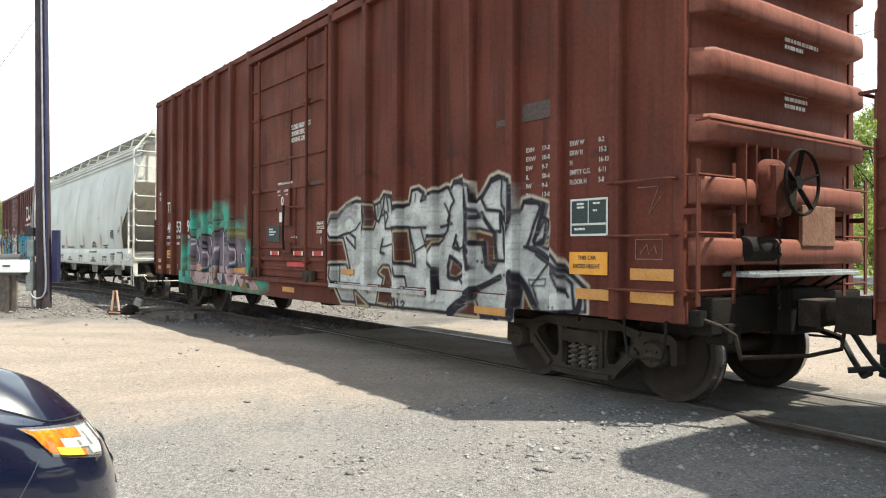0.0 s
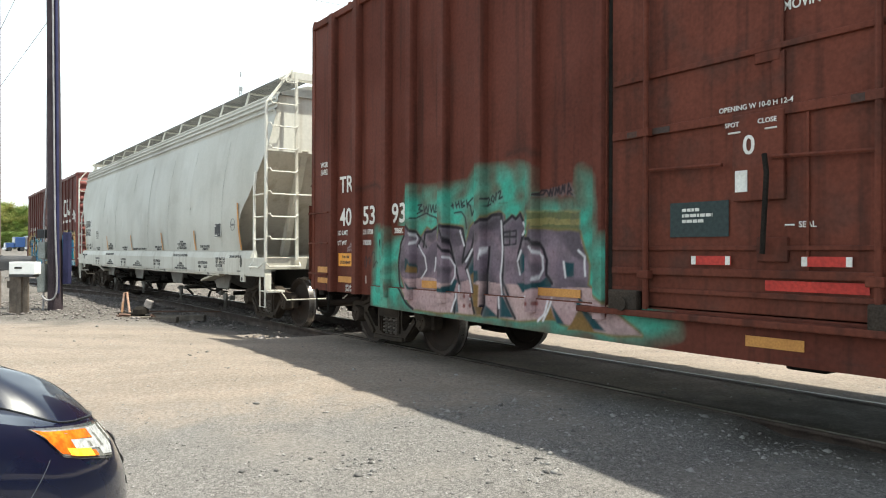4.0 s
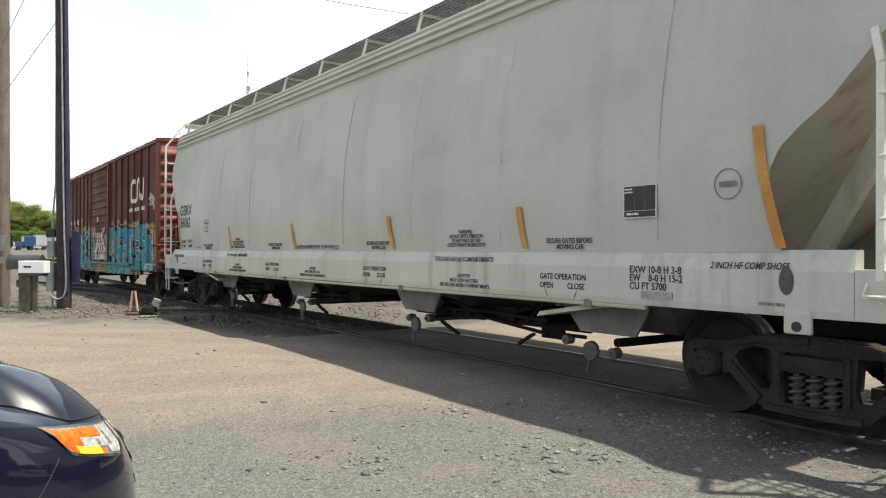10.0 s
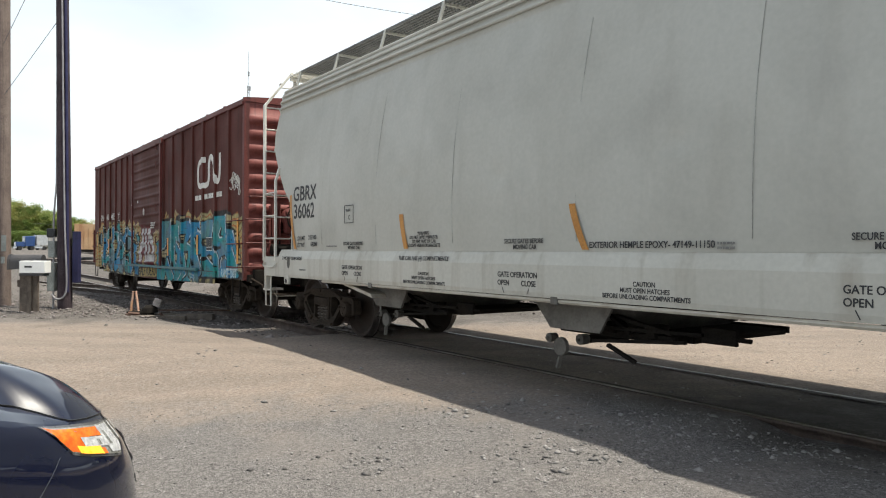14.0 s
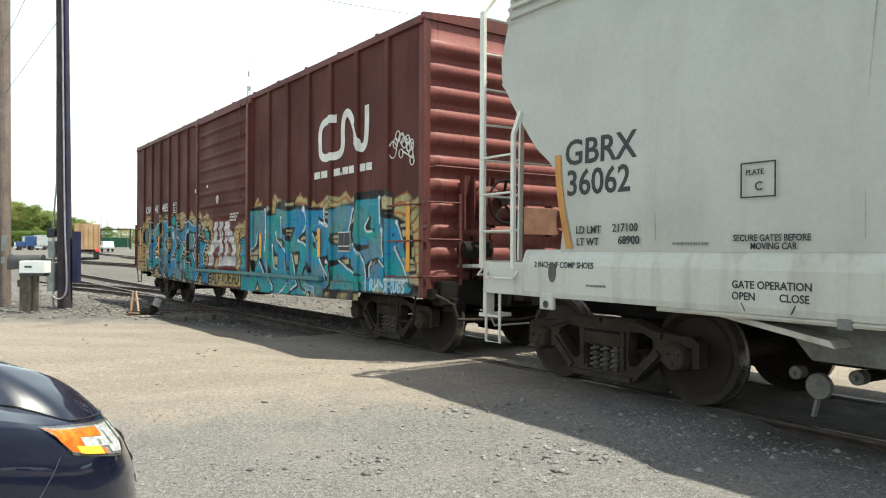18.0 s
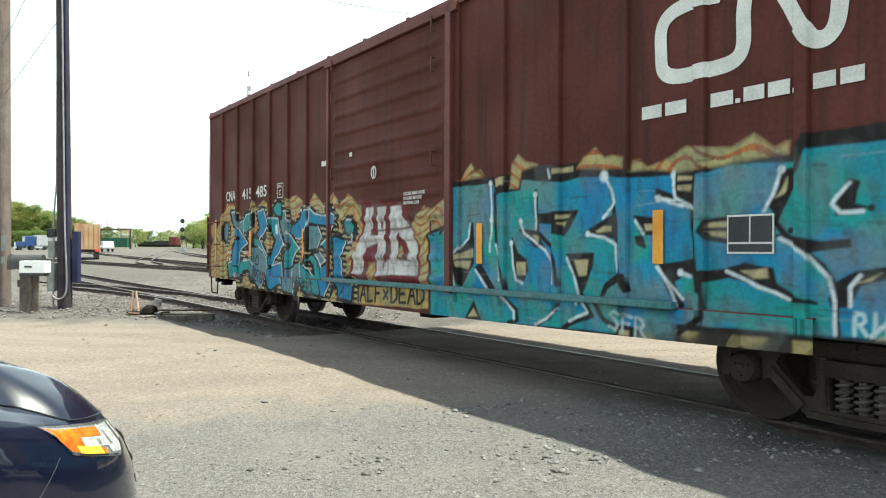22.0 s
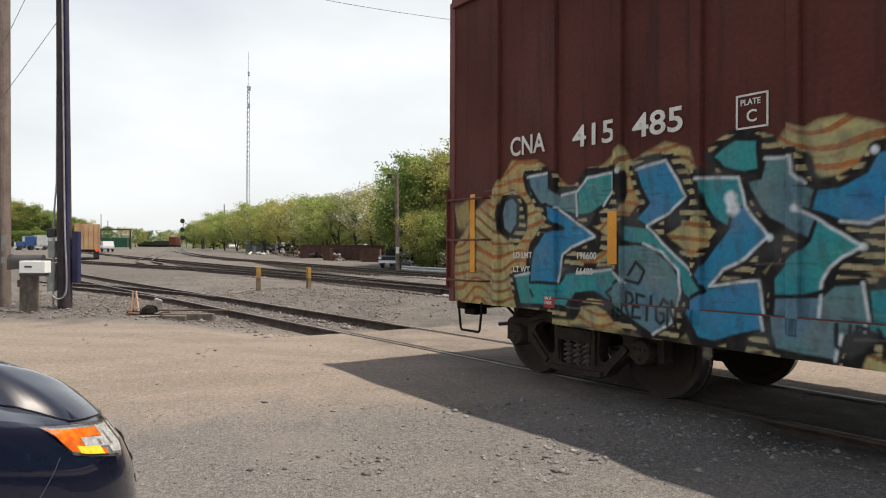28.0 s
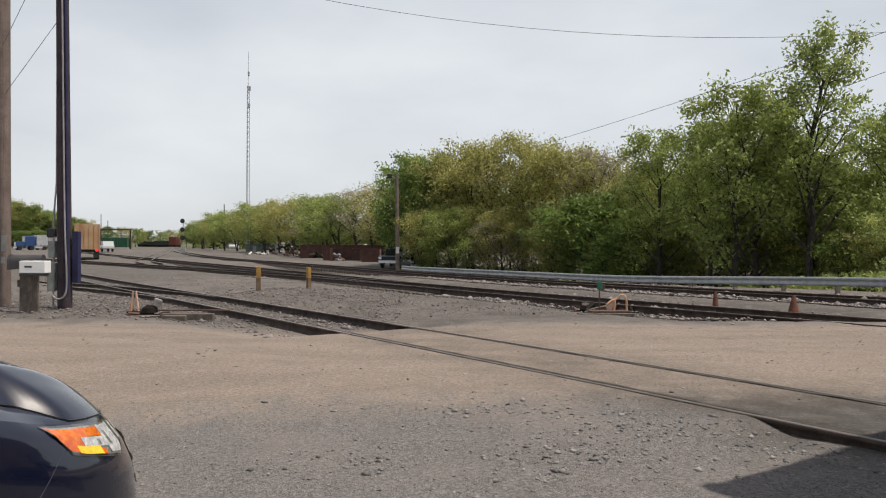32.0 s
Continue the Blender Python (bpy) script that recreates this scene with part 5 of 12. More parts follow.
cn_paint.lay(np.clip((2.0 + 0.12 * waves(cn_paint.U, cn_paint.Z, 0.6, 60) - cn_paint.Z) / 0.06, 0, 1) * step01(-np.abs(cn_paint.U + 0.1), -7.7, -7.5) * (1 - step01(cn_paint.U, -1.72, -1.68) * (1 - step01(cn_paint.U, 1.35, 1.42))), patchwork(cn_paint, [(0.30, 0.24, 0.10), (0.03, 0.025, 0.02)], 0.45, 66))
spray_flames(cn_paint, CN_FLAMES[:3])
cn_paint.shape(HD_BACK_0, (0.13, 0.022, 0.025), 0.012)
hd_letter((-0.55, 2.01), (-0.34, 2.02), (-0.34, 1.94), (-0.35, 1.72), (-0.4, 1.7), (-0.39, 1.62), (-0.18, 1.61), (-0.16, 1.52), (-0.44, 1.47), (-0.52, 1.45), (-0.58, 1.36), (-0.64, 1.07), (-0.94, 1.07), (-0.91, 1.39), (-0.78, 1.51), (-0.63, 1.62), (-0.59, 1.73), (-0.55, 1.8), (-0.56, 1.93))
hd_letter((-0.24, 2), (0.01, 2.01), (0.01, 1.93), (-0.01, 1.71), (0.01, 1.46), (-0.02, 1.29), (-0.06, 1.17), (-0.08, 1.07), (-0.24, 1.05), (-0.23, 1.39), (-0.2, 1.58), (-0.18, 1.61), (-0.21, 1.69), (-0.2, 1.88))
hd_letter((0.12, 2), (0.39, 2.01), (0.44, 1.88), (0.63, 1.7), (0.73, 1.62), (0.81, 1.46), (0.81, 1.08), (0.3, 1.09), (-0.08, 1.07), (-0.03, 1.23), (0.07, 1.29), (0.15, 1.29), (0.14, 1.46), (0.15, 1.57), (0.12, 1.7), (0.13, 1.88))
hd_hole((0.33, 1.67), (0.52, 1.52), (0.6, 1.4), (0.59, 1.28), (0.33, 1.29))
hd_flame((-0.5, 1.1), (-0.46, 1.23), (-0.29, 1.24), (-0.26, 1.02), (-0.17, 0.93), (-0.45, 0.93))
hd_flame((0.35, 1.44), (0.41, 1.48), (0.47, 1.39), (0.45, 1.31), (0.37, 1.33))
hd_ink(0.02, (-0.07, 1.38), (-0.06, 1.28), (-0.07, 1.17))
hd_ink(0.02, (0.06, 1.29), (0.07, 1.08))
hd_ink(0.03, (-0.24, 1.68), (0.62, 1.7))
hd_hole((-0.13, 1.81), (-0.07, 1.81), (-0.08, 1.71), (-0.12, 1.71))
cn_paint.shape(SILLBAND_0, patchwork(cn_paint, [(0.36, 0.27, 0.10), (0.42, 0.30, 0.10), (0.25, 0.2, 0.08)], 0.3, 85), 0.012)
cn_letter(SLATE, (-6.7, 1.96), (-6.58, 1.99), (-6.49, 1.91), (-6.5, 1.7), (-6.61, 1.58), (-6.73, 1.65), (-6.76, 1.82))
cn_letter(TEAL, (-6.56, 1.15), (-6.3, 1.17), (-6.28, 1.08), (-5.84, 1.09), (-5.76, 1.2), (-5.14, 1.24), (-5.01, 1.15), (-4.79, 1.03), (-5.02, 0.81), (-5.15, 0.93), (-5.38, 1.02), (-5.61, 0.99), (-5.71, 0.86), (-6.45, 0.84))
cn_letter(SLATE, (-5.04, 1.47), (-4.82, 1.48), (-4.63, 1.41), (-4.49, 1.31), (-4.39, 1.15), (-4.4, 0.98), (-4.45, 0.82), (-4.66, 0.68), (-4.87, 0.8), (-5.1, 0.91), (-5.22, 1.03), (-5.04, 1.15))
cn_letter(SLATE, (-6.34, 2.19), (-6.02, 2.2), (-5.98, 2.06), (-5.84, 1.97), (-5.62, 1.98), (-5.6, 1.75), (-5.76, 1.79), (-5.92, 1.84), (-6.14, 1.89), (-6.3, 2.07))
cn_letter(TEAL, (-5.6, 1.98), (-5.46, 2.12), (-5.13, 2.13), (-5.12, 2), (-5.21, 1.85), (-5.44, 1.76), (-5.6, 1.75))
cn_letter(BLUE, (-6.07, 1.89), (-5.92, 1.85), (-5.33, 1.53), (-5.67, 1.44), (-5.78, 1.39), (-5.86, 1.09), (-6.3, 1.08), (-6.28, 1.29), (-6.23, 1.44), (-6.07, 1.6), (-5.78, 1.63), (-6.01, 1.73))
cn_letter(TEAL, (-5.02, 1.65), (-4.75, 1.62), (-4.61, 1.5), (-4.4, 1.36), (-4.25, 1.22), (-4.15, 1.09), (-4.21, 0.93), (-4.36, 1.05), (-4.4, 1.18), (-4.49, 1.31), (-4.67, 1.44), (-5.02, 1.5))
cn_letter(BLUE, (-4.88, 2.14), (-4.53, 2.19), (-4.43, 2.01), (-4.33, 1.87), (-4.33, 1.82), (-4.51, 1.73), (-4.75, 1.62), (-4.87, 1.69), (-4.72, 1.83), (-4.82, 1.97))
cn_letter(TEAL, (-4.09, 2.16), (-3.99, 2.23), (-3.89, 2.28), (-3.69, 2.25), (-3.68, 2.02), (-3.8, 2.01), (-3.99, 2.06))
cn_letter(TEAL, (-4.22, 2), (-3.85, 1.99), (-3.79, 1.75), (-3.94, 1.59), (-4.07, 1.67), (-4.15, 1.77))
cn_letter(BLUE, (-3.91, 1.74), (-3.79, 1.75), (-3.59, 1.52), (-3.79, 1.35), (-3.99, 1.26), (-4.11, 1.12), (-3.67, 1.19), (-3.61, 0.82), (-3.8, 0.78), (-4.03, 0.69), (-4.19, 0.71), (-4.32, 0.89), (-4.31, 1), (-4.15, 1.09), (-4.24, 1.22), (-4.15, 1.35), (-4.03, 1.48), (-3.94, 1.59))
cn_letter(SLATE, (-3.63, 2.11), (-3.42, 2.1), (-3.4, 1.97), (-3.32, 1.89), (-3.24, 1.85), (-3.29, 1.7), (-3.39, 1.73), (-3.24, 1.64), (-3.29, 1.49), (-3.59, 1.64), (-3.68, 1.75), (-3.76, 1.87), (-3.78, 1.95), (-3.67, 1.96))
cn_letter(TEAL, (-3.24, 1.64), (-2.9, 1.44), (-3.05, 1.37), (-3.14, 1.3), (-3.19, 1.21), (-3.21, 1.07), (-3.57, 1.07), (-3.56, 1.21), (-3.5, 1.3), (-3.4, 1.4), (-3.29, 1.49))
cn_letter(BLUE, (-3.24, 1.85), (-3.08, 1.86), (-2.9, 1.94), (-2.83, 2.07), (-2.68, 2.09), (-2.52, 2.08), (-2.53, 1.95), (-2.58, 1.8), (-2.71, 1.65), (-2.9, 1.59), (-3.08, 1.62), (-3.29, 1.7))
cn_letter(SLATE, (-3.57, 1.07), (-3.21, 1.1), (-3.11, 1.18), (-2.92, 1.2), (-2.88, 0.88), (-3.02, 0.83), (-3.08, 0.66), (-3.52, 0.69), (-3.56, 0.8))
cn_letter(TEAL, (-2.89, 1.16), (-2.76, 1.18), (-2.62, 1.11), (-2.42, 0.99), (-2.32, 1.02), (-2.37, 1.16), (-2.49, 1.23), (-2.62, 1.21), (-2.68, 1.18), (-2.62, 1.26), (-2.47, 1.33), (-2.29, 1.32), (-2.18, 1.25), (-2.09, 1.15), (-2.07, 1.04), (-2.05, 0.69), (-2.5, 0.69), (-2.65, 0.72), (-2.69, 0.78), (-2.8, 0.86), (-2.87, 0.88))
cn_letter(BLUE, (-2.56, 2.12), (-2.33, 2), (-2.03, 1.96), (-1.89, 1.96), (-1.89, 2.09), (-1.66, 2.09), (-1.66, 1.98), (-1.54, 1.95), (-1.55, 1.8), (-1.64, 1.71), (-1.77, 1.71), (-1.87, 1.79), (-2.2, 1.82), (-2.55, 1.86))
cn_letter(SLATE, (-2.55, 1.82), (-2.18, 1.81), (-2.05, 1.62), (-2.24, 1.44), (-2.55, 1.4))
cn_letter(TEAL, (-2.24, 1.44), (-2.11, 1.5), (-1.79, 1.66), (-1.66, 1.68), (-1.66, 1.4), (-1.91, 1.4), (-2.07, 1.49))
cn_letter(SLATE, (-2.42, 1.36), (-2.16, 1.38), (-1.91, 1.25), (-2.15, 1.16), (-2.2, 1.14), (-2.22, 1.23))
cn_letter(BLUE, (-2.15, 1.11), (-1.89, 1.2), (-1.68, 1.03), (-1.66, 0.91), (-1.87, 0.68), (-2.01, 0.67), (-2.09, 0.88))
cn_letter(BLUE, (-1.59, 1.61), (-1.51, 1.63), (-1.12, 1.56), (-1.23, 1.44), (-1.29, 1.33), (-1.3, 1.14), (-1.22, 1.03), (-1.13, 0.99), (-0.96, 0.95), (-0.9, 0.98), (-0.97, 0.66), (-1.39, 0.68), (-1.42, 0.84), (-1.55, 0.91))
cn_letter(TEAL, (-1.22, 1.81), (-1.1, 1.87), (-0.96, 1.85), (-0.9, 1.75), (-0.94, 1.66), (-1.07, 1.64), (-1.19, 1.69))
cn_rear()
cn_shine(0.024, (-5.82, 1.96), (-5.62, 1.98), (-5.6, 1.75))
cn_shine(0.024, (-6.34, 2.18), (-6.02, 2.2))
cn_shine(0.024, (-5.6, 1.98), (-5.46, 2.11), (-5.14, 2.12), (-5.14, 1.96), (-5.25, 1.83))
cn_shine(0.024, (-5.88, 1.84), (-5.36, 1.54), (-5.67, 1.45), (-5.8, 1.37), (-5.86, 1.1))
cn_shine(0.024, (-6.54, 1.14), (-6.3, 1.17))
cn_shine(0.024, (-5.61, 1.19), (-5.14, 1.24), (-4.99, 1.13))
cn_shine(0.024, (-4.87, 2.13), (-4.54, 2.18), (-4.43, 2.01), (-4.34, 1.86), (-4.51, 1.73), (-4.74, 1.63))
cn_shine(0.024, (-4.74, 1.62), (-4.58, 1.48), (-4.26, 1.22))
cn_shine(0.024, (-4.79, 1.47), (-4.58, 1.4), (-4.42, 1.25), (-4.39, 1.08), (-4.45, 0.82), (-4.64, 0.69))
cn_shine(0.024, (-4.22, 2), (-3.85, 1.98), (-3.8, 1.75), (-3.6, 1.52), (-3.79, 1.36), (-3.99, 1.26), (-4.11, 1.13), (-3.68, 1.19), (-3.62, 0.82))
cn_shine(0.024, (-3.63, 2.1), (-3.42, 2.1), (-3.4, 1.97), (-3.32, 1.89))
cn_shine(0.024, (-2.69, 2.07), (-2.53, 2.08), (-2.54, 1.95), (-2.59, 1.81), (-2.71, 1.66), (-2.89, 1.6), (-3.07, 1.62))
cn_shine(0.024, (-3.38, 1.72), (-2.92, 1.44), (-3.07, 1.37), (-3.15, 1.3), (-3.2, 1.2), (-3.22, 0.94))
cn_shine(0.024, (-2.92, 1.2), (-2.88, 0.88))
cn_shine(0.024, (-3.04, 0.84), (-3.08, 0.67))
cn_shine(0.024, (-2.68, 1.18), (-2.52, 1.08), (-2.39, 0.99))
cn_shine(0.024, (-2.29, 1.33), (-2.17, 1.25), (-2.08, 1.13))
cn_dot(0.06, (-3.92, 1.82))
cn_dot(0.06, (-3.9, 1.74))
cn_dot(0.03, (-3.38, 1.72))
cn_dot(0.03, (-2.92, 1.44))
cn_dot(0.03, (-3.59, 1.51))
cn_dot(0.03, (-5.05, 2.14))
cn_dot(0.03, (-2.85, 2.08))
cn_ink(0.03, (-4.96, 1.2), (-4.87, 1.31), (-4.77, 1.24), (-4.84, 1.12), (-4.99, 1.15))
cn_ink(0.03, (-2.49, 1.14), (-2.39, 1.16), (-2.34, 1.08), (-2.39, 1.02))
cn_ink(0.03, (-2.41, 0.9), (-2.4, 0.93), (-2.36, 0.9), (-2.4, 0.88))
cn_ink(0.03, (-6.29, 1), (-6.25, 0.94))
cn_ink(0.03, (-3.32, 1.09), (-3.17, 1.14))
cn_shine(0.024, (-2.56, 2.12), (-2.33, 2), (-2.03, 1.96), (-1.89, 1.96))
cn_shine(0.024, (-1.66, 1.98), (-1.56, 1.95), (-1.57, 1.81), (-1.66, 1.72))
cn_shine(0.024, (-2.2, 1.8), (-2.06, 1.62), (-2.23, 1.45))
cn_shine(0.024, (-2.09, 1.5), (-1.79, 1.65), (-1.67, 1.74))
cn_shine(0.024, (-2.13, 1.37), (-1.92, 1.25), (-2.13, 1.17))
cn_shine(0.024, (-1.87, 1.18), (-1.69, 1.03), (-1.67, 0.91), (-1.87, 0.69))
cn_shine(0.024, (-1.14, 1.55), (-1.25, 1.44), (-1.3, 1.3), (-1.31, 1.17), (-1.23, 1.03))
cn_shine(0.024, (-1.09, 1.86), (-0.94, 1.85))
cn_shine(0.024, (-0.99, 1.65), (-0.9, 1.6), (-0.94, 1.54), (-1.09, 1.52))
cn_shine(0.024, (-1.02, 0.96), (-0.93, 0.9))
cn_ink(0.02, (-1.39, 0.68), (-1.2, 0.87))
cn_field((1.08, 1.6), (1.42, 1.67), (1.51, 2.17), (2.26, 2.16), (2.75, 2.17), (2.75, 2.24), (3.18, 2.23), (3.52, 2.12), (3.92, 2.12), (4.23, 2.08), (4.7, 2.07), (4.79, 2), (4.87, 2.02), (5.21, 2.08), (5.77, 2.06), (5.81, 2.16), (6.43, 2.17), (6.45, 1.88), (6.89, 1.82), (7.04, 1.52), (7.28, 0.92), (7.22, 0.85), (4.45, 0.8), (4.25, 0.67), (3.68, 0.66), (1.13, 0.61))
cn_fill(SLATE, (1.63, 2.16), (2.23, 2.16), (2.24, 1.51), (1.96, 1.45), (1.91, 1.72), (1.63, 1.52))
cn_fill(BLUE, (1.52, 2.17), (1.65, 2.17), (1.63, 1.63), (1.52, 1.52))
cn_fill(TEAL, (2.33, 2.04), (2.98, 2.01), (2.98, 1.63), (2.73, 1.7), (2.61, 1.54), (2.69, 1.07), (2.52, 1.03), (2.35, 1.51))
cn_fill(BLUE, (2.73, 1.6), (3.22, 1.39), (3.27, 1.06), (2.73, 1.07), (2.85, 1.2))
cn_fill(SLATE, (2.75, 2.24), (3.32, 2.11), (3.32, 1.76), (3.02, 1.78), (2.98, 2.02), (2.75, 2.07))
cn_fill(BLUE, (3.32, 2.08), (3.92, 2.1), (4.04, 1.86), (3.9, 1.71), (3.65, 1.58), (3.52, 1.67), (3.59, 1.8), (3.32, 1.78))
cn_fill(TEAL, (3.39, 1.56), (3.68, 1.58), (3.95, 1.55), (4.08, 1.39), (4.08, 1.21), (3.93, 1.1), (3.84, 0.98), (3.62, 1.01), (3.78, 1.25), (3.78, 1.38), (3.43, 1.37))
cn_fill(BLUE, (4.05, 2.1), (4.7, 2.05), (4.72, 1.88), (4.53, 1.93), (4.89, 1.74), (4.89, 1.35), (4.5, 1.27), (4.49, 1.56), (4.28, 1.72), (4.23, 1.19), (4.1, 1.21))
cn_fill(SLATE, (3.93, 1.07), (4.07, 1.18), (4.21, 1.06), (4.56, 1.15), (4.7, 0.98), (3.96, 0.96))
cn_fill(TEAL, (1.13, 0.89), (3.36, 0.84), (3.81, 0.8), (3.68, 0.7), (2.12, 0.64), (1.13, 0.61))
cn_fill(SLATE, (4.36, 0.84), (4.74, 0.86), (4.71, 0.67), (4.36, 0.7))
cn_fill(TEAL, (5.81, 2.15), (6.43, 2.15), (6.43, 1.72), (6.12, 1.7), (6.01, 1.74), (5.82, 1.52), (5.61, 1.62), (5.77, 2))
cn_fill(SLATE, (4.9, 1.99), (5.21, 2.07), (5.65, 2.05), (5.59, 1.78), (5.21, 1.68), (4.97, 1.67), (4.9, 1.57))
cn_fill(BLUE, (4.9, 1.57), (5.21, 1.46), (5.59, 1.46), (5.94, 1.22), (5.9, 1.04), (5.57, 1.27), (4.95, 1.24))
cn_fill(TEAL, (4.95, 1.16), (5.21, 1.2), (5.7, 1.05), (6, 1.03), (6.03, 0.84), (5.02, 0.85))
cn_fill(SLATE, (5.93, 1.46), (6.48, 1.69), (6.5, 1.32), (6.2, 1.28), (5.99, 1.19))
cn_fill(BLUE, (6.48, 1.84), (6.89, 1.81), (7.04, 1.52), (6.83, 1.46), (6.99, 1.27), (6.8, 1.24), (6.65, 1.07), (6.6, 1.6))
cn_fill(TEAL, (6.8, 1.43), (7.13, 1.04), (6.63, 1.04), (6.65, 1.23))
cn_fill(BLUE, (6.13, 1.04), (6.38, 1.24), (6.6, 1.16), (6.63, 0.98), (6.41, 0.97), (6.23, 0.84), (6.05, 0.86))
cn_gap((1.41, 2.16), (1.5, 2.21), (2.56, 2.21), (2.71, 2.26), (3.22, 2.25), (3.52, 2.25), (3.52, 2.12), (3.32, 2.1), (2.75, 2.17), (2.73, 2.06), (2.56, 2.05), (2.33, 2.04), (2.28, 2.17), (1.52, 2.17))
cn_gap((3.52, 2.25), (3.95, 2.17), (4.23, 2.1), (4.7, 2.08), (4.7, 2.06), (4.23, 2.07), (3.92, 2.11), (3.52, 2.12))
cn_gap((4.7, 2.08), (4.89, 2.11), (4.89, 1.87), (4.74, 1.89), (4.72, 2.04))
cn_gap((1.91, 1.72), (1.93, 1.52), (1.92, 1.27), (1.69, 0.99), (1.62, 1.06), (1.57, 1.27), (1.59, 1.38), (1.76, 1.47))
cn_gap((1.96, 1.22), (2.05, 1.26), (2.31, 0.98), (2.19, 0.97))
cn_gap((2.61, 1.54), (2.69, 1.38), (2.83, 1.31), (2.85, 1.2), (2.79, 1.09), (2.69, 1.08), (2.64, 1.22), (2.63, 1.38))
cn_gap((2.73, 1.63), (3, 1.6), (3.06, 1.5), (3.11, 1.44), (2.96, 1.46), (2.81, 1.57))
cn_gap((3.02, 1.78), (3.57, 1.8), (3.48, 1.66), (3.39, 1.57), (3.25, 1.59), (3.25, 1.69), (3.02, 1.7))
cn_gap((3.43, 1.37), (3.78, 1.38), (3.76, 1.25), (3.65, 1.03), (3.61, 1.01), (3.56, 1.11), (3.49, 1.22), (3.46, 1.3))
cn_gap((3.68, 1.58), (3.92, 1.7), (4.04, 1.73), (4.05, 1.52), (3.81, 1.58))
cn_gap((4.27, 1.72), (4.5, 1.68), (4.5, 1.56), (4.39, 1.56), (4.32, 1.65))
cn_gap((4.28, 1.53), (4.36, 1.54), (4.39, 1.44), (4.3, 1.47))
cn_gap((4.52, 1.94), (4.72, 1.86), (4.59, 1.85), (4.53, 1.88))
cn_gap((4.53, 1.28), (4.89, 1.34), (4.89, 1.22), (4.79, 1.21), (4.69, 1.16), (4.79, 0.95), (4.74, 0.92), (4.63, 1.08))
cn_gap((3.87, 0.99), (3.93, 1.1), (4.07, 1.19), (4.18, 1.19), (4.23, 1.06), (4.19, 1.04), (4.1, 1.14), (3.96, 1.07), (3.9, 0.99))
cn_gap((1.83, 0.61), (1.98, 0.83), (2.12, 0.64))
cn_gap((4.11, 0.74), (4.33, 0.72), (4.32, 0.66), (4.12, 0.64))
cn_cream((2.31, 2.21), (2.5, 2.21), (2.5, 2.12), (2.31, 2.12))
cn_cream((3.22, 2.23), (3.51, 2.23), (3.51, 2.18), (3.22, 2.18))
cn_cream((4.74, 2.01), (4.89, 2.02), (4.89, 1.9), (4.75, 1.9))
cn_cream((1.58, 1.36), (1.92, 1.43), (1.92, 1.34), (1.59, 1.3))
cn_cream((1.6, 1.28), (1.88, 1.3), (1.83, 1.19), (1.63, 1.22))
cn_cream((2.67, 1.29), (2.83, 1.29), (2.83, 1.15), (2.69, 1.15))
cn_cream((2.92, 1.57), (3.04, 1.56), (3.02, 1.49))
cn_cream((3.31, 1.76), (3.48, 1.77), (3.46, 1.73), (3.31, 1.72))
cn_cream((3.32, 1.68), (3.42, 1.69), (3.39, 1.64))
cn_cream((3.52, 1.32), (3.72, 1.32), (3.7, 1.18), (3.59, 1.17))
cn_cream((3.81, 1.6), (3.92, 1.65), (4, 1.64), (4, 1.59), (3.84, 1.58))
cn_cream((4.38, 1.64), (4.5, 1.64), (4.5, 1.59), (4.39, 1.58))
cn_cream((1.88, 0.65), (1.98, 0.76), (2.07, 0.67))
cn_cream((4.13, 0.7), (4.25, 0.7), (4.25, 0.66), (4.13, 0.65))
cn_soot((4.01, 0.94), (4.7, 0.98), (4.74, 0.86), (4.41, 0.9), (4.04, 0.91))
cn_ink(0.05, (2.31, 2.04), (2.33, 1.53), (2.44, 1.22), (2.52, 1))
cn_ink(0.05, (2.98, 2.02), (3.01, 1.6), (3.22, 1.44), (3.29, 1.3), (3.33, 1.07))
cn_ink(0.045, (2.48, 0.92), (2.73, 0.79), (2.75, 0.68), (2.6, 0.64))
cn_ink(0.045, (3.36, 0.88), (3.23, 0.74), (3.04, 0.65))
cn_ink(0.05, (3.62, 1), (3.81, 0.81), (3.52, 0.71), (3.42, 0.65))
cn_ink(0.05, (3.84, 0.93), (3.95, 0.78), (4.09, 0.72))
cn_ink(0.05, (4.03, 1.83), (4.08, 1.39), (4.11, 1.21))
cn_ink(0.05, (1.51, 2.17), (1.47, 1.77), (1.31, 1.63))
cn_shine(0.03, (2.23, 2.16), (2.26, 1.76), (2.22, 1.4))
cn_shine(0.03, (1.86, 1.71), (1.83, 1.55), (1.72, 1.47), (1.57, 1.38), (1.54, 1.2), (1.61, 1))
cn_shine(0.03, (1.96, 1.19), (2.18, 0.98))
cn_shine(0.03, (2.97, 1.99), (2.98, 1.63))
cn_shine(0.03, (2.73, 1.72), (2.79, 1.6), (3.11, 1.42), (3.22, 1.3), (3.26, 1.09))
cn_shine(0.03, (2.59, 1.49), (2.62, 1.25), (2.67, 1.1), (2.77, 1.07))
cn_shine(0.03, (2.33, 1.48), (2.4, 1.3), (2.43, 1.09))
cn_shine(0.03, (3.16, 2.23), (3.18, 2.15))
cn_shine(0.03, (3.91, 2.11), (4, 1.97), (4.04, 1.85), (4.01, 1.8), (3.9, 1.72))
cn_shine(0.03, (3.71, 1.57), (3.92, 1.53), (4.05, 1.46), (4.08, 1.23))
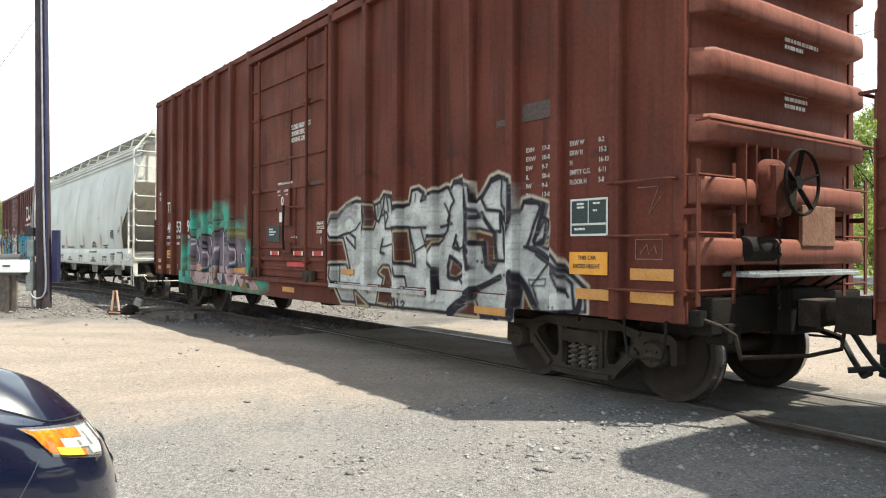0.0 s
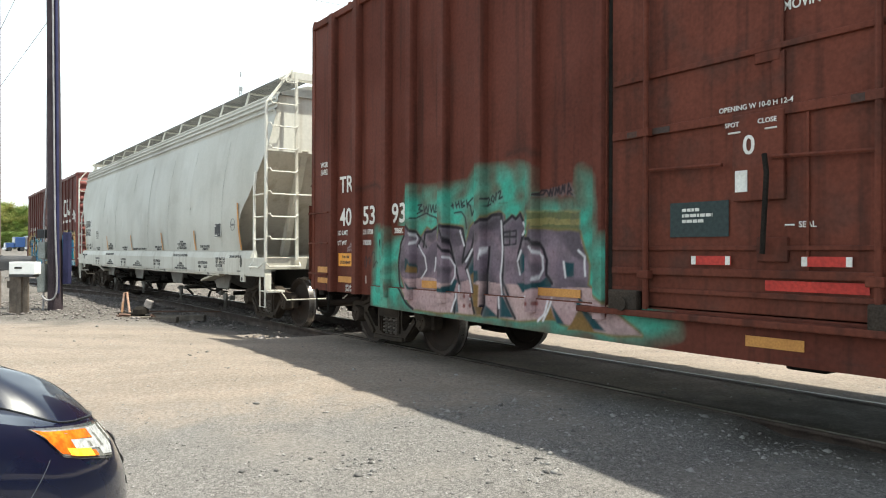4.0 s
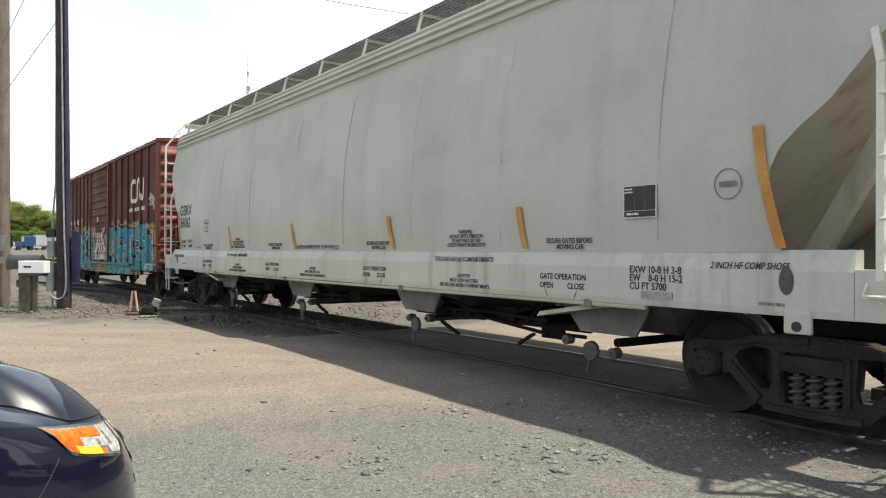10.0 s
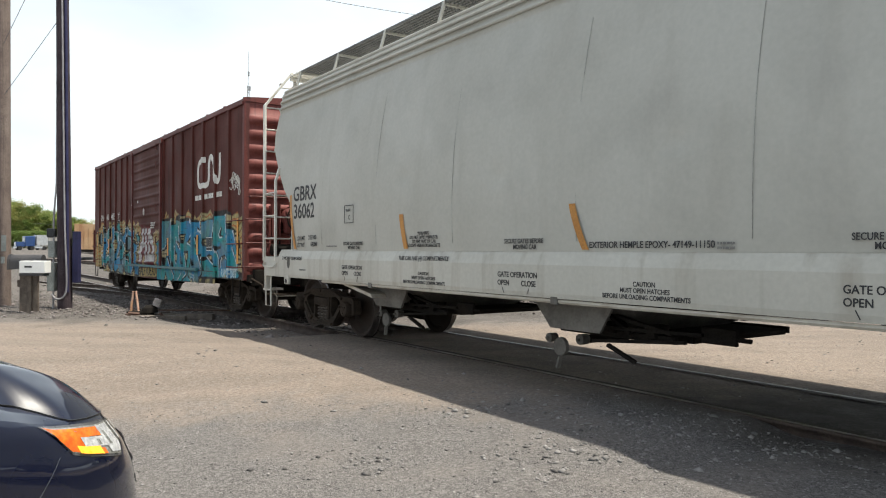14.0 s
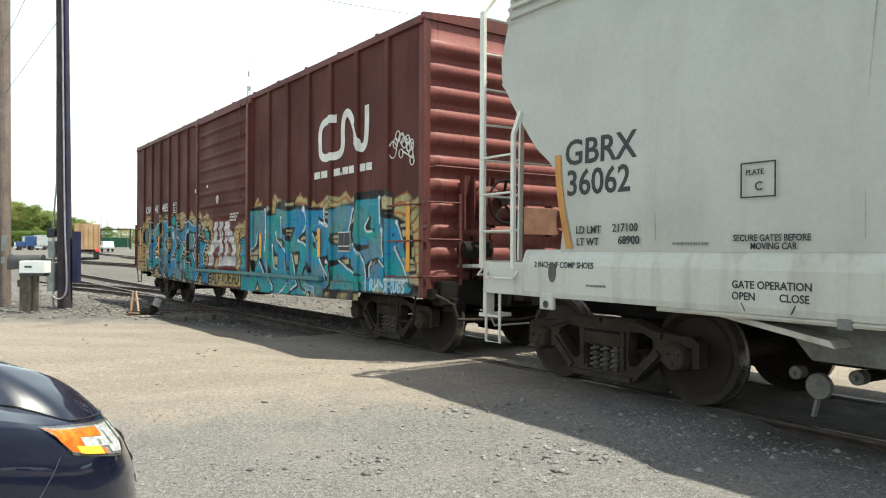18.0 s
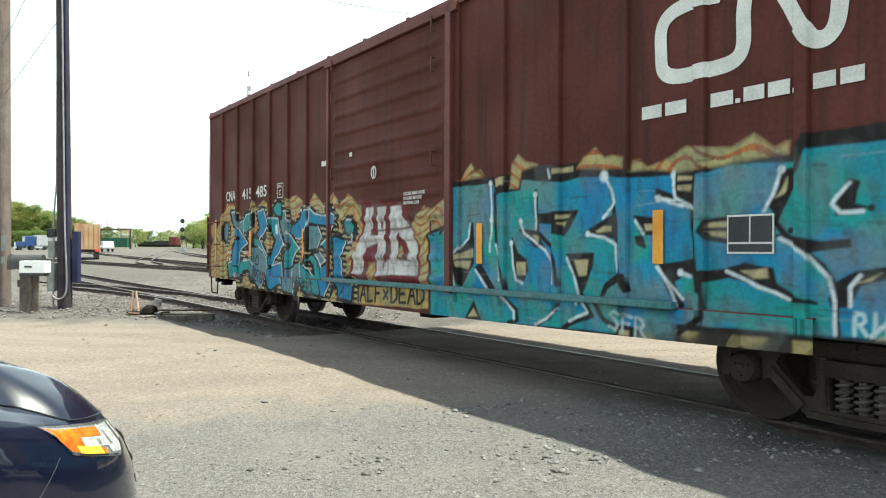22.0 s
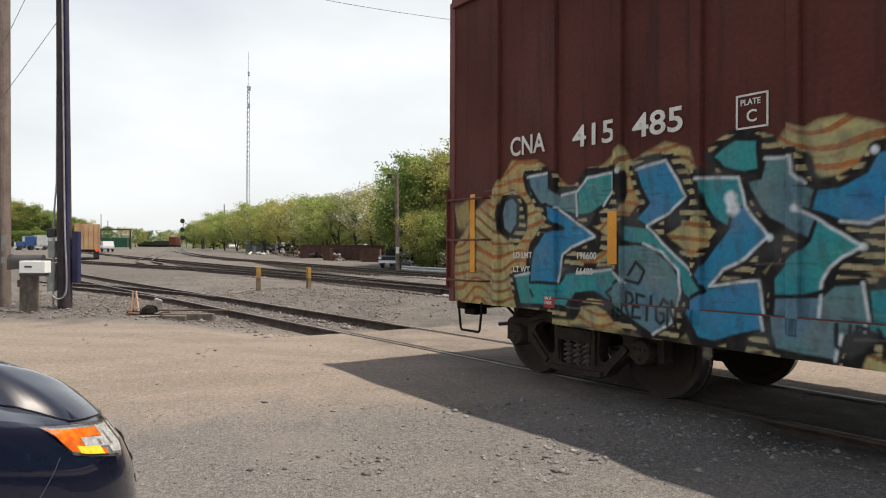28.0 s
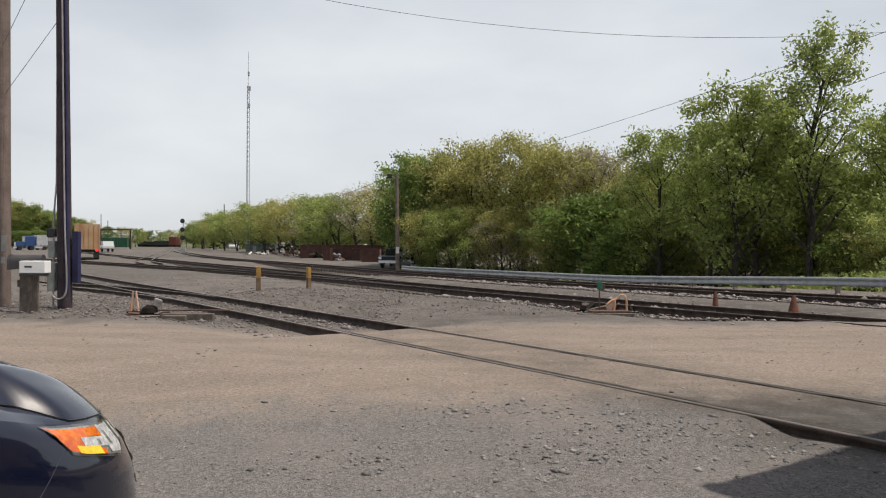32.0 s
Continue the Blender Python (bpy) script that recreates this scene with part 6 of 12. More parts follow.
cn_shine(0.03, (3.43, 1.34), (3.53, 1.16), (3.59, 1), (3.6, 0.9))
cn_shine(0.03, (4.28, 1.68), (4.37, 1.56))
cn_shine(0.03, (4.69, 2.05), (4.71, 1.86))
cn_shine(0.03, (4.53, 1.86), (4.72, 1.82), (4.83, 1.77), (4.89, 1.75))
cn_shine(0.03, (4.53, 1.27), (4.63, 1.13), (4.72, 0.94))
cn_shine(0.03, (4.75, 1.23), (4.85, 1.2))
cn_shine(0.03, (2.4, 0.96), (2.69, 0.77), (2.69, 0.69))
cn_shine(0.03, (3.68, 0.91), (3.75, 0.83), (3.51, 0.73))
cn_shine(0.03, (3.34, 0.84), (3.18, 0.72), (3.02, 0.66))
cn_dot(0.032, (2.23, 2.16))
cn_dot(0.032, (2.97, 1.99))
cn_dot(0.032, (2.74, 1.72))
cn_dot(0.032, (2.25, 1.75))
cn_dot(0.032, (4.53, 1.86))
cn_dot(0.032, (4.69, 2.05))
cn_dot(0.032, (3.71, 1.57))
cn_dot(0.032, (4.76, 1.23))
cn_dot(0.032, (2.59, 1.49))
cn_dot(0.055, (3.91, 2.1))
cn_gap((5.79, 2.17), (5.81, 2.24), (6.27, 2.25), (6.64, 2.23), (6.79, 2.14), (6.79, 1.92), (6.5, 1.93), (6.45, 1.88), (6.44, 2.15), (5.81, 2.15))
cn_gap((4.72, 2.07), (4.92, 2.04), (4.87, 1.78), (4.72, 1.82))
cn_gap((5.55, 1.74), (5.66, 2), (5.75, 2.01), (5.75, 1.9), (5.69, 1.83), (5.59, 1.69))
cn_gap((4.95, 1.57), (5, 1.65), (5.21, 1.67), (5.21, 1.48), (5.02, 1.5))
cn_gap((5.61, 1.53), (5.69, 1.52), (5.93, 1.47), (6.13, 1.48), (6.13, 1.45), (5.86, 1.41), (5.69, 1.46))
cn_gap((6.03, 1.72), (6.12, 1.9), (6.18, 1.88), (6.16, 1.73), (6.24, 1.7), (6.05, 1.67))
cn_gap((4.95, 1.24), (5.17, 1.26), (5.35, 1.31), (5.57, 1.27), (5.61, 1.16), (5.76, 1.08), (5.9, 1.04), (5.7, 1.05), (5.39, 1.17), (5.21, 1.21), (4.98, 1.16))
cn_gap((6, 1.08), (6.05, 1.19), (6.18, 1.27), (6.38, 1.3), (6.58, 1.2), (6.61, 1.14), (6.48, 1.2), (6.38, 1.24), (6.2, 1.19), (6.11, 1.04), (6.01, 1.03))
cn_gap((6.51, 1.63), (6.56, 1.6), (6.6, 1.51), (6.6, 1.21), (6.55, 1.2), (6.51, 1.37))
cn_gap((6.79, 1.92), (6.98, 1.86), (7.29, 1.8), (7.36, 1.58), (7.4, 1.13), (7.5, 0.94), (7.28, 0.84), (7.29, 0.92), (7.04, 1.52), (6.89, 1.83), (6.51, 1.87), (6.51, 1.93))
cn_flame((6.82, 2.1), (7.04, 2.16), (7.13, 2.19), (7.28, 2.07), (7.5, 2.12), (7.51, 1.06), (7.4, 1.05), (7.35, 1.28), (7.27, 1.71), (7.13, 1.78), (6.92, 1.86), (6.82, 1.89))
cn_flame((4.4, 2.13), (4.67, 2.2), (4.82, 2.27), (5.02, 2.24), (5.23, 2.22), (5.41, 2.3), (5.59, 2.18), (5.71, 2.22), (5.69, 2.13), (5.16, 2.09), (4.72, 2.07))
cn_flame((1.68, 2.23), (1.78, 2.34), (1.88, 2.41), (1.95, 2.32), (2.05, 2.32), (2.13, 2.25))
cn_flame((2.56, 2.08), (2.6, 2.34), (2.7, 2.43), (2.82, 2.34), (3, 2.29), (2.75, 2.25), (2.71, 2.07))
cn_flame((3.56, 2.2), (3.65, 2.3), (3.8, 2.38), (3.92, 2.27), (4.01, 2.28), (4.17, 2.25), (4.17, 2.16), (3.92, 2.17))
cn_flame((4.23, 2.12), (4.25, 2.21), (4.32, 2.22), (4.43, 2.12))
cn_flame((4.63, 2.1), (4.72, 2.17), (4.79, 2.23), (4.89, 2.25), (4.89, 2.12))
cn_cream((6.48, 2.15), (6.64, 2.16), (6.76, 2.12), (6.76, 1.98), (6.69, 1.97), (6.5, 1.99))
cn_cream((4.73, 2.04), (4.88, 2.02), (4.87, 1.99), (4.73, 2))
cn_cream((4.73, 1.96), (4.87, 1.95), (4.86, 1.9), (4.73, 1.92))
cn_cream((5.59, 1.8), (5.69, 1.95), (5.71, 1.86))
cn_cream((5.02, 1.64), (5.19, 1.64), (5.19, 1.59), (5.01, 1.6))
cn_cream((5.01, 1.57), (5.19, 1.56), (5.19, 1.51), (5.05, 1.53))
cn_cream((5.3, 1.26), (5.53, 1.28), (5.55, 1.21), (5.42, 1.2))
cn_cream((6.16, 1.19), (6.34, 1.27), (6.27, 1.21))
cn_cream((6.97, 1.76), (7.13, 1.77), (7.13, 1.73), (6.98, 1.72))
cn_cream((7.01, 1.68), (7.25, 1.69), (7.27, 1.61), (7.04, 1.59))
cn_cream((7.01, 1.31), (7.29, 1.29), (7.35, 1.23), (7.1, 1.25))
cn_cream((7.07, 1.21), (7.35, 1.21), (7.35, 1.15), (7.1, 1.13))
cn_cream((6.3, 0.82), (6.43, 0.9), (6.53, 0.83))
cn_cream((7.19, 1.08), (7.37, 1.11), (7.48, 0.96), (7.35, 0.96), (7.21, 0.99))
cn_cream((7.25, 1.44), (7.31, 1.46), (7.32, 1.33), (7.27, 1.33))
cn_ink(0.045, (6.03, 1.1), (6.05, 0.84))
cn_ink(0.05, (6.91, 1.82), (7.06, 1.51))
cn_ink(0.045, (6.87, 1.44), (7.04, 1.22), (7.19, 0.96), (7.28, 0.91), (7.22, 0.84))
cn_ink(0.05, (4.98, 1.16), (4.99, 0.88), (4.77, 0.73))
cn_ink(0.045, (5.81, 2.16), (5.77, 2.03), (5.69, 1.84), (5.59, 1.62), (5.69, 1.51), (5.94, 1.31), (6.05, 1.13))
cn_ink(0.05, (4.9, 2), (4.87, 1.78), (4.9, 1.43), (4.95, 1.09))
cn_ink(0.045, (6.51, 1.84), (6.55, 1.6), (6.61, 1.21), (6.64, 1.02), (7.16, 1))
cn_shine(0.03, (6.42, 2.14), (6.43, 1.78))
cn_shine(0.03, (6.47, 1.69), (6.5, 1.32))
cn_shine(0.03, (6.88, 1.79), (6.98, 1.63), (7.04, 1.52))
cn_shine(0.03, (6.83, 1.44), (6.99, 1.27), (7.13, 1.06), (7.16, 1.01))
cn_shine(0.03, (5.64, 2.01), (5.57, 1.82), (5.5, 1.71))
cn_shine(0.03, (6.12, 1.88), (6.01, 1.74), (6.07, 1.68), (6.22, 1.68))
cn_shine(0.03, (5.63, 1.51), (5.82, 1.4), (5.99, 1.22), (6.03, 1.07), (6.03, 0.84))
cn_shine(0.03, (5.19, 1.25), (5.48, 1.14), (5.7, 1.06))
cn_shine(0.03, (4.69, 2.07), (4.7, 1.86), (4.87, 1.76))
cn_shine(0.03, (4.51, 1.87), (4.77, 1.78))
cn_shine(0.03, (6.2, 1.25), (6.13, 1.16), (6.13, 1.04))
cn_shine(0.03, (6.41, 1.26), (6.58, 1.16))
cn_shine(0.03, (6.27, 0.84), (6.41, 0.98), (6.51, 0.91))
cn_shine(0.03, (4.51, 1.27), (4.78, 1.01))
cn_shine(0.03, (6.63, 1.01), (7.16, 1.01))
cn_dot(0.032, (6.42, 2.14))
cn_dot(0.032, (6.88, 1.79))
cn_dot(0.032, (6.47, 1.69))
cn_dot(0.032, (5.64, 2.01))
cn_dot(0.032, (6.83, 1.44))
cn_blot(0.03, (6.79, 1.62))
cn_blot(0.03, (6.88, 1.51))
cn_blot(0.03, (6.27, 1.7))
cn_blot(0.03, (5.71, 1.56))
scrawl(cn_paint, "REIGN.", -4.99, 0.84, 0.20, 0.125, 0.028, SOOT, -0.10)
scrawl(cn_paint, "UPYERS.", -3.08, 0.74, 0.17, 0.135, 0.030, SOOT, -0.04)
scrawl(cn_paint, "SFR", 4.02, 0.71, 0.16, 0.15, 0.032, (0.40, 0.48, 0.50), -0.15, 0.85)
scrawl(cn_paint, "RIP DRUGS", 6.16, 0.845, 0.15, 0.105, 0.030, (0.45, 0.58, 0.60), 0.0, 0.9)
scrawl(cn_paint, "HALFXDEAD", -0.90, 0.675, 0.23, 0.213, 0.042, SOOT, 0.035)
cn_paint.lay(0.30 * step01(waves(cn_paint.U, cn_paint.Z * 0.35, 0.10, 121), 0.05, 0.75) * (cn_paint.C[..., 3] > 0.5), (0.045, 0.045, 0.045))
cn_paint.lay(0.22 * step01(waves(cn_paint.U, cn_paint.Z, 0.5, 122), 0.1, 0.6) * (cn_paint.C[..., 3] > 0.5), (0.16, 0.17, 0.17))
scratches(cn_paint, 420, 5, (0.035, 0.03, 0.028), -7.5, 7.4, 0.7, 2.2, 0.6)
scratches(cn_paint, 60, 6, (0.45, 0.45, 0.43), -7.5, 7.4, 0.7, 2.2, 0.3)

tr_paint = Canvas(-7.9, 7.7, 0.55, 2.6, 0.008)
WHITES = patchwork(tr_paint, [(0.46, 0.46, 0.43), (0.39, 0.39, 0.365), (0.51, 0.51, 0.48), (0.31, 0.31, 0.295)], 0.55, 91)
GREENS = patchwork(tr_paint, [(0.05, 0.30, 0.22), (0.07, 0.36, 0.27), (0.10, 0.30, 0.22)], 0.6, 101)
OLIVES = np.where((np.sin(tr_paint.Z * 2 * np.pi / 0.12 + 0.8 * waves(tr_paint.U, tr_paint.Z, 0.4, 94)) > 0)[..., None], np.array((0.20, 0.17, 0.07)), np.array((0.10, 0.11, 0.05)))
INKY, OCHRE = np.array((0.014, 0.05, 0.06)), np.array((0.17, 0.10, 0.035))
LILACS = np.where((tr_paint.Z < 1.06 + 0.03 * waves(tr_paint.U, tr_paint.Z, 0.7, 102))[..., None], patchwork(tr_paint, [(0.36, 0.25, 0.25), (0.32, 0.21, 0.215), (0.40, 0.28, 0.27)], 0.5, 107), patchwork(tr_paint, [(0.125, 0.095, 0.12), (0.17, 0.13, 0.16), (0.085, 0.068, 0.082), (0.21, 0.15, 0.18)], 0.4, 103))


def tr_silver(*pts):
    """Silver letters with a dark rim inside a cream halo."""
    o, cv = list(pts), tr_paint
    cv.shape(o, (0.42, 0.37, 0.29), 0.015, grow=0.035)
    cv.shape(o, (0.016, 0.013, 0.018), 0.008, grow=0.004)
    cv.shape(o, WHITES, 0.008, grow=-0.04)
    d, ins = cv.edge(o, True)
    cv.lay(np.clip(1 - np.abs(d - 0.10) / 0.05, 0, 1) * ins * 0.3, (0.16, 0.15, 0.17))


def tr_gap(*pts):
    o = list(pts)
    tr_paint.shape(o, (0.025, 0.02, 0.025), 0.010, grow=0.045)
    tr_paint.shape(o, (0.34, 0.28, 0.18), 0.008, grow=0.010)
    tr_paint.shape(o, (0.075, 0.026, 0.018), 0.008, grow=-0.016)


def tr_ink(w, *pts):
    o = list(pts)
    tr_paint.stroke([(u + 0.025, z - 0.012) for u, z in o], w * 1.2, (0.16, 0.15, 0.16), 0.018, 0.45)
    tr_paint.stroke(o, w, (0.018, 0.015, 0.02), 0.006)


def tr_dot(r, p):
    tr_paint.cloud(p[0], p[1], r, r, (0.02, 0.018, 0.02), 0.9, 0.4)


def tr_rivet(r, p):
    tr_paint.cloud(p[0], p[1], r, r, (0.16, 0.04, 0.035), 0.9, 0.4)


def tr_shine(w, *pts):
    tr_paint.stroke(list(pts), w, (0.60, 0.58, 0.60), 0.007, 0.9)


def tr_fill(colour, *pts):
    tr_paint.shape(list(pts), colour, 0.010)


def tr_patch(colours, *pts):
    tr_paint.shape(list(pts), colours, 0.02)


def tr_green(*pts):
    cover = tr_paint.inside(list(pts), 0.12) ** 0.8 * np.clip(0.8 + 0.5 * waves(tr_paint.U, tr_paint.Z, 0.3, 99), 0, 1)
    tr_paint.lay(cover, GREENS)


def tr_purple(*pts):
    o = list(pts)
    tr_paint.shape(o, (0.16, 0.13, 0.05), 0.012, grow=0.022)
    tr_paint.shape(o, LILACS, 0.010)
    tr_paint.lay(tr_paint.inside(o, 0.02) * step01(tr_paint.Z, 1.45, 1.75) * 0.45, (0.04, 0.035, 0.045))


tr_silver((1.44, 1.68), (1.6, 1.92), (1.91, 2.06), (2.2, 2.12), (2.45, 2.08), (2.55, 1.95), (2.65, 2.02), (2.82, 2.06), (2.92, 2.16), (3.12, 2.13), (3.2, 2.04), (3.2, 1.97), (3.52, 2), (3.57, 2.16), (3.74, 2.18), (3.87, 2.12), (3.87, 2.07), (4.09, 2.1), (4.3, 2.16), (4.4, 2.14), (4.44, 2.19), (4.61, 2.24), (4.76, 2.16), (4.85, 2.14), (4.87, 1.96), (4.96, 2.02), (5.11, 2.19), (5.24, 2.23), (5.38, 2.19), (5.52, 2.16), (5.53, 2.02), (5.55, 1.8), (5.59, 1.84), (5.63, 1.92), (5.64, 1.92), (5.77, 1.94), (6.01, 1.86), (5.97, 1.74), (6.09, 1.68), (6.09, 1.55), (6.03, 1.47), (6.35, 1.17), (6.51, 1.06), (6.5, 0.81), (5.89, 0.77), (5.43, 0.67), (4.54, 0.66), (3.25, 0.65), (1.84, 0.65), (1.67, 0.83), (1.52, 1.02), (1.57, 1.2), (1.91, 1.21), (2.03, 1.07), (1.9, 1.38), (1.81, 1.56), (1.57, 1.57))
tr_gap((3.28, 1.64), (3.5, 1.65), (3.58, 1.26), (3.33, 1.25))
tr_gap((3.96, 1.52), (4.24, 1.56), (4.01, 1.38))
tr_gap((4.85, 1.62), (4.94, 1.62), (5.18, 1.56), (5.19, 1.29), (5.13, 1.19), (5.06, 1.23), (5.03, 1.34), (4.97, 1.51), (4.85, 1.49))
tr_gap((4.42, 1.3), (4.65, 1.18), (4.5, 1.08), (4.36, 1.11))
tr_gap((2.91, 1.18), (3.04, 1.18), (3.2, 0.88), (3.23, 0.68), (2.83, 0.7), (2.94, 1.04), (2.8, 1.1))
tr_gap((4.46, 0.67), (4.89, 0.86), (4.98, 0.66))
tr_gap((5.65, 0.98), (5.83, 0.74), (5.61, 0.71))
tr_gap((2.23, 0.82), (2.62, 0.63), (2.29, 0.63))
tr_gap((2.46, 2.04), (2.54, 1.93), (2.55, 1.71), (2.65, 1.71), (2.72, 1.83), (2.64, 2.01))
tr_gap((5.89, 1.48), (6.06, 1.52), (5.99, 1.44))
tr_ink(0.04, (1.46, 1.7), (1.57, 1.58), (1.98, 1.65), (2.17, 1.57), (2.16, 1.42), (1.91, 1.58))
tr_ink(0.03, (1.48, 1.72), (1.6, 1.85), (1.85, 2.01), (2.17, 2.08), (2.42, 2.06), (2.5, 1.93), (2.17, 1.69), (2.01, 1.65))
tr_ink(0.04, (2.51, 1.99), (2.55, 1.82), (2.45, 1.57), (2.39, 1.24), (2.45, 1.2))
tr_ink(0.04, (2.68, 2), (2.71, 1.82), (2.8, 1.78), (2.91, 1.97), (2.94, 2.12), (3.1, 2.09), (3.12, 1.89), (3.52, 1.98), (3.58, 2.14), (3.71, 2.15), (3.84, 2.1), (3.78, 2.01), (4.34, 2.14), (4.39, 2.08))
tr_ink(0.022, (2.77, 2.03), (2.78, 1.85))
tr_ink(0.022, (2.85, 2.04), (2.86, 1.86))
tr_ink(0.03, (3, 2.09), (3.03, 1.91))
tr_ink(0.022, (3.67, 2.1), (3.65, 2.01))
tr_ink(0.035, (2.94, 1.93), (2.95, 1.68), (3.2, 1.69), (3.5, 1.69), (3.65, 1.68), (4.03, 1.69))
tr_ink(0.03, (2.88, 1.86), (2.99, 1.91), (3.03, 1.84), (2.96, 1.75))
tr_ink(0.045, (2.89, 1.54), (2.84, 1.37), (2.94, 1.35))
tr_ink(0.025, (2.88, 1.44), (3.15, 1.49))
tr_ink(0.045, (3.1, 1.7), (3.18, 1.52), (3.25, 1.32), (3.31, 1.24), (3.67, 1.21), (3.65, 1.37), (3.53, 1.67))
tr_ink(0.03, (3.62, 1.37), (3.88, 1.47), (3.83, 1.58), (3.79, 1.68))
tr_ink(0.045, (4.01, 1.36), (3.88, 1.47), (3.92, 1.58), (4.26, 1.57))
tr_ink(0.04, (3.18, 1.32), (3.26, 1.22), (3.33, 1.07), (3.43, 1.06), (3.48, 0.9))
tr_ink(0.055, (4.01, 1.36), (4.03, 1.27), (4.14, 1.18), (4.16, 0.9))
tr_ink(0.04, (4.34, 2.14), (4.46, 1.97), (4.4, 1.9), (4.34, 1.75), (4.42, 1.71), (4.2, 1.68))
tr_ink(0.03, (4.28, 1.95), (4.38, 1.81))
tr_ink(0.04, (4.26, 1.57), (4.34, 1.63), (4.38, 1.81))
tr_ink(0.07, (4.47, 2.19), (4.61, 2.2), (4.72, 2.15), (4.78, 1.91), (4.8, 1.62), (4.78, 1.39), (4.82, 1.2))
tr_ink(0.035, (4.52, 2.19), (4.69, 2.12), (4.71, 1.97))
tr_ink(0.05, (4.5, 1.57), (4.44, 1.44), (4.56, 1.41), (4.5, 1.5))
tr_ink(0.03, (4.56, 1.42), (4.8, 1.51))
tr_ink(0.05, (4.38, 1.33), (4.34, 1.21), (4.37, 1.08), (4.5, 1.07), (4.69, 1.15), (4.6, 1.22), (4.38, 1.33))
tr_ink(0.06, (4.69, 1.62), (4.73, 1.48), (4.82, 1.39))
tr_ink(0.045, (4.96, 1.97), (5.12, 2.15), (5.27, 2.18), (5.5, 2.13), (5.51, 1.99), (5.49, 1.68), (5.4, 1.63), (5.33, 1.85), (5.3, 1.88))
tr_ink(0.03, (5.29, 2.17), (5.29, 1.88))
tr_ink(0.04, (4.97, 1.95), (5.04, 1.85), (5.27, 1.82), (5.28, 1.6), (5.17, 1.6))
tr_ink(0.06, (4.97, 1.81), (5.04, 1.72), (5.18, 1.58), (5.22, 1.29), (5.13, 1.19), (5.04, 1.23), (5.01, 1.48), (4.85, 1.48))
tr_ink(0.04, (5.29, 1.81), (5.33, 1.61), (5.35, 1.29), (5.18, 1.29))
tr_ink(0.04, (5.33, 1.77), (5.43, 1.55), (5.53, 1.71))
tr_ink(0.03, (5.33, 2.15), (5.44, 2.12), (5.44, 1.87), (5.4, 1.7))
tr_ink(0.05, (5.53, 2.07), (5.55, 1.76), (5.43, 1.56))
tr_ink(0.035, (4.73, 0.91), (4.56, 1.07))
tr_ink(0.07, (4.54, 0.75), (4.73, 0.89), (4.87, 0.97), (5.27, 1.11))
tr_ink(0.12, (4.43, 0.68), (4.58, 0.78), (4.89, 0.92))
tr_ink(0.13, (5.54, 1.14), (5.57, 0.99), (5.52, 0.83), (5.47, 0.72))
tr_ink(0.09, (5.55, 1.14), (5.67, 1.04), (5.81, 0.85))
tr_ink(0.03, (1.54, 1.18), (1.91, 1.19), (1.71, 1.19), (1.7, 0.91))
tr_ink(0.03, (1.85, 1.11), (2.05, 1.06), (1.98, 1.19))
tr_ink(0.045, (5.65, 1.9), (5.85, 1.88), (5.89, 1.84), (5.7, 1.47), (5.71, 1.43), (5.82, 1.43), (6.32, 1.16), (6.5, 1.04))
tr_ink(0.06, (5.94, 1.85), (5.84, 1.58), (5.79, 1.5))
tr_ink(0.05, (5.94, 1.73), (6.03, 1.68), (5.92, 1.48), (5.8, 1.47))
tr_ink(0.03, (5.86, 1.56), (5.94, 1.7), (5.97, 1.67), (5.94, 1.53))
tr_ink(0.04, (5.66, 1.44), (5.82, 1.39), (6.06, 1.28), (6.32, 1.08), (6.33, 0.96), (6.35, 0.81))
tr_ink(0.03, (5.82, 1.36), (6.22, 1.15))
tr_ink(0.03, (5.86, 0.87), (5.77, 1.05), (5.98, 1.25))
tr_ink(0.035, (6.09, 1.23), (6.27, 0.96))
tr_ink(0.07, (5.53, 1.17), (5.68, 1.02), (5.86, 0.79))
tr_ink(0.016, (5.72, 1.11), (5.97, 1.12), (5.95, 1.05), (5.74, 1.04), (5.72, 1.11))
tr_ink(0.07, (6.42, 0.93), (6.38, 0.81))
tr_dot(0.025, (5.34, 1.14))
tr_dot(0.025, (5.43, 1.15))
tr_dot(0.025, (4.97, 1.27))
tr_dot(0.025, (4.89, 1.28))
tr_dot(0.02, (6.01, 0.84))
tr_dot(0.02, (6.16, 0.85))
tr_dot(0.02, (5.82, 0.96))
tr_dot(0.02, (6.27, 0.96))
tr_ink(0.02, (4.95, 1.8), (4.78, 1.76), (4.8, 1.85))
tr_ink(0.02, (4.8, 1.74), (4.83, 1.87), (4.92, 1.81))
tr_ink(0.02, (4.8, 1.87), (4.95, 1.78), (4.83, 1.75))
tr_ink(0.02, (4.95, 1.8), (4.78, 1.76), (4.8, 1.85))
tr_ink(0.02, (4.8, 1.75), (4.83, 1.87), (4.92, 1.81))
tr_ink(0.02, (4.8, 1.87), (4.94, 1.78), (4.83, 1.75))
tr_ink(0.02, (4.95, 1.8), (4.78, 1.76), (4.81, 1.85))
tr_ink(0.02, (4.8, 1.75), (4.83, 1.87), (4.92, 1.81))
tr_ink(0.02, (4.8, 1.87), (4.94, 1.77), (4.83, 1.75))
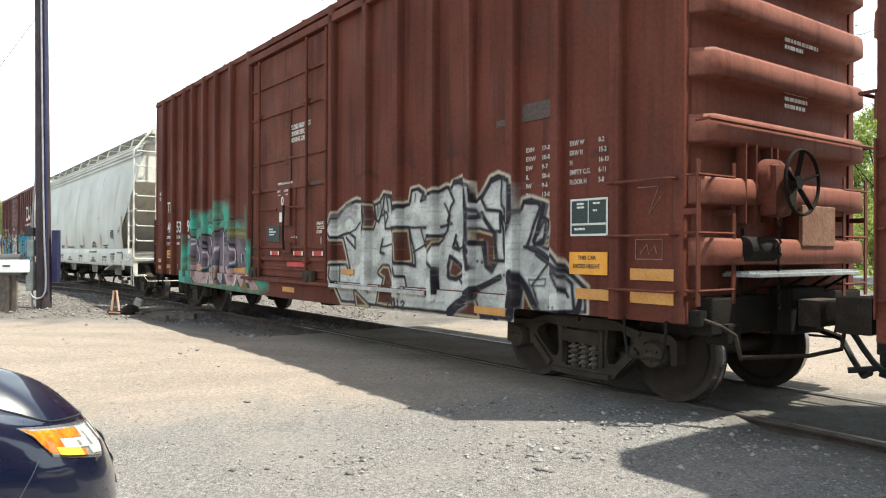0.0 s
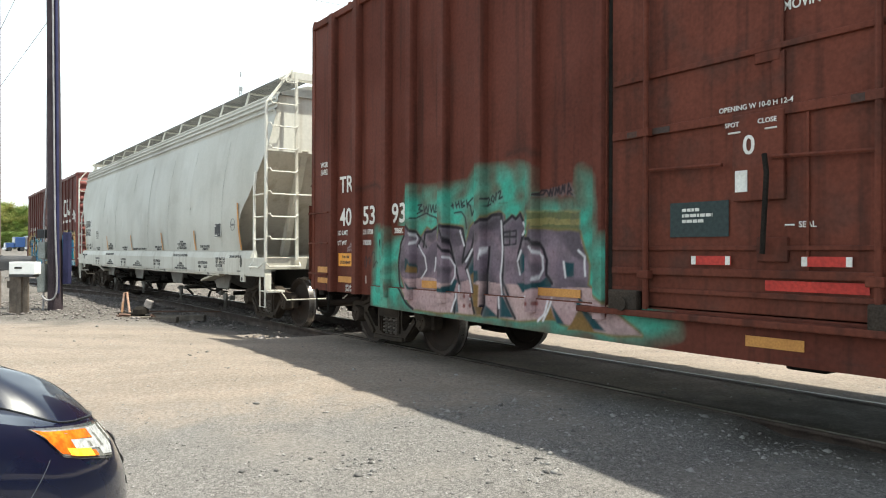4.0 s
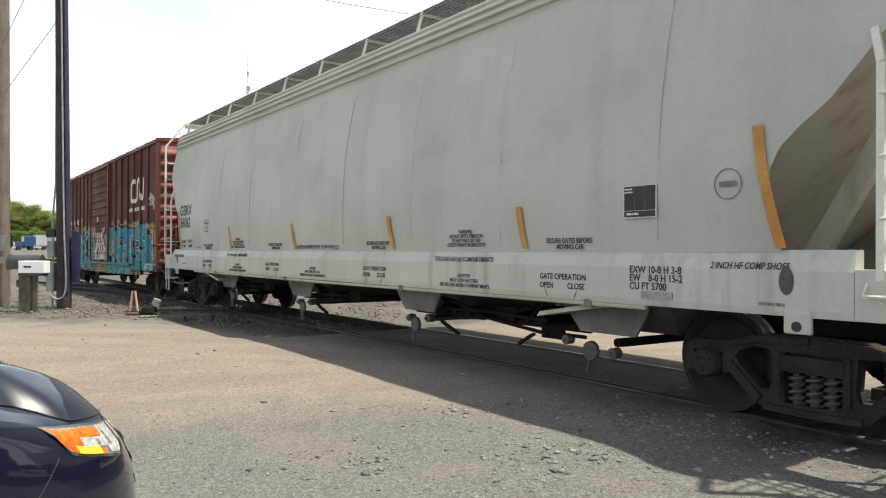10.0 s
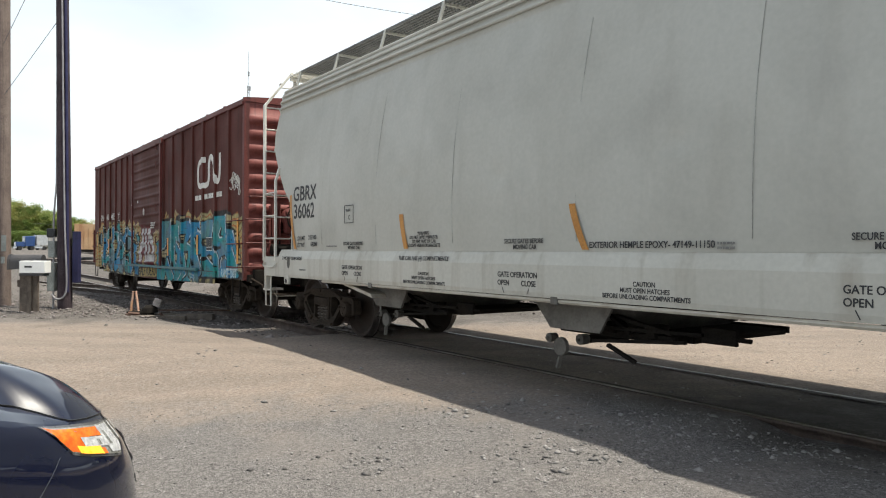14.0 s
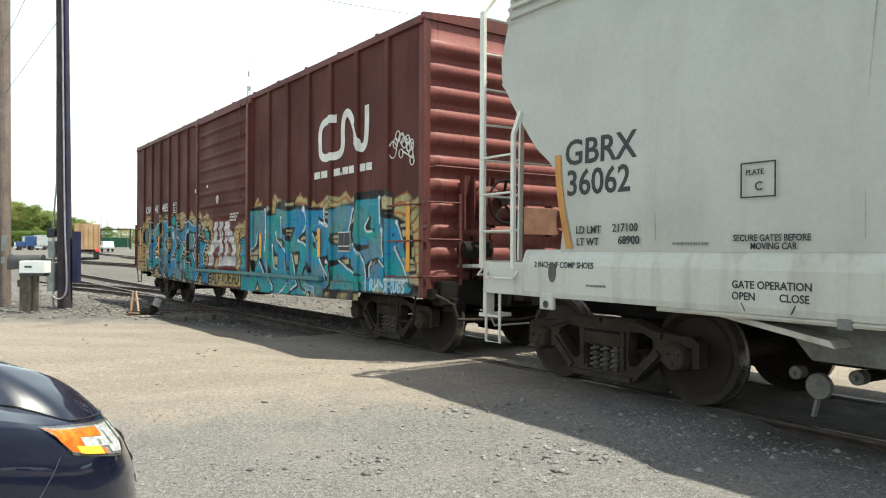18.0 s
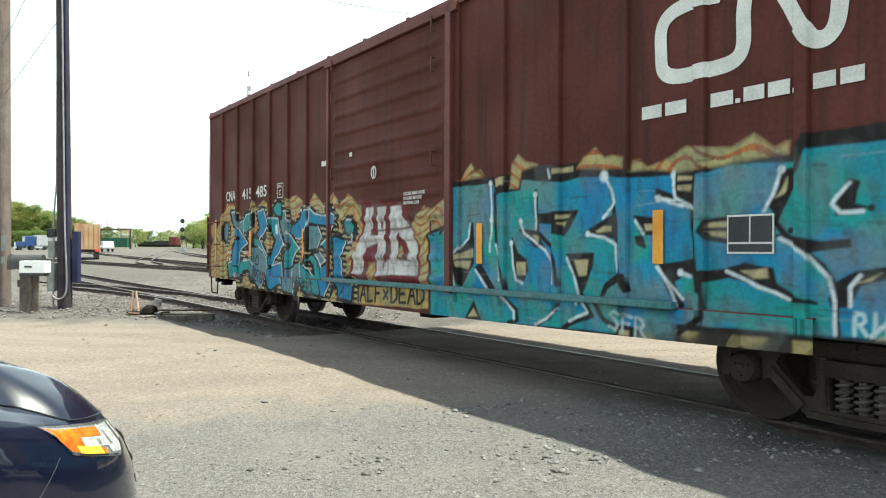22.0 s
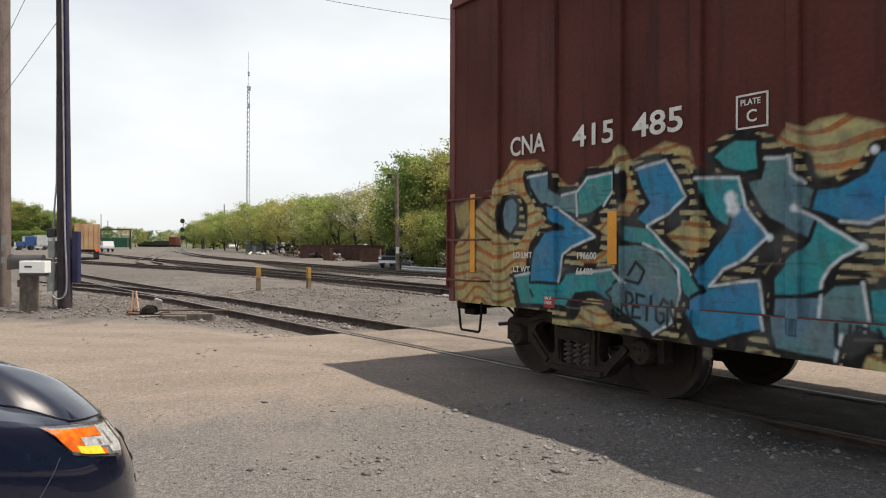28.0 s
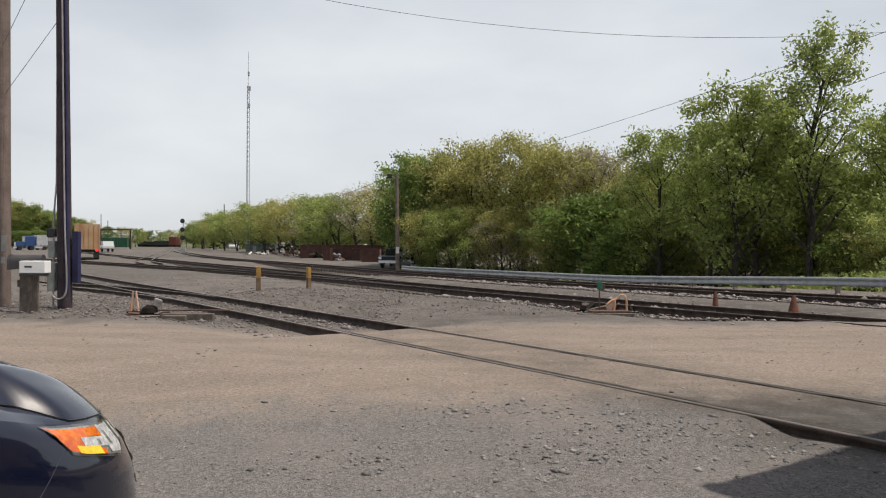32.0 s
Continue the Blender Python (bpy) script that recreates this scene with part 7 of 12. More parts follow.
tr_green((-5.76, 1.69), (-5.47, 1.68), (-5.47, 1.4), (-5.16, 1.66), (-4.95, 2.17), (-4.24, 2.13), (-3.67, 2.15), (-3.54, 2.29), (-2.83, 2.27), (-2.6, 2.22), (-2.59, 1.86), (-1.93, 1.83), (-1.91, 2.16), (-1.74, 2.06), (-1.7, 1.47), (-1.18, 1.58), (-1.15, 1.06), (-0.8, 0.77), (-1.13, 0.66), (-5.85, 0.67))
tr_patch(GREENS, (-5.74, 1.66), (-5.5, 1.70), (-5.41, 0.67), (-5.80, 0.67))
tr_patch(OLIVES, (-2.58, 1.83), (-1.93, 1.8), (-1.93, 1.6), (-2.57, 1.61))
tr_purple((-5.2, 1.21), (-5.15, 1.5), (-4.92, 1.76), (-4.67, 1.58), (-4.53, 1.7), (-4.42, 1.66), (-4.32, 1.71), (-4.17, 1.54), (-4.13, 1.73), (-3.79, 1.69), (-3.75, 1.46), (-3.65, 1.68), (-3.52, 1.78), (-3.46, 1.7), (-3.31, 1.81), (-3.13, 1.84), (-3.04, 1.79), (-3.02, 1.71), (-2.92, 1.79), (-2.85, 1.75), (-2.79, 1.81), (-2.69, 1.7), (-2.69, 1.59), (-2.58, 1.55), (-2.53, 1.69), (-2.57, 1.64), (-1.93, 1.6), (-1.88, 1.44), (-1.8, 1.28), (-1.83, 1.1), (-1.51, 0.9), (-1.15, 0.69), (-1.53, 0.67), (-2.12, 0.72), (-2.3, 0.79), (-2.41, 0.73), (-2.75, 0.7), (-3.08, 0.71), (-3.52, 0.7), (-3.81, 0.7), (-4.38, 0.68), (-4.78, 0.68), (-5.03, 0.89))
tr_fill(INKY, (-4.94, 1.34), (-4.83, 1.31), (-4.74, 1.22), (-4.74, 1.14), (-4.91, 1.15))
tr_fill(OCHRE, (-4.83, 1.26), (-4.75, 1.2), (-4.76, 1.14), (-4.89, 1.15))
tr_fill(INKY, (-4.26, 0.99), (-4.11, 0.98), (-3.93, 1.09), (-3.89, 1.07), (-3.96, 0.92), (-4.22, 0.93))
tr_fill(INKY, (-4.94, 1.05), (-4.74, 0.93), (-4.84, 0.93))
tr_fill(OCHRE, (-3.69, 1.24), (-3.55, 1.25), (-3.54, 1.06), (-3.36, 1.04), (-3.38, 0.71), (-3.52, 0.69), (-3.62, 0.97))
tr_fill(INKY, (-3.7, 1.27), (-3.62, 1.38), (-3.55, 1.38), (-3.55, 1.19), (-3.65, 1.13))
tr_fill(INKY, (-3.55, 1.19), (-3.38, 1.2), (-3.37, 1.09), (-3.54, 1.02))
tr_fill(INKY, (-2.77, 1.41), (-2.7, 1.36), (-2.69, 1.22), (-2.77, 1.17), (-2.81, 1.29))
tr_fill(INKY, (-2.84, 1.08), (-2.57, 1.08), (-2.46, 1.11), (-2.39, 1.16), (-2.32, 1.1), (-2.32, 1.06), (-2.5, 1.04), (-2.75, 0.98))
tr_fill(INKY, (-2.13, 1.31), (-2, 1.3), (-2, 1.18), (-2.1, 1.17))
tr_fill(OCHRE, (-2.3, 0.91), (-2.21, 0.74), (-2.41, 0.72))
tr_fill(INKY, (-3.93, 0.7), (-3.85, 0.98), (-3.81, 0.71))
tr_fill(INKY, (-3.33, 0.83), (-3.08, 0.71), (-3.37, 0.69))
tr_fill(INKY, (-3.07, 1), (-2.83, 0.72), (-3.06, 0.71))
tr_fill(INKY, (-2.29, 0.92), (-2.08, 0.71), (-2.19, 0.71))
tr_fill(INKY, (-1.98, 1.01), (-1.56, 0.69), (-1.83, 0.7))
tr_fill(OCHRE, (-2.05, 0.66), (-1.88, 0.88), (-1.69, 0.67))
tr_fill(INKY, (-2.15, 1.31), (-2.02, 1.28), (-2.03, 1.17), (-2.12, 1.18))
tr_ink(0.035, (-5.15, 1.49), (-5.2, 1.21), (-5.17, 0.97), (-4.96, 0.76), (-4.78, 0.68))
tr_ink(0.035, (-5.15, 1.49), (-4.99, 1.73), (-4.89, 1.74), (-4.54, 1.47))
tr_ink(0.035, (-4.67, 1.58), (-4.74, 1.47))
tr_ink(0.035, (-4.61, 1.47), (-4.57, 1.65), (-4.42, 1.66), (-4.32, 1.7), (-4.22, 1.52), (-4, 1.38), (-3.91, 1.18), (-3.85, 1.03), (-3.89, 0.7))
tr_ink(0.035, (-4.15, 1.71), (-4.02, 1.46), (-3.91, 1.18))
tr_ink(0.035, (-4.13, 1.72), (-3.79, 1.67), (-3.74, 1.49), (-3.79, 1.29), (-3.62, 1.43), (-3.52, 1.77), (-3.48, 1.72), (-3.52, 1.46))
tr_ink(0.035, (-3.43, 1.73), (-3.25, 1.81), (-3.09, 1.81), (-3.06, 1.61), (-3.07, 1.1), (-2.96, 0.91), (-2.81, 0.72))
tr_ink(0.035, (-3.06, 1.71), (-2.91, 1.79), (-2.86, 1.75), (-2.79, 1.8), (-2.69, 1.65), (-2.75, 1.55), (-2.55, 1.54), (-2.43, 1.43), (-2.38, 1.32), (-2.39, 1.18), (-2.31, 1.1))
tr_ink(0.035, (-3.07, 1.1), (-3.09, 0.71))
tr_ink(0.035, (-3.29, 1.46), (-3.32, 1.2), (-3.33, 0.83), (-3.38, 0.72))
tr_ink(0.035, (-3.55, 1.43), (-3.72, 1.21), (-3.62, 1.02), (-3.51, 0.72))
tr_ink(0.035, (-2.75, 1.55), (-2.81, 1.39), (-2.8, 1.22))
tr_shine(0.024, (-4.8, 1.64), (-4.74, 1.58), (-4.8, 1.5))
tr_shine(0.024, (-4.72, 1.48), (-4.57, 1.34), (-4.54, 1.19), (-4.65, 1.08))
tr_shine(0.024, (-4.3, 1.61), (-4.24, 1.55))
tr_shine(0.024, (-4.34, 1.33), (-4.36, 1.17))
tr_shine(0.024, (-4.07, 1.35), (-3.94, 1.24), (-3.94, 1.12), (-4.02, 1.03))
tr_shine(0.024, (-3.86, 1.01), (-3.86, 0.87), (-3.96, 0.71))
tr_shine(0.024, (-3.84, 1.65), (-3.76, 1.48))
tr_shine(0.024, (-3.6, 1.43), (-3.72, 1.3))
tr_shine(0.024, (-3.7, 1.2), (-3.63, 1.02), (-3.59, 0.87))
tr_shine(0.024, (-3.54, 1.73), (-3.51, 1.68))
tr_shine(0.024, (-3.09, 1.74), (-3.07, 1.46), (-3.1, 1.16), (-3.07, 0.81))
tr_shine(0.024, (-3.33, 1.46), (-3.37, 1.33))
tr_shine(0.024, (-2.74, 1.71), (-2.7, 1.65), (-2.74, 1.59))
tr_shine(0.024, (-2.77, 1.42), (-2.82, 1.31), (-2.79, 1.17))
tr_shine(0.024, (-2.54, 1.46), (-2.44, 1.36), (-2.43, 1.23), (-2.5, 1.13))
tr_shine(0.024, (-2.31, 0.95), (-2.37, 0.78), (-2.46, 0.71))
tr_shine(0.024, (-2.15, 1.31), (-2.12, 1.17))
tr_shine(0.024, (-2.72, 0.94), (-2.6, 0.96))
tr_shine(0.024, (-1.95, 1.42), (-1.86, 1.36), (-1.86, 1.19))
tr_shine(0.024, (-2.27, 0.92), (-2.38, 0.72))
tr_ink(0.02, (-4.74, 1.99), (-4.65, 2), (-4.72, 1.94), (-4.63, 1.92), (-4.76, 1.89))
tr_ink(0.02, (-4.61, 1.98), (-4.59, 1.9), (-4.55, 1.97), (-4.51, 1.89), (-4.49, 1.99))
tr_ink(0.02, (-4.46, 1.98), (-4.44, 1.89), (-4.4, 1.98), (-4.38, 1.89))
tr_ink(0.02, (-4.34, 1.98), (-4.36, 1.89), (-4.27, 1.91), (-4.32, 1.94), (-4.26, 1.99))
tr_ink(0.02, (-4.8, 1.83), (-4.55, 1.88), (-4.34, 1.82), (-4.26, 1.75))
tr_ink(0.02, (-4.02, 1.95), (-3.97, 1.96))
tr_ink(0.02, (-4, 1.98), (-3.98, 1.92))
tr_ink(0.02, (-3.93, 1.99), (-3.91, 1.92))
tr_ink(0.02, (-3.92, 1.95), (-3.87, 1.97))
tr_ink(0.02, (-3.87, 2), (-3.85, 1.92))
tr_ink(0.02, (-3.82, 2), (-3.81, 1.92), (-3.75, 1.94), (-3.82, 1.96), (-3.76, 1.99))
tr_ink(0.02, (-3.72, 2), (-3.7, 1.92))
tr_ink(0.02, (-3.6, 2.02), (-3.7, 1.96), (-3.65, 1.93), (-3.62, 1.82), (-3.58, 1.88))
tr_ink(0.02, (-3.96, 1.86), (-3.82, 1.87), (-3.75, 1.8), (-3.72, 1.68))
tr_ink(0.02, (-3.35, 1.99), (-3.32, 2.01), (-3.3, 1.99), (-3.33, 1.91), (-3.28, 1.93))
tr_ink(0.02, (-3.25, 2.02), (-3.27, 1.97), (-3.23, 1.95), (-3.21, 2), (-3.24, 2.03))
tr_ink(0.02, (-3.18, 2.05), (-3.19, 1.97))
tr_ink(0.02, (-3.15, 2.05), (-3.12, 2.07), (-3.11, 2.05), (-3.14, 1.98), (-3.08, 2))
tr_ink(0.02, (-3.06, 1.62), (-2.85, 1.63), (-2.85, 1.49), (-3.05, 1.48), (-3.06, 1.62))
tr_ink(0.02, (-2.95, 1.63), (-2.95, 1.49))
tr_ink(0.02, (-3.05, 1.57), (-2.85, 1.57))
tr_ink(0.02, (-2.5, 1.98), (-2.46, 2.02), (-2.39, 2.02), (-2.43, 1.98), (-2.5, 1.98))
tr_ink(0.02, (-2.38, 2.02), (-2.35, 1.96), (-2.33, 2.03), (-2.31, 1.96), (-2.29, 2.04))
tr_ink(0.02, (-2.27, 1.97), (-2.25, 2.04), (-2.23, 1.99), (-2.21, 2.05), (-2.2, 1.98))
tr_ink(0.02, (-2.18, 1.98), (-2.16, 2.06), (-2.14, 1.99), (-2.13, 2.06))
tr_ink(0.02, (-2.1, 1.97), (-2.08, 2.07), (-2.04, 2.01), (-2.09, 2), (-2.03, 1.96))
tr_ink(0.035, (-5.69, 1.56), (-5.67, 1.47))
tr_ink(0.035, (-5.58, 1.57), (-5.57, 1.48))
tr_ink(0.035, (-5.68, 1.52), (-5.57, 1.53))
tr_ink(0.035, (-5.66, 1.36), (-5.60, 1.38), (-5.53, 1.34), (-5.58, 1.28), (-5.65, 1.3), (-5.66, 1.36))
tr_ink(0.035, (-5.66, 1.14), (-5.64, 1.03))
tr_ink(0.035, (-5.55, 1.15), (-5.64, 1.08), (-5.52, 1.04))
tr_rivet(0.03, (-3.7, 0.9))
tr_rivet(0.03, (-3.59, 0.91))
tr_rivet(0.03, (-3.7, 0.79))
tr_rivet(0.03, (-3.59, 0.8))
tr_rivet(0.03, (-2.59, 0.88))
tr_rivet(0.03, (-2.48, 0.89))
for o in (((1.53, 1.84), (1.72, 1.98), (1.98, 2.04), (2.2, 2.0)), ((1.56, 1.78), (1.76, 1.91), (2.0, 1.96), (2.18, 1.90)), ((1.62, 1.74), (1.82, 1.84), (2.02, 1.87), (2.14, 1.80))):
    tr_paint.stroke(list(o), 0.035, (0.20, 0.195, 0.19), 0.02, 0.7)
tr_ink(0.03, (-5.65, 1.32), (-5.54, 1.33))
scrawl(tr_paint, "2012", 3.07, 0.655, 0.11, 0.115, 0.028, (0.018, 0.015, 0.02), 0.0)
scrawl(tr_paint, ".NOK.", 4.93, 0.60, 0.10, 0.11, 0.030, (0.018, 0.015, 0.02), 0.02)
# chalk and marker tags by the notice plate
tr_paint.stroke([(-6.643, 1.407), (-6.63, 1.46), (-6.52, 1.478), (-6.416, 1.491), (-6.39, 1.407)], 0.012, (0.36, 0.33, 0.34), 0.007, 0.75)
tr_paint.stroke([(-6.617, 1.412), (-6.604, 1.447), (-6.572, 1.412), (-6.559, 1.451), (-6.52, 1.416), (-6.507, 1.46), (-6.474, 1.42), (-6.442, 1.465), (-6.429, 1.412)], 0.01, (0.36, 0.33, 0.34), 0.007, 0.7)
tr_paint.stroke([(-6.559, 1.491), (-6.533, 1.522), (-6.52, 1.495), (-6.494, 1.54), (-6.468, 1.504), (-6.371, 1.495)], 0.01, (0.36, 0.33, 0.34), 0.007, 0.7)
tr_paint.stroke([(-6.095, 1.164), (-6.114, 1.252), (-6.085, 1.336), (-6.056, 1.319), (-6.071, 1.186), (-6.038, 1.283), (-5.981, 1.328), (-5.961, 1.23), (-5.933, 1.31)], 0.02, (0.03, 0.025, 0.03), 0.007, 0.75)
tr_paint.stroke([(-5.914, 1.354), (-5.876, 1.398), (-5.823, 1.381), (-5.838, 1.297), (-5.866, 1.186), (-5.818, 1.248), (-5.771, 1.275), (-5.743, 1.248)], 0.02, (0.03, 0.025, 0.03), 0.007, 0.75)
tr_paint.stroke([(-7.364, 1.328), (-7.332, 1.363), (-7.299, 1.319), (-7.273, 1.367), (-7.234, 1.314), (-7.195, 1.358)], 0.012, (0.36, 0.33, 0.34), 0.007, 0.7)
tr_paint.stroke([(-6.075, 1.054), (-6.075, 0.97)], 0.035, (0.42, 0.36, 0.33), 0.007, 0.9)
tr_paint.lay(0.28 * step01(waves(tr_paint.U, tr_paint.Z * 0.4, 0.12, 131), 0.1, 0.8) * (tr_paint.C[..., 3] > 0.5), (0.07, 0.065, 0.06))
scratches(tr_paint, 170, 17, (0.16, 0.15, 0.14), 1.5, 6.2, 0.7, 2.15, 0.7)
# grease and soot on the bare side
for u, z, w in ((5.7, 2.75, 0.5), (4.3, 2.5, 0.35), (2.2, 2.42, 0.4), (3.2, 2.5, 0.3), (6.6, 2.3, 0.3), (-6.2, 2.3, 0.4), (-3.0, 2.45, 0.35)):
    tr_paint.stroke([(u, z), (u + w, z + 0.04), (u + w * 1.4, z - 0.05)], 0.05, (0.02, 0.016, 0.014), 0.04, 0.6)
scratches(tr_paint, 120, 7, (0.06, 0.045, 0.04), -5.8, 6.3, 0.65, 2.0, 0.45)

tr_car = boxcar("boxcar", "rust-red plug-door boxcar with spray-painted lettering", TR_SPEC, tr_paint)
plug_door(tr_car, -1.50, 1.44, 0.95, 4.72, RED_PLAIN, 1.46)
cn_car = boxcar("boxcar", "dark maroon boxcar covered in turquoise spray paint", CN_SPEC, cn_paint)
sliding_door(cn_car, -1.70, 1.46, 0.99, 4.22, MAROON, MAROON_PLAIN, 1.46, cn_paint)
lead_spec = dict(TR_SPEC, mat=RED_PLAIN, paint=[], eave=4.45, ribs=TR_SPEC["ribs"][:7], brake=None)
lead_car = boxcar("boxcar", "plain rust-red boxcar at the head of the cut", lead_spec, None)


# ---- stencils, reflectors and placards on the boxcars ----
def plate(car, name, u0, u1, z0, z1, mat, y=1.466, label=""):
    return part(name, B(u0, u1, -y - 0.004, -y, z0, z1), mat, car, label)


for u0, u1, z0, z1 in ((-7.60, -7.13, 1.08, 1.17), (-7.60, -7.13, 0.92, 1.0), (-6.89, -6.39, 0.95, 1.04), (7.03, 7.48, 1.15, 1.25), (7.03, 7.48, 0.95, 1.05), (6.39, 6.79, 0.95, 1.05), (-2.64, -1.90, 0.97, 1.05), (-4.62, -4.16, 0.96, 1.05), (1.80, 2.15, 1.05, 1.13)):
    plate(tr_car, "reflector_strip", u0, u1, z0, z1, REFLECT_OLD, 1.475, "dull orange-yellow reflector")
for u0, u1 in ((-0.17, 0.28), (4.9, 5.42)):
    plate(tr_car, "reflector_strip", u0, u1, 0.71, 0.79, REFLECT_OLD, 1.509, "dull orange-yellow reflector")
for u0, u1, z0, z1 in ((-6.89, -6.39, 1.19, 1.38), (6.30, 6.77, 1.18, 1.39)):
    plate(tr_car, "notice_plate", u0, u1, z0, z1, REFLECT, 1.47, "yellow notice plate with worn black print")
    lettering("THIS CAR", 0.055, BLACK, tr_car, side_at(u0 + 0.11, z1 - 0.055, 1.476), "notice_print", wide=0.95)
    lettering("EXCESS HEIGHT", 0.058, BLACK, tr_car, side_at(u0 + 0.05, z1 - 0.135, 1.476), "notice_print", wide=0.80)
lettering("TR", 0.34, WHITE, tr_car, side_at(-6.86, 2.385, 1.474), label="white stencilled mark")
for txt, u in (("40", -6.85), ("53", -6.15), ("93", -5.36)):
    lettering(txt, 0.36, WHITE, tr_car, side_at(u, 1.90, 1.474), label="white stencilled car number", wide=1.02)
lettering("WORK\nSAFELY", 0.115, WHITE, tr_car, side_at(-7.51, 2.69, 1.474), wide=0.84)
lettering("LD LMT", 0.095, WHITE, tr_car, side_at(-6.92, 1.68, 1.474))
lettering("LT WT", 0.095, WHITE, tr_car, side_at(-6.92, 1.53, 1.474))
lettering("211700", 0.095, WHITE, tr_car, side_at(-6.14, 1.68, 1.474))
lettering("74200", 0.095, WHITE, tr_car, side_at(-6.14, 1.53, 1.474))
plate(tr_car, "weight_box", -5.32, -4.98, 1.62, 1.74, RED_PLAIN, 1.467)
lettering("286K", 0.10, WHITE, tr_car, side_at(-5.29, 1.68, 1.473))
lettering("LIFT AND\nJACK HERE", 0.055, WHITE, tr_car, side_at(-6.66, 0.87, 1.474))
for k, (a, b) in enumerate((("EXH", "17-0"), ("EXW", "10-8"), ("EW", "9-7"), ("IL", "50-6"), ("IW", "9-6"), ("IH", "13-0"))):
    lettering(a, 0.064, WORN, tr_car, side_at(5.69, 2.42 - 0.092 * k, 1.474))
    lettering(b, 0.064, WORN, tr_car, side_at(5.92, 2.42 - 0.092 * k, 1.474))
for k, (a, b) in enumerate((("EXW W", "8-2"), ("EXW H", "15-2"), ("H", "16-10"), ("EMPTY C.G.", "6-11"), ("FLOOR H", "3-8"))):
    lettering(a, 0.066, WORN, tr_car, side_at(6.30, 2.42 - 0.092 * k, 1.474), wide=0.78)
    lettering(b, 0.066, WORN, tr_car, side_at(6.66, 2.42 - 0.092 * k, 1.474), wide=0.8)
plate(tr_car, "test_board", 6.31, 6.77, 1.54, 1.89, WHITE, 1.467, "white-framed black test stencil board")
for u0, u1, z0, z1 in ((6.33, 6.53, 1.66, 1.87), (6.545, 6.75, 1.66, 1.87), (6.33, 6.75, 1.56, 1.64)):
    plate(tr_car, "test_panel", u0, u1, z0, z1, surf("board_green_black", (0.02, 0.035, 0.03), (0.03, 0.045, 0.04), 4, 40, 0.6), 1.472)
bars(tr_car, side_at(6.40, 1.85, 1.478), [0.09, 0.09], 0.018, 0.015, WHITE, "test_print", 5)
bars(tr_car, side_at(6.60, 1.85, 1.478), [0.08, 0.0, 0.05], 0.018, 0.015, WHITE, "test_print", 6)
bars(tr_car, side_at(6.37, 1.615, 1.478), [0.13], 0.02, 0.01, WHITE, "test_print", 7)
part("sprayed_track", B(1.62, 4.05, -1.596, -1.588, 0.862, 0.914), surf("silver_spray", (0.42, 0.42, 0.40), (0.30, 0.29, 0.28), 2, 30, 0.5, grime=0.5), tr_car, "silver spray over the door track")
plate(tr_car, "paint_patch", 5.62, 6.05, 2.72, 2.90, surf("dark_patch", (0.06, 0.045, 0.04), (0.08, 0.05, 0.04), 3, 30, 0.7), 1.466, "dark overpainted patch")
plate(tr_car, "paint_patch", 5.22, 5.44, 2.72, 2.79, surf("dark_patch", (0.06, 0.045, 0.04)), 1.466, "dark overpainted patch")
lettering("CLOSE AND LOCK\nDOORS BEFORE\nMOVING CAR", 0.105, WHITE, tr_car, side_at(0.11, 3.28, 1.497), wide=0.82)
REDREF = surf("red_reflector", (0.42, 0.03, 0.02), (0.34, 0.025, 0.018), 4, 40, 0.45)
for u0, u1 in ((-0.64, -0.29), (0.265, 0.61), (0.95, 1.29)):
    plate(tr_car, "red_strip", u0, u1, 1.31, 1.38, REDREF, 1.515, "red and white reflective strip")
    for k in range(2):
        plate(tr_car, "white_strip", u0 + 0.305 * k, u0 + 0.04 + 0.305 * k, 1.312, 1.378, WHITE, 1.520)
plate(tr_car, "red_strip", -0.02, 0.71, 1.13, 1.205, REDREF, 1.498, "faded red painted patch")
plate(tr_car, "paint_patch", -0.86, -0.32, 1.53, 1.81, surf("black_board", (0.02, 0.035, 0.035), (0.03, 0.04, 0.04), 3, 30, 0.7), 1.498, "black repainted panel")
bars(tr_car, side_at(-0.74, 1.76, 1.505), [0.16, 0.28, 0.2], 0.025, 0.02, WHITE, "panel_print", 9)
lettering("OPENING W 10-0 H 12-4", 0.055, WHITE, tr_car, side_at(-0.41, 2.50, 1.497))
plate(tr_car, "paper_card", -0.24, -0.14, 1.86, 2.02, WHITE, 1.538, "torn white card")
lettering("0", 0.2, WHITE, tr_car, side_at(-0.18, 2.20, 1.538))
lettering("SEAL", 0.06, WHITE, tr_car, side_at(0.23, 1.605, 1.497))
lettering("UNLATCH\nTO CLOSE\nDOOR", 0.065, WHITE, tr_car, side_at(1.04, 1.74, 1.497), wide=0.9)
lettering("SPOT", 0.05, WHITE, tr_car, side_at(-0.33, 2.37, 1.538))
lettering("CLOSE", 0.05, WHITE, tr_car, side_at(-0.06, 2.37, 1.538))
for ua, za, ub, zb in ((1.19, 1.60, 1.19, 1.49), (0.20, 1.605, 0.13, 1.605), (-0.2, 2.31, -0.30, 2.31), (0.0, 2.31, 0.09, 2.31)):
    part("arrow_mark", tube(bmesh.new(), [(ua, -1.498 if ua > 0.1 else -1.539, za), (ub, -1.498 if ua > 0.1 else -1.539, zb)], 0.007, 4), WHITE, tr_car)
CHALK = surf("chalk", (0.26, 0.17, 0.15), (0.2, 0.13, 0.115), 8, 60, 0.9)
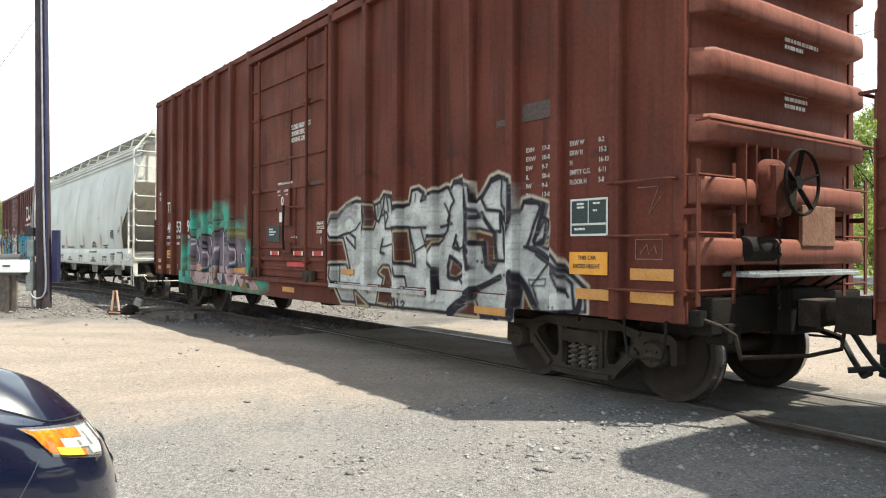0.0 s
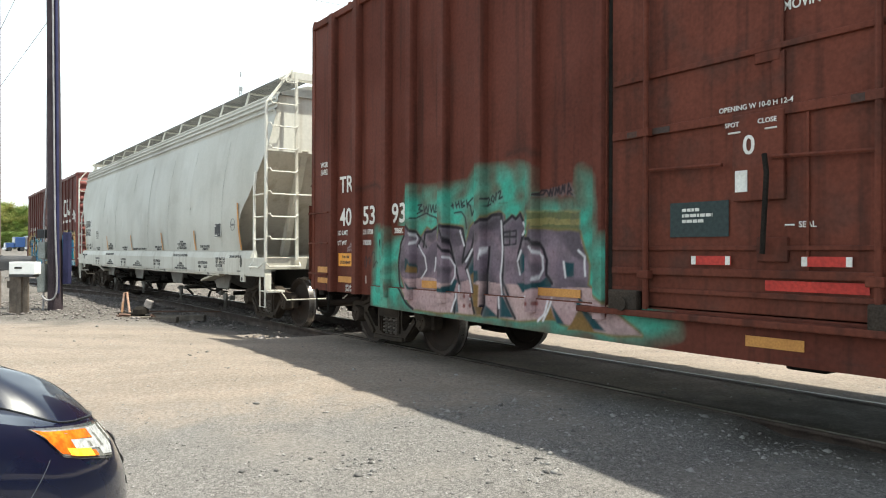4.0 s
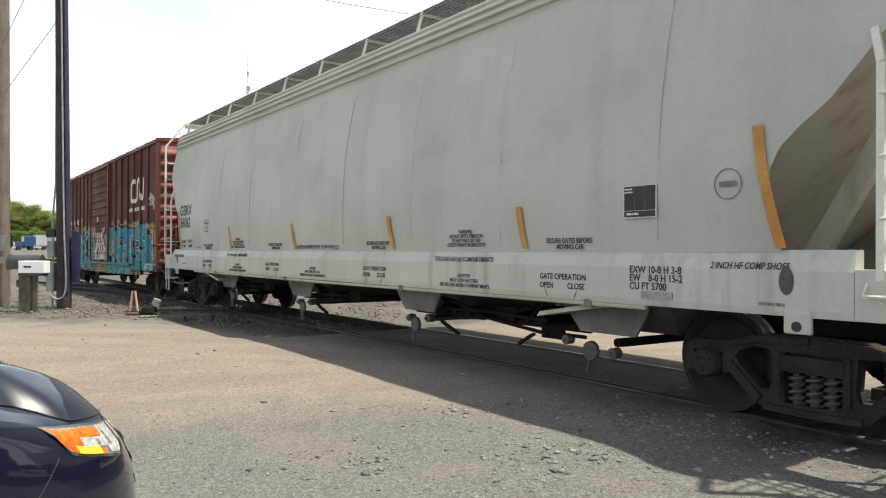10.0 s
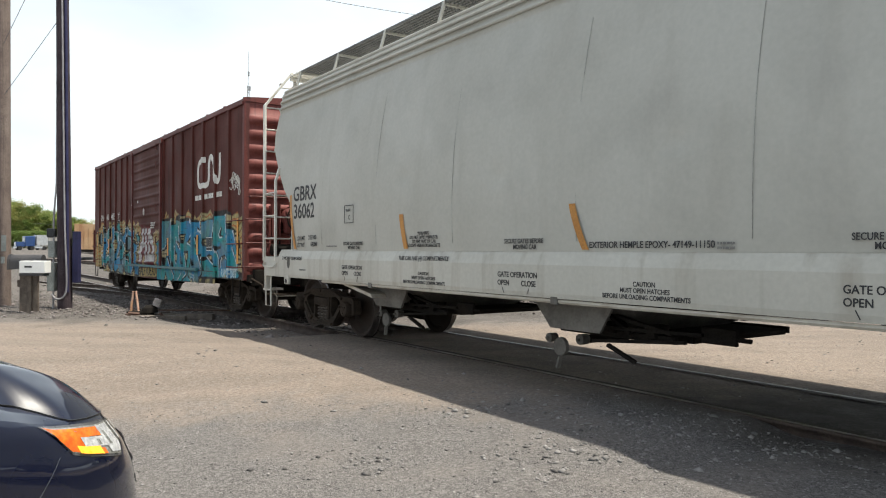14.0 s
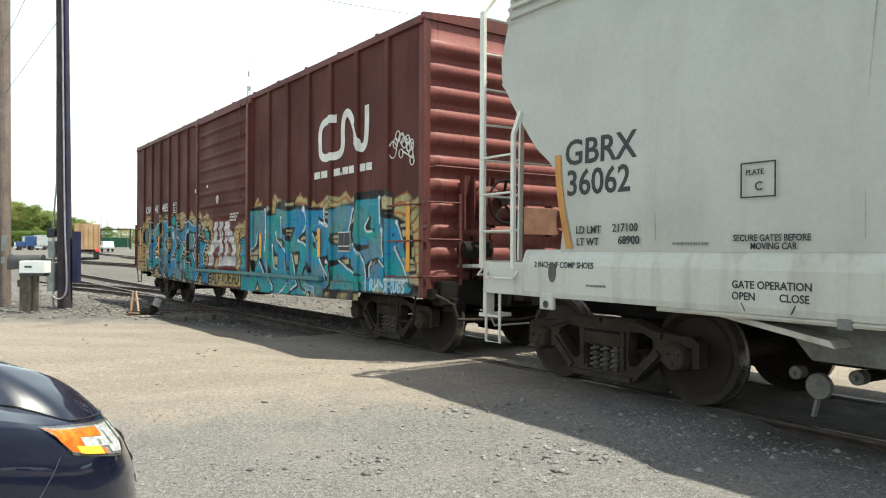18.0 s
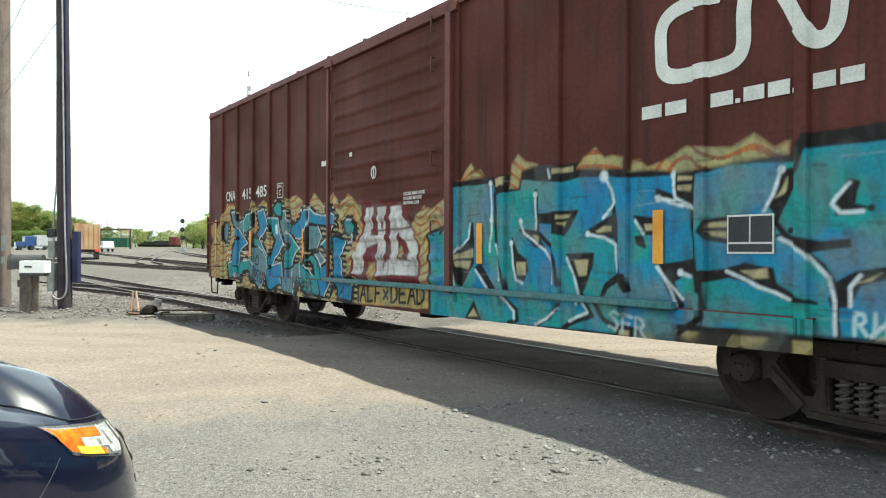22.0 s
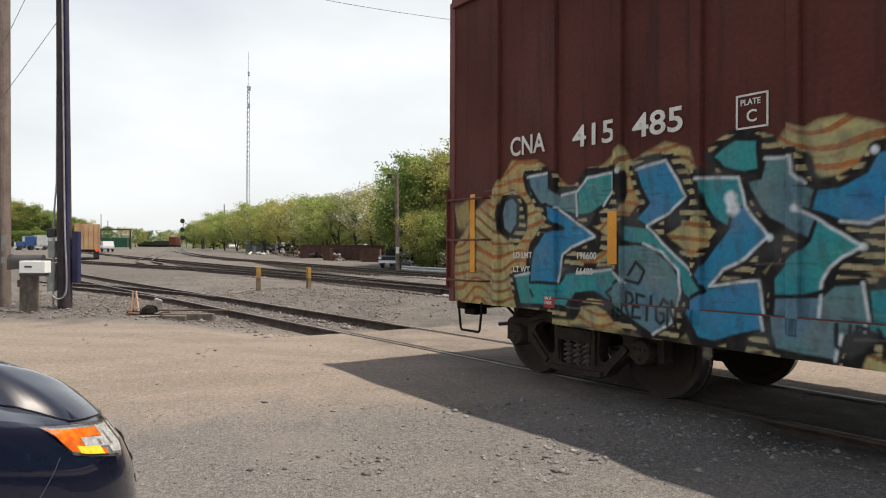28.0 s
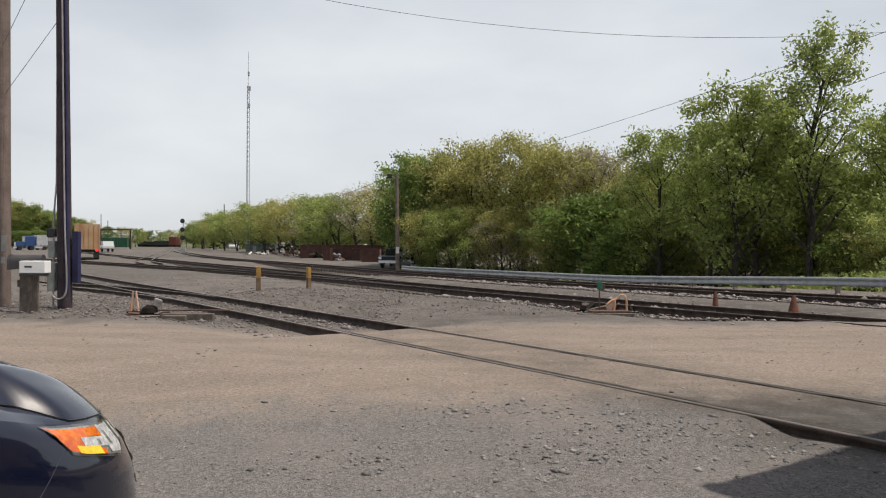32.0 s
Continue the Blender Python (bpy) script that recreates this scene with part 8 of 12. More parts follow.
for pts in ([(7.08, 1.33), (7.36, 1.33), (7.36, 1.50), (7.08, 1.50), (7.08, 1.33)], [(7.13, 1.38), (7.2, 1.46), (7.22, 1.37), (7.28, 1.45), (7.3, 1.38)], [(7.1, 1.95), (7.32, 1.95), (7.22, 1.72), (7.34, 1.86)]):
    part("chalk_mark", tube(bmesh.new(), [(u, -1.466, z) for u, z in pts], 0.005, 4), CHALK, tr_car)
for z, ln in ((3.42, [0.25, 0.75, 0.4]), (2.88, [0.5, 0.5, 0.45])):
    bars(tr_car, Matrix.Translation((7.70, -0.15, z)) @ Matrix.Rotation(math.pi / 2, 4, "Z") @ Matrix.Rotation(math.pi / 2, 4, "X"), [v * 0.8 for v in ln], 0.036, 0.03, WHITE, "end_stencil", 14)

# maroon car
for u, z0, z1 in ((-7.29, 1.16, 2.06), (-5.10, 1.29, 1.77), (-2.72, 1.29, 1.77), (2.05, 1.26, 1.72), (4.54, 1.30, 1.76), (7.18, 1.13, 2.05)):
    w = 0.045 if z1 > 2 else 0.055
    plate(cn_car, "reflector_strip", u - w, u + w, z0, z1, REFLECT, 1.470 if abs(u) > 7 else 1.510 if abs(u + 5.1) < 0.1 else 1.475, "bright yellow reflector")
lettering("CNA", 0.28, WHITE, cn_car, side_at(-6.61, 2.51, 1.474), label="white stencilled mark", wide=0.92)
lettering("415", 0.29, WHITE, cn_car, side_at(-5.65, 2.50, 1.474), label="white stencilled car number", wide=1.28)
lettering("485", 0.29, WHITE, cn_car, side_at(-4.90, 2.50, 1.474), label="white stencilled car number", wide=1.28)
for u0, u1, z0, z1 in ((-3.87, -3.60, 2.59, 2.605), (-3.87, -3.60, 2.34, 2.355), (-3.87, -3.855, 2.34, 2.605), (-3.615, -3.60, 2.34, 2.605)):
    plate(cn_car, "plate_frame", u0, u1, z0, z1, WHITE)
lettering("PLATE", 0.065, WHITE, cn_car, side_at(-3.83, 2.54, 1.474), wide=0.95)
lettering("C", 0.13, WHITE, cn_car, side_at(-3.78, 2.43, 1.474))
for a, b, z in (("LD LMT", "196600", 1.36), ("LT WT", "66400", 1.21)):
    lettering(a, 0.09, WHITE, cn_car, side_at(-6.55, z, 1.474))
    lettering(b, 0.09, WHITE, cn_car, side_at(-5.60, z, 1.474))


def mark_ribbon(car, pts, w, mat):
    """A broad painted line that follows the side over its posts."""
    line = smooth3([(a, 0, b) for a, b in pts], 14)
    P = np.array([(p.x, p.z) for p in line])
    d = np.gradient(P, axis=0)
    d /= np.maximum(np.linalg.norm(d, axis=1), 1e-6)[:, None]
    n = np.stack([-d[:, 1], d[:, 0]], -1)
    k = np.linspace(-1, 1, 9) * w / 2
    U, Z = P[:, 0][:, None] + n[:, 0][:, None] * k, P[:, 1][:, None] + n[:, 1][:, None] * k
    lift = np.zeros(U.shape)
    for pu in CN_SPEC["posts"]:
        lift = np.maximum(lift, CN_SPEC["post_d"] * np.clip((0.068 - np.abs(U - pu)) / 0.013, 0, 1))
    part("painted_mark", grid_mesh("painted_mark", U, -1.467 - lift, Z, mat), None, car, "broad white painted emblem")


mark_ribbon(cn_car, [(5.13, 3.44), (4.87, 3.45), (4.66, 3.41), (4.565, 3.30), (4.56, 3.1), (4.585, 2.94), (4.72, 2.87), (5.01, 2.865), (5.24, 2.885), (5.33, 2.99), (5.335, 3.25), (5.37, 3.41), (5.47, 3.475), (5.59, 3.40), (5.69, 3.24), (5.79, 3.04), (5.87, 2.92), (5.97, 2.905), (6.045, 3.0), (6.07, 3.24), (6.07, 3.50)], 0.125, WHITE)
for k, (u, w) in enumerate(((4.36, 0.21), (4.61, 0.21), (5.05, 0.20), (5.27, 0.04), (5.34, 0.17), (5.54, 0.17), (5.73, 0.04), (5.88, 0.16), (6.07, 0.16))):
    plate(cn_car, "painted_address", u, u + w, 2.555, 2.59 if w < 0.05 else 2.665, WHITE, 1.469)
tag_line = []
for u, z, r in ((6.79, 2.77, 0.10), (6.86, 2.85, 0.06), (6.92, 2.94, 0.06), (7.02, 2.90, 0.06), (7.08, 2.84, 0.065), (7.16, 2.86, 0.055), (7.20, 2.77, 0.06), (7.26, 2.80, 0.05), (7.24, 2.68, 0.05), (7.27, 2.58, 0.05), (7.0, 2.70, 0.05)):
    tag_line += [(u + r * math.cos(a), -1.469, z + 1.15 * r * math.sin(a)) for a in np.linspace(0.4, 6.6, 12)]
part("white_tag", tube(bmesh.new(), tag_line, 0.010, 4), WHITE, cn_car, "small white bubble tag")
plate(cn_car, "test_board", 5.20, 5.59, 1.39, 1.69, WHITE, 1.467, "white-framed black test stencil board")
for u0, u1, z0, z1 in ((5.215, 5.387, 1.480, 1.675), (5.403, 5.575, 1.480, 1.675), (5.215, 5.575, 1.405, 1.465)):
    plate(cn_car, "test_panel", u0, u1, z0, z1, BLACK, 1.472)
plate(cn_car, "jacking_sign", -6.02, -5.86, 0.84, 0.95, surf("red_sign", (0.35, 0.05, 0.04), (0.28, 0.04, 0.03), 5, 40, 0.6), 1.508, "small red and white jacking sign")
lettering("JACK\nHERE", 0.045, WHITE, cn_car, side_at(-6.0, 0.91, 1.516))
part("ring_mark", tube(bmesh.new(), [(-0.27 + 0.062 * math.cos(a), -1.533, 2.49 + 0.085 * math.sin(a)) for a in np.linspace(0, 6.283, 22)], 0.010, 4, cap=False), WHITE, cn_car)
part("ring_mark_bar", B(-0.278, -0.262, -1.538, -1.526, 2.41, 2.57), WHITE, cn_car)
plate(cn_car, "paper_card", -2.05, -1.86, 2.74, 2.82, WHITE, 1.467)
plate(cn_car, "paper_card", -0.98, -0.90, 2.78, 2.84, WHITE, 1.535)
lettering("CLOSE AND LOCK\nDOORS BEFORE\nMOVING CAR", 0.06, WHITE, cn_car, side_at(0.52, 2.08, 1.535))


# ---- the hopper car ----
def hopper_dents(U, Z):
    """Slight buckles along the welded seams and a few dents, outward from the side sheet."""
    dent = np.zeros(U.shape)
    for su in (-6.4, -4.7, -2.9, -0.9, 0.9, 2.75, 4.5, 6.55):
        dent += 0.006 * np.exp(-((U - su) / 0.035) ** 2) * step01(Z, 1.5, 1.8) * (1 - step01(Z, 3.6, 3.9))
    dent += 0.010 * waves(U, Z, 1.6, 31) * step01(Z, 1.45, 1.8) * (1 - step01(Z, 3.7, 4.0))
    for du, dz in ((-4.0, 2.35), (-2.1, 2.2), (2.9, 2.5), (4.6, 2.35), (5.1, 2.6), (-5.3, 2.1), (0.2, 2.3)):
        dent -= 0.02 * np.exp(-(((U - du) / 0.10) ** 2 + ((Z - dz) / 0.10) ** 2))
    return dent


def hopper_car():
    car = thing("covered_hopper_car", "pale grey covered hopper car with end ladders and roofwalk", "freight car")
    # side sheet: y falls in towards the roof, the ends are cut back in a curve
    zs = np.array([1.40, 1.6, 1.8, 2.0, 2.15, 2.29, 2.44, 2.6, 2.76, 3.0, 3.23, 3.5, 3.8, 3.90, 3.96, 4.00, 4.04, 4.08, 4.13, 4.18, 4.28])
    ys = np.array([1.585, 1.60, 1.61, 1.615, 1.615, 1.61, 1.605, 1.595, 1.58, 1.55, 1.515, 1.465, 1.40, 1.375, 1.405, 1.37, 1.355, 1.385, 1.34, 1.35, 1.30])
    ends = np.interp(zs, [1.40, 1.8, 2.0, 2.15, 2.29, 2.44, 2.76, 3.23, 3.45, 4.28], [7.60, 7.51, 7.52, 7.59, 7.74, 7.94, 8.22, 8.60, 8.68, 8.68])
    zf = np.concatenate([np.linspace(1.40, 3.90, 60), zs[14:]])
    yf, ef = np.interp(zf, zs, ys), np.interp(zf, zs, ends)
    k = np.linspace(-1, 1, 220)
    for sg, nm in ((-1, "side_sheet"), (1, "side_sheet")):
        U = ef[:, None] * k[None]
        Z = np.broadcast_to(zf[:, None], U.shape)
        dent = hopper_dents(U, Z)
        Y = sg * (yf[:, None] + dent)
        part(nm, grid_mesh(nm, U, Y, Z, GREY, smooth=True, flip=sg > 0), None, car)
    # seams
    for su in (-6.4, -4.7, -2.9, -0.9, 0.9, 2.75, 4.5, 6.55):
        pts = [(su + 0.03 * (z - 2.6), -float(np.interp(z, zs, ys)) - 0.004, z) for z in np.linspace(1.5, 3.6, 12)]
        part("seam", tube(bmesh.new(), pts, 0.0032, 5), surf("seam_dirt", (0.30, 0.30, 0.275), (0.41, 0.42, 0.39), 3, 30, 0.7), car)
    # rolled eaves
    for sg in (-1, 1):
        for z, y, r in ((3.96, 1.40, 0.024), (4.08, 1.38, 0.024), (4.18, 1.35, 0.022), (4.27, 1.305, 0.03)):
            part("eave_roll", tube(bmesh.new(), [(-8.6, sg * y, z), (8.6, sg * y, z)], r, 8), GREY, car, smooth=True)
    bm = bmesh.new()
    extrude_poly(bm, [(-1.28, 4.24), (1.28, 4.24), (1.28, 4.29), (0.75, 4.46), (0, 4.50), (-0.75, 4.46), (-1.28, 4.29)], -8.64, 8.64, "yz")
    part("roof", bm, GREY, car)
    for sg in (-1, 1):
        bm = bmesh.new()
        # upper end wall, then the slope sheet down to the pockets
        v = [bm.verts.new(p) for p in ((sg * 8.60, -1.52, 3.22), (sg * 8.60, 1.52, 3.22), (sg * 8.60, 1.28, 4.27), (sg * 8.60, -1.28, 4.27))]
        bm.faces.new(v)
        v = [bm.verts.new(p) for p in ((sg * 8.56, -1.50, 3.22), (sg * 8.56, 1.50, 3.22), (sg * 8.56, 1.27, 4.27), (sg * 8.56, -1.27, 4.27))]
        bm.faces.new(v)
        part("end_wall", bm, END_SUNLIT, car)
        us, zz = [8.60, 7.9, 7.2, 6.5, 5.9, 5.0], [3.22, 2.62, 2.02, 1.42, 0.95, 0.80]
        bm = bmesh.new()
        extrude_poly(bm, [(sg * u, z) for u, z in zip(us, zz)] + [(sg * (u - 0.04), z - 0.05) for u, z in zip(us[::-1], zz[::-1])], -1.53, 1.53, "xz")
        bmesh.ops.recalc_face_normals(bm, faces=bm.faces)
        # the slope's shade is put into its darker beige
        part("slope_sheet", bm, GREY_END, car, "shaded beige-grey slope sheet")
        for y in (-0.62, 0.62):
            bm = bmesh.new()
            beam(bm, (sg * 8.55, y * 1.25, 3.30), (sg * 7.30, y, 1.32), 0.12, 0.16)
            part("slope_brace", bm, GREY_END, car)
        # bolster web under the slope, platform, end sill
        part("end_bulkhead", B(min(sg * 6.3, sg * 6.42), max(sg * 6.3, sg * 6.42), -1.5, 1.5, 0.98, 1.95), GREY_END, car)
        bm = bmesh.new()
        box(bm, min(sg * 6.42, sg * 8.72), max(sg * 6.42, sg * 8.72), -0.42, 0.42, 0.70, 1.22, 0.02)
        part("draft_sill", bm, GRIME, car)
        bm = bmesh.new()
        box(bm, min(sg * 8.66, sg * 8.80), max(sg * 8.66, sg * 8.80), -1.62, 1.62, 1.08, 1.30, 0.012)
        part("end_sill", bm, GREY_END, car)
        bm = bmesh.new()
        box(bm, min(sg * 8.35, sg * 8.92), max(sg * 8.35, sg * 8.92), -0.80, 0.80, 1.27, 1.31)
        for q in range(18):
            y = -0.78 + 1.56 * q / 17
            if abs(y) > 0.12:
                box(bm, min(sg * 8.90, sg * 8.935), max(sg * 8.90, sg * 8.935), y - 0.018, y + 0.018, 1.17, 1.27)
        part("end_platform", bm, END_SUNLIT, car)
        part("coupler_shroud", B(min(sg * 8.75, sg * 8.93), max(sg * 8.75, sg * 8.93), -0.26, 0.26, 0.98, 1.14, 0.03), GREY_END, car)
        # side ladders, end ladders, and the bent stiles up to the roofwalk
        for s2 in (-1, 1):
            y = s2 * 1.62
            for uu in (8.81, 8.28):
                bm = bmesh.new()
                top = [(sg * uu, y, 1.22), (sg * uu, y, 4.05)] if uu > 8.5 else [(sg * uu, y, 1.22), (sg * uu, y, 2.62), (sg * (uu - 0.06), y * 0.97, 2.86)]
                for a, b in zip(top, top[1:]):
                    beam(bm, a, b, 0.075 if uu > 8.5 else 0.05, 0.035, (1, 0, 0))
                if uu > 8.5:
                    beam(bm, (sg * uu, y, 4.03), (sg * (uu - 0.05), s2 * 1.12, 4.68), 0.075, 0.035, (1, 0, 0))
                part("ladder_stile", bm, END_SUNLIT, car)
            bm = bmesh.new()
            beam(bm, (sg * 8.86, s2 * 1.05, 1.25), (sg * 8.80, s2 * 1.05, 4.62), 0.055, 0.03, (0, 1, 0))
            part("ladder_stile", bm, END_SUNLIT, car)
            for q in range(8):
                z = 1.62 + 0.40 * q
                if q < 3:
                    bm = tube(bmesh.new(), [(sg * 8.81, y * 1.012, z), (sg * 8.28, y * 1.012, z)], 0.013, 6)
                    part("ladder_rung", bm, END_SUNLIT, car)
                yo = 1.60 if z < 4.05 else 1.60 - (z - 4.05) * 0.75
                bm = tube(bmesh.new(), [(sg * 8.78, s2 * yo, z + 0.05), (sg * 8.90, s2 * yo * 0.985, z + 0.05), (sg * 8.90, s2 * (yo * 0.985 - 0.03), z), (sg * 8.90, s2 * 1.10, z), (sg * 8.90, s2 * 1.05, z + 0.04), (sg * 8.84, s2 * 1.03, z + 0.05)], 0.013, 6)
                part("ladder_rung", bm, END_SUNLIT, car)
            bm = tube(bmesh.new(), [(sg * 8.20, y, 1.20), (sg * 8.20, y * 1.04, 1.12), (sg * 8.66, y * 1.04, 1.12), (sg * 8.70, y, 1.20)], 0.014, 6)
            part("grab_iron", bm, END_SUNLIT, car)
            bm = tube(bmesh.new(), [(sg * 8.80, y, 1.22), (sg * 8.92, y * 0.99, 1.14), (sg * 8.92, s2 * 1.0, 1.14), (sg * 8.82, s2 * 0.98, 1.2)], 0.014, 6)
            part("grab_iron", bm, END_SUNLIT, car)
            bm = bmesh.new()
            tube(bm, [(sg * 8.52, y * 0.99, 0.96), (sg * 8.52, y * 0.99, 0.42), (sg * 8.76, y * 0.99, 0.42), (sg * 8.76, y * 0.99, 0.70)], 0.016, 6)
            tube(bm, [(sg * 8.52, y * 0.99, 0.70), (sg * 8.76, y * 0.99, 0.70)], 0.014, 6)
            part("sill_step", bm, END_SUNLIT, car)
            bm = bmesh.new()
            box(bm, min(sg * 8.70, sg * 8.90), max(sg * 8.70, sg * 8.90), min(y * 0.80, y * 0.99), max(y * 0.80, y * 0.99), 0.68, 0.72, 0.005)
            box(bm, min(sg * 8.74, sg * 8.80), max(sg * 8.74, sg * 8.80), min(y * 0.93, y), max(y * 0.93, y), 0.70, 1.0, 0.005)
            part("corner_bracket", bm, END_SUNLIT, car)
        bm = tube(bmesh.new(), [(sg * 8.90, -1.50, 0.72), (sg * 8.98, -1.40, 0.70), (sg * 9.0, -1.30, 0.55), (sg * 9.05, -0.2, 0.55), (sg * 9.2, 0.0, 0.8)], 0.013, 6)
        part("cut_lever", bm, GREY_END, car)
        bm = tube(bmesh.new(), [(sg * 8.86, -1.05, 2.42), (sg * 8.92, 0, 2.44), (sg * 8.86, 1.05, 2.42)], 0.015, 6)
        part("end_handrail", bm, END_SUNLIT, car)
        coupler(car, sg * 8.85, sg)
        add_truck(car, sg * 7.537)
    # side sills: a deep pressed channel with a sloping top
    for s2 in (-1, 1):
        bm = bmesh.new()
        extrude_poly(bm, [(s2 * 1.50, 0.95), (s2 * 1.625, 0.95), (s2 * 1.635, 1.0), (s2 * 1.635, 1.27), (s2 * 1.60, 1.37), (s2 * 1.57, 1.42), (s2 * 1.50, 1.42)], -8.12, 8.12, "yz")
        sill = part("side_sill", bm, SILL_GREY, car, "deep pale grey side sill with stencils")
        for sg in (-1, 1):
            part("sill_end", B(min(sg * 8.12, sg * 8.78), max(sg * 8.12, sg * 8.78), min(s2 * 1.50, s2 * 1.633), max(s2 * 1.50, s2 * 1.633), 0.95, 1.29, 0.01), SILL_GREY, sill)
            bm = bmesh.new()
            box(bm, sg * 7.74 - 0.10, sg * 7.74 + 0.10, min(s2 * 1.60, s2 * 1.645), max(s2 * 1.60, s2 * 1.645), 0.83, 1.0, 0.02)
            part("jacking_pad", bm, SILL_GREY, sill)
            part("jack_eye", lathe(bmesh.new(), [(-0.004, 0.036), (0.004, 0.036)], 16, "y", centre=(sg * 7.74, s2 * 1.648, 0.885)), BLACK, sill)
            # slot as a flat oval plate, its inner shade put into the colour
            bm = bmesh.new()
            extrude_poly(bm, [(sg * 7.66 + 0.055 * math.cos(a), 1.20 + 0.10 * math.sin(a)) for a in np.linspace(0, 6.283, 18)[:-1]], s2 * 1.636, s2 * 1.640, "xz")
            part("sill_slot", bm, surf("slot_shadow", (0.10, 0.095, 0.085)), sill)
        bm = tube(bmesh.new(), [(-6.4, s2 * 1.60, 0.93), (0, s2 * 1.60, 0.92), (6.4, s2 * 1.60, 0.93)], 0.022, 6)
        part("gate_pipe", bm, GREY_END, sill)
    # roofwalk: gratings along both sides, held up on brackets
    for s2 in (-1, 1):
        for q in range(11):
            u0 = -8.3 + 16.6 * q / 11
            bm = bmesh.new()
            for w in range(9):
                y = s2 * (0.62 + 0.065 * w)
                box(bm, u0, u0 + 16.6 / 11 - 0.02, y - 0.006, y + 0.006, 4.60, 4.635)
            for w in range(24):
                u = u0 + 16.6 / 11 * (w + 0.5) / 24
                box(bm, u - 0.006, u + 0.006, min(s2 * 0.61, s2 * 1.15), max(s2 * 0.61, s2 * 1.15), 4.605, 4.625)
            part("roofwalk_grating", bm, surf("grating_steel", (0.17, 0.17, 0.16), (0.12, 0.12, 0.115), 3, 40, 0.6, metal=0.3), car)
            bm = bmesh.new()
            beam(bm, (u0, s2 * 1.24, 4.28), (u0, s2 * 1.14, 4.62), 0.05, 0.03, (1, 0, 0))
            beam(bm, (u0, s2 * 0.58, 4.59), (u0, s2 * 1.16, 4.59), 0.05, 0.03, (1, 0, 0))
            part("roofwalk_bracket", bm, GREY, car)
    for sg in (-1, 1):
        bm = bmesh.new()
        for k in range(8):
            uu = sg * (8.29 + 0.06 * k)
            box(bm, uu - 0.006, uu + 0.006, -1.16, 1.16, 4.60, 4.635)
        for k in range(30):
            y = -1.14 + 2.28 * k / 29
            box(bm, min(sg * 8.28, sg * 8.74), max(sg * 8.28, sg * 8.74), y - 0.007, y + 0.007, 4.605, 4.625)
        box(bm, min(sg * 8.72, sg * 8.76), max(sg * 8.72, sg * 8.76), -1.16, 1.16, 4.53, 4.66)
        part("end_roofwalk", bm, END_SUNLIT, car)
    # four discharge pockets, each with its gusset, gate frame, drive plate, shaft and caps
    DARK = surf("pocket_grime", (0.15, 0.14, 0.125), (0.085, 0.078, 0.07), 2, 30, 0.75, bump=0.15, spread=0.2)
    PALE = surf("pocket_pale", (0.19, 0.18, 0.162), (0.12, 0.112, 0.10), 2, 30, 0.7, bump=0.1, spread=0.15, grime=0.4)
    for s0 in (-6.15, -2.50, 1.20, 4.85):
        bm = bmesh.new()
        a = [(s0 + 0.35, -1.42, 0.98), (s0 + 2.05, -1.42, 0.98), (s0 + 2.05, 1.42, 0.98), (s0 + 0.35, 1.42, 0.98)]
        b = [(s0 + 0.80, -0.70, 0.60), (s0 + 1.60, -0.70, 0.60), (s0 + 1.60, 0.70, 0.60), (s0 + 0.80, 0.70, 0.60)]
        if s0 > 4:
            a = [(u - 0.4, y, z) for u, y, z in a]
            b = [(u - 0.4, y, z) for u, y, z in b]
        va, vb = [bm.verts.new(p) for p in a], [bm.verts.new(p) for p in b]
        for i in range(4):
            bm.faces.new((va[i], va[(i + 1) % 4], vb[(i + 1) % 4], vb[i]))
        bm.faces.new(vb)
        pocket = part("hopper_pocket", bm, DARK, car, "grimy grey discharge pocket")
        g0 = b[0][0]
        m = -1 if s0 > 4 else 1                                  # the foremost gate opens to the rear
        for y0, y1 in ((-1.30, -1.27), (1.27, 1.30)):
            bm = bmesh.new()
            extrude_poly(bm, [(g0 - 0.22, 0.97), (g0 + 0.95, 0.97), (g0 + 0.92, 0.84), (g0 + 0.78, 0.62), (g0 + 0.10, 0.62)], y0, y1, "xz")
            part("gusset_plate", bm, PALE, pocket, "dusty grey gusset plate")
        lo, hi = sorted((g0 - 0.04, g0 + m * 1.45))
        part("outlet_gate", B(lo, hi, -0.76, 0.76, 0.55, 0.61, 0.015), GRIME, pocket)
        for y in (-1.0, -0.80, 0.80):
            part("gate_rail", B(lo, hi, y - 0.025, y + 0.025, 0.56, 0.63, 0.01), GRIME, pocket)
        e, ez = (g0 + 1.72, 0.68) if m > 0 else (g0 - 0.42, 0.525)
        lo, hi = sorted((e, e + m * 0.34))
        part("drive_plate", B(lo, hi, -1.03, -0.99, ez - 0.07, ez + 0.07, 0.008), GRIME, pocket)
        part("drive_shaft", tube(bmesh.new(), [(e - m * 0.3, -1.0, ez - 0.01), (e + m * 0.46, -1.0, ez - 0.015)], 0.020, 8), GRIME, pocket)
        for u, z, r in ((g0 - 0.34 * (m < 0) - 0.16 * (m > 0), 0.475, 0.05), (g0 + 0.30, 0.40 if m < 0 else 0.50, 0.055)):
            bm = bmesh.new()
            lathe(bm, [(-1.09, r * 0.45), (-1.08, r), (-0.98, r), (-0.97, r * 0.5)], 16, "y", centre=(u, 0, z))
            lathe(bm, [(-1.12, r * 0.28), (-1.085, r * 0.40)], 6, "y", centre=(u, 0, z))
            bmesh.ops.recalc_face_normals(bm, faces=bm.faces)
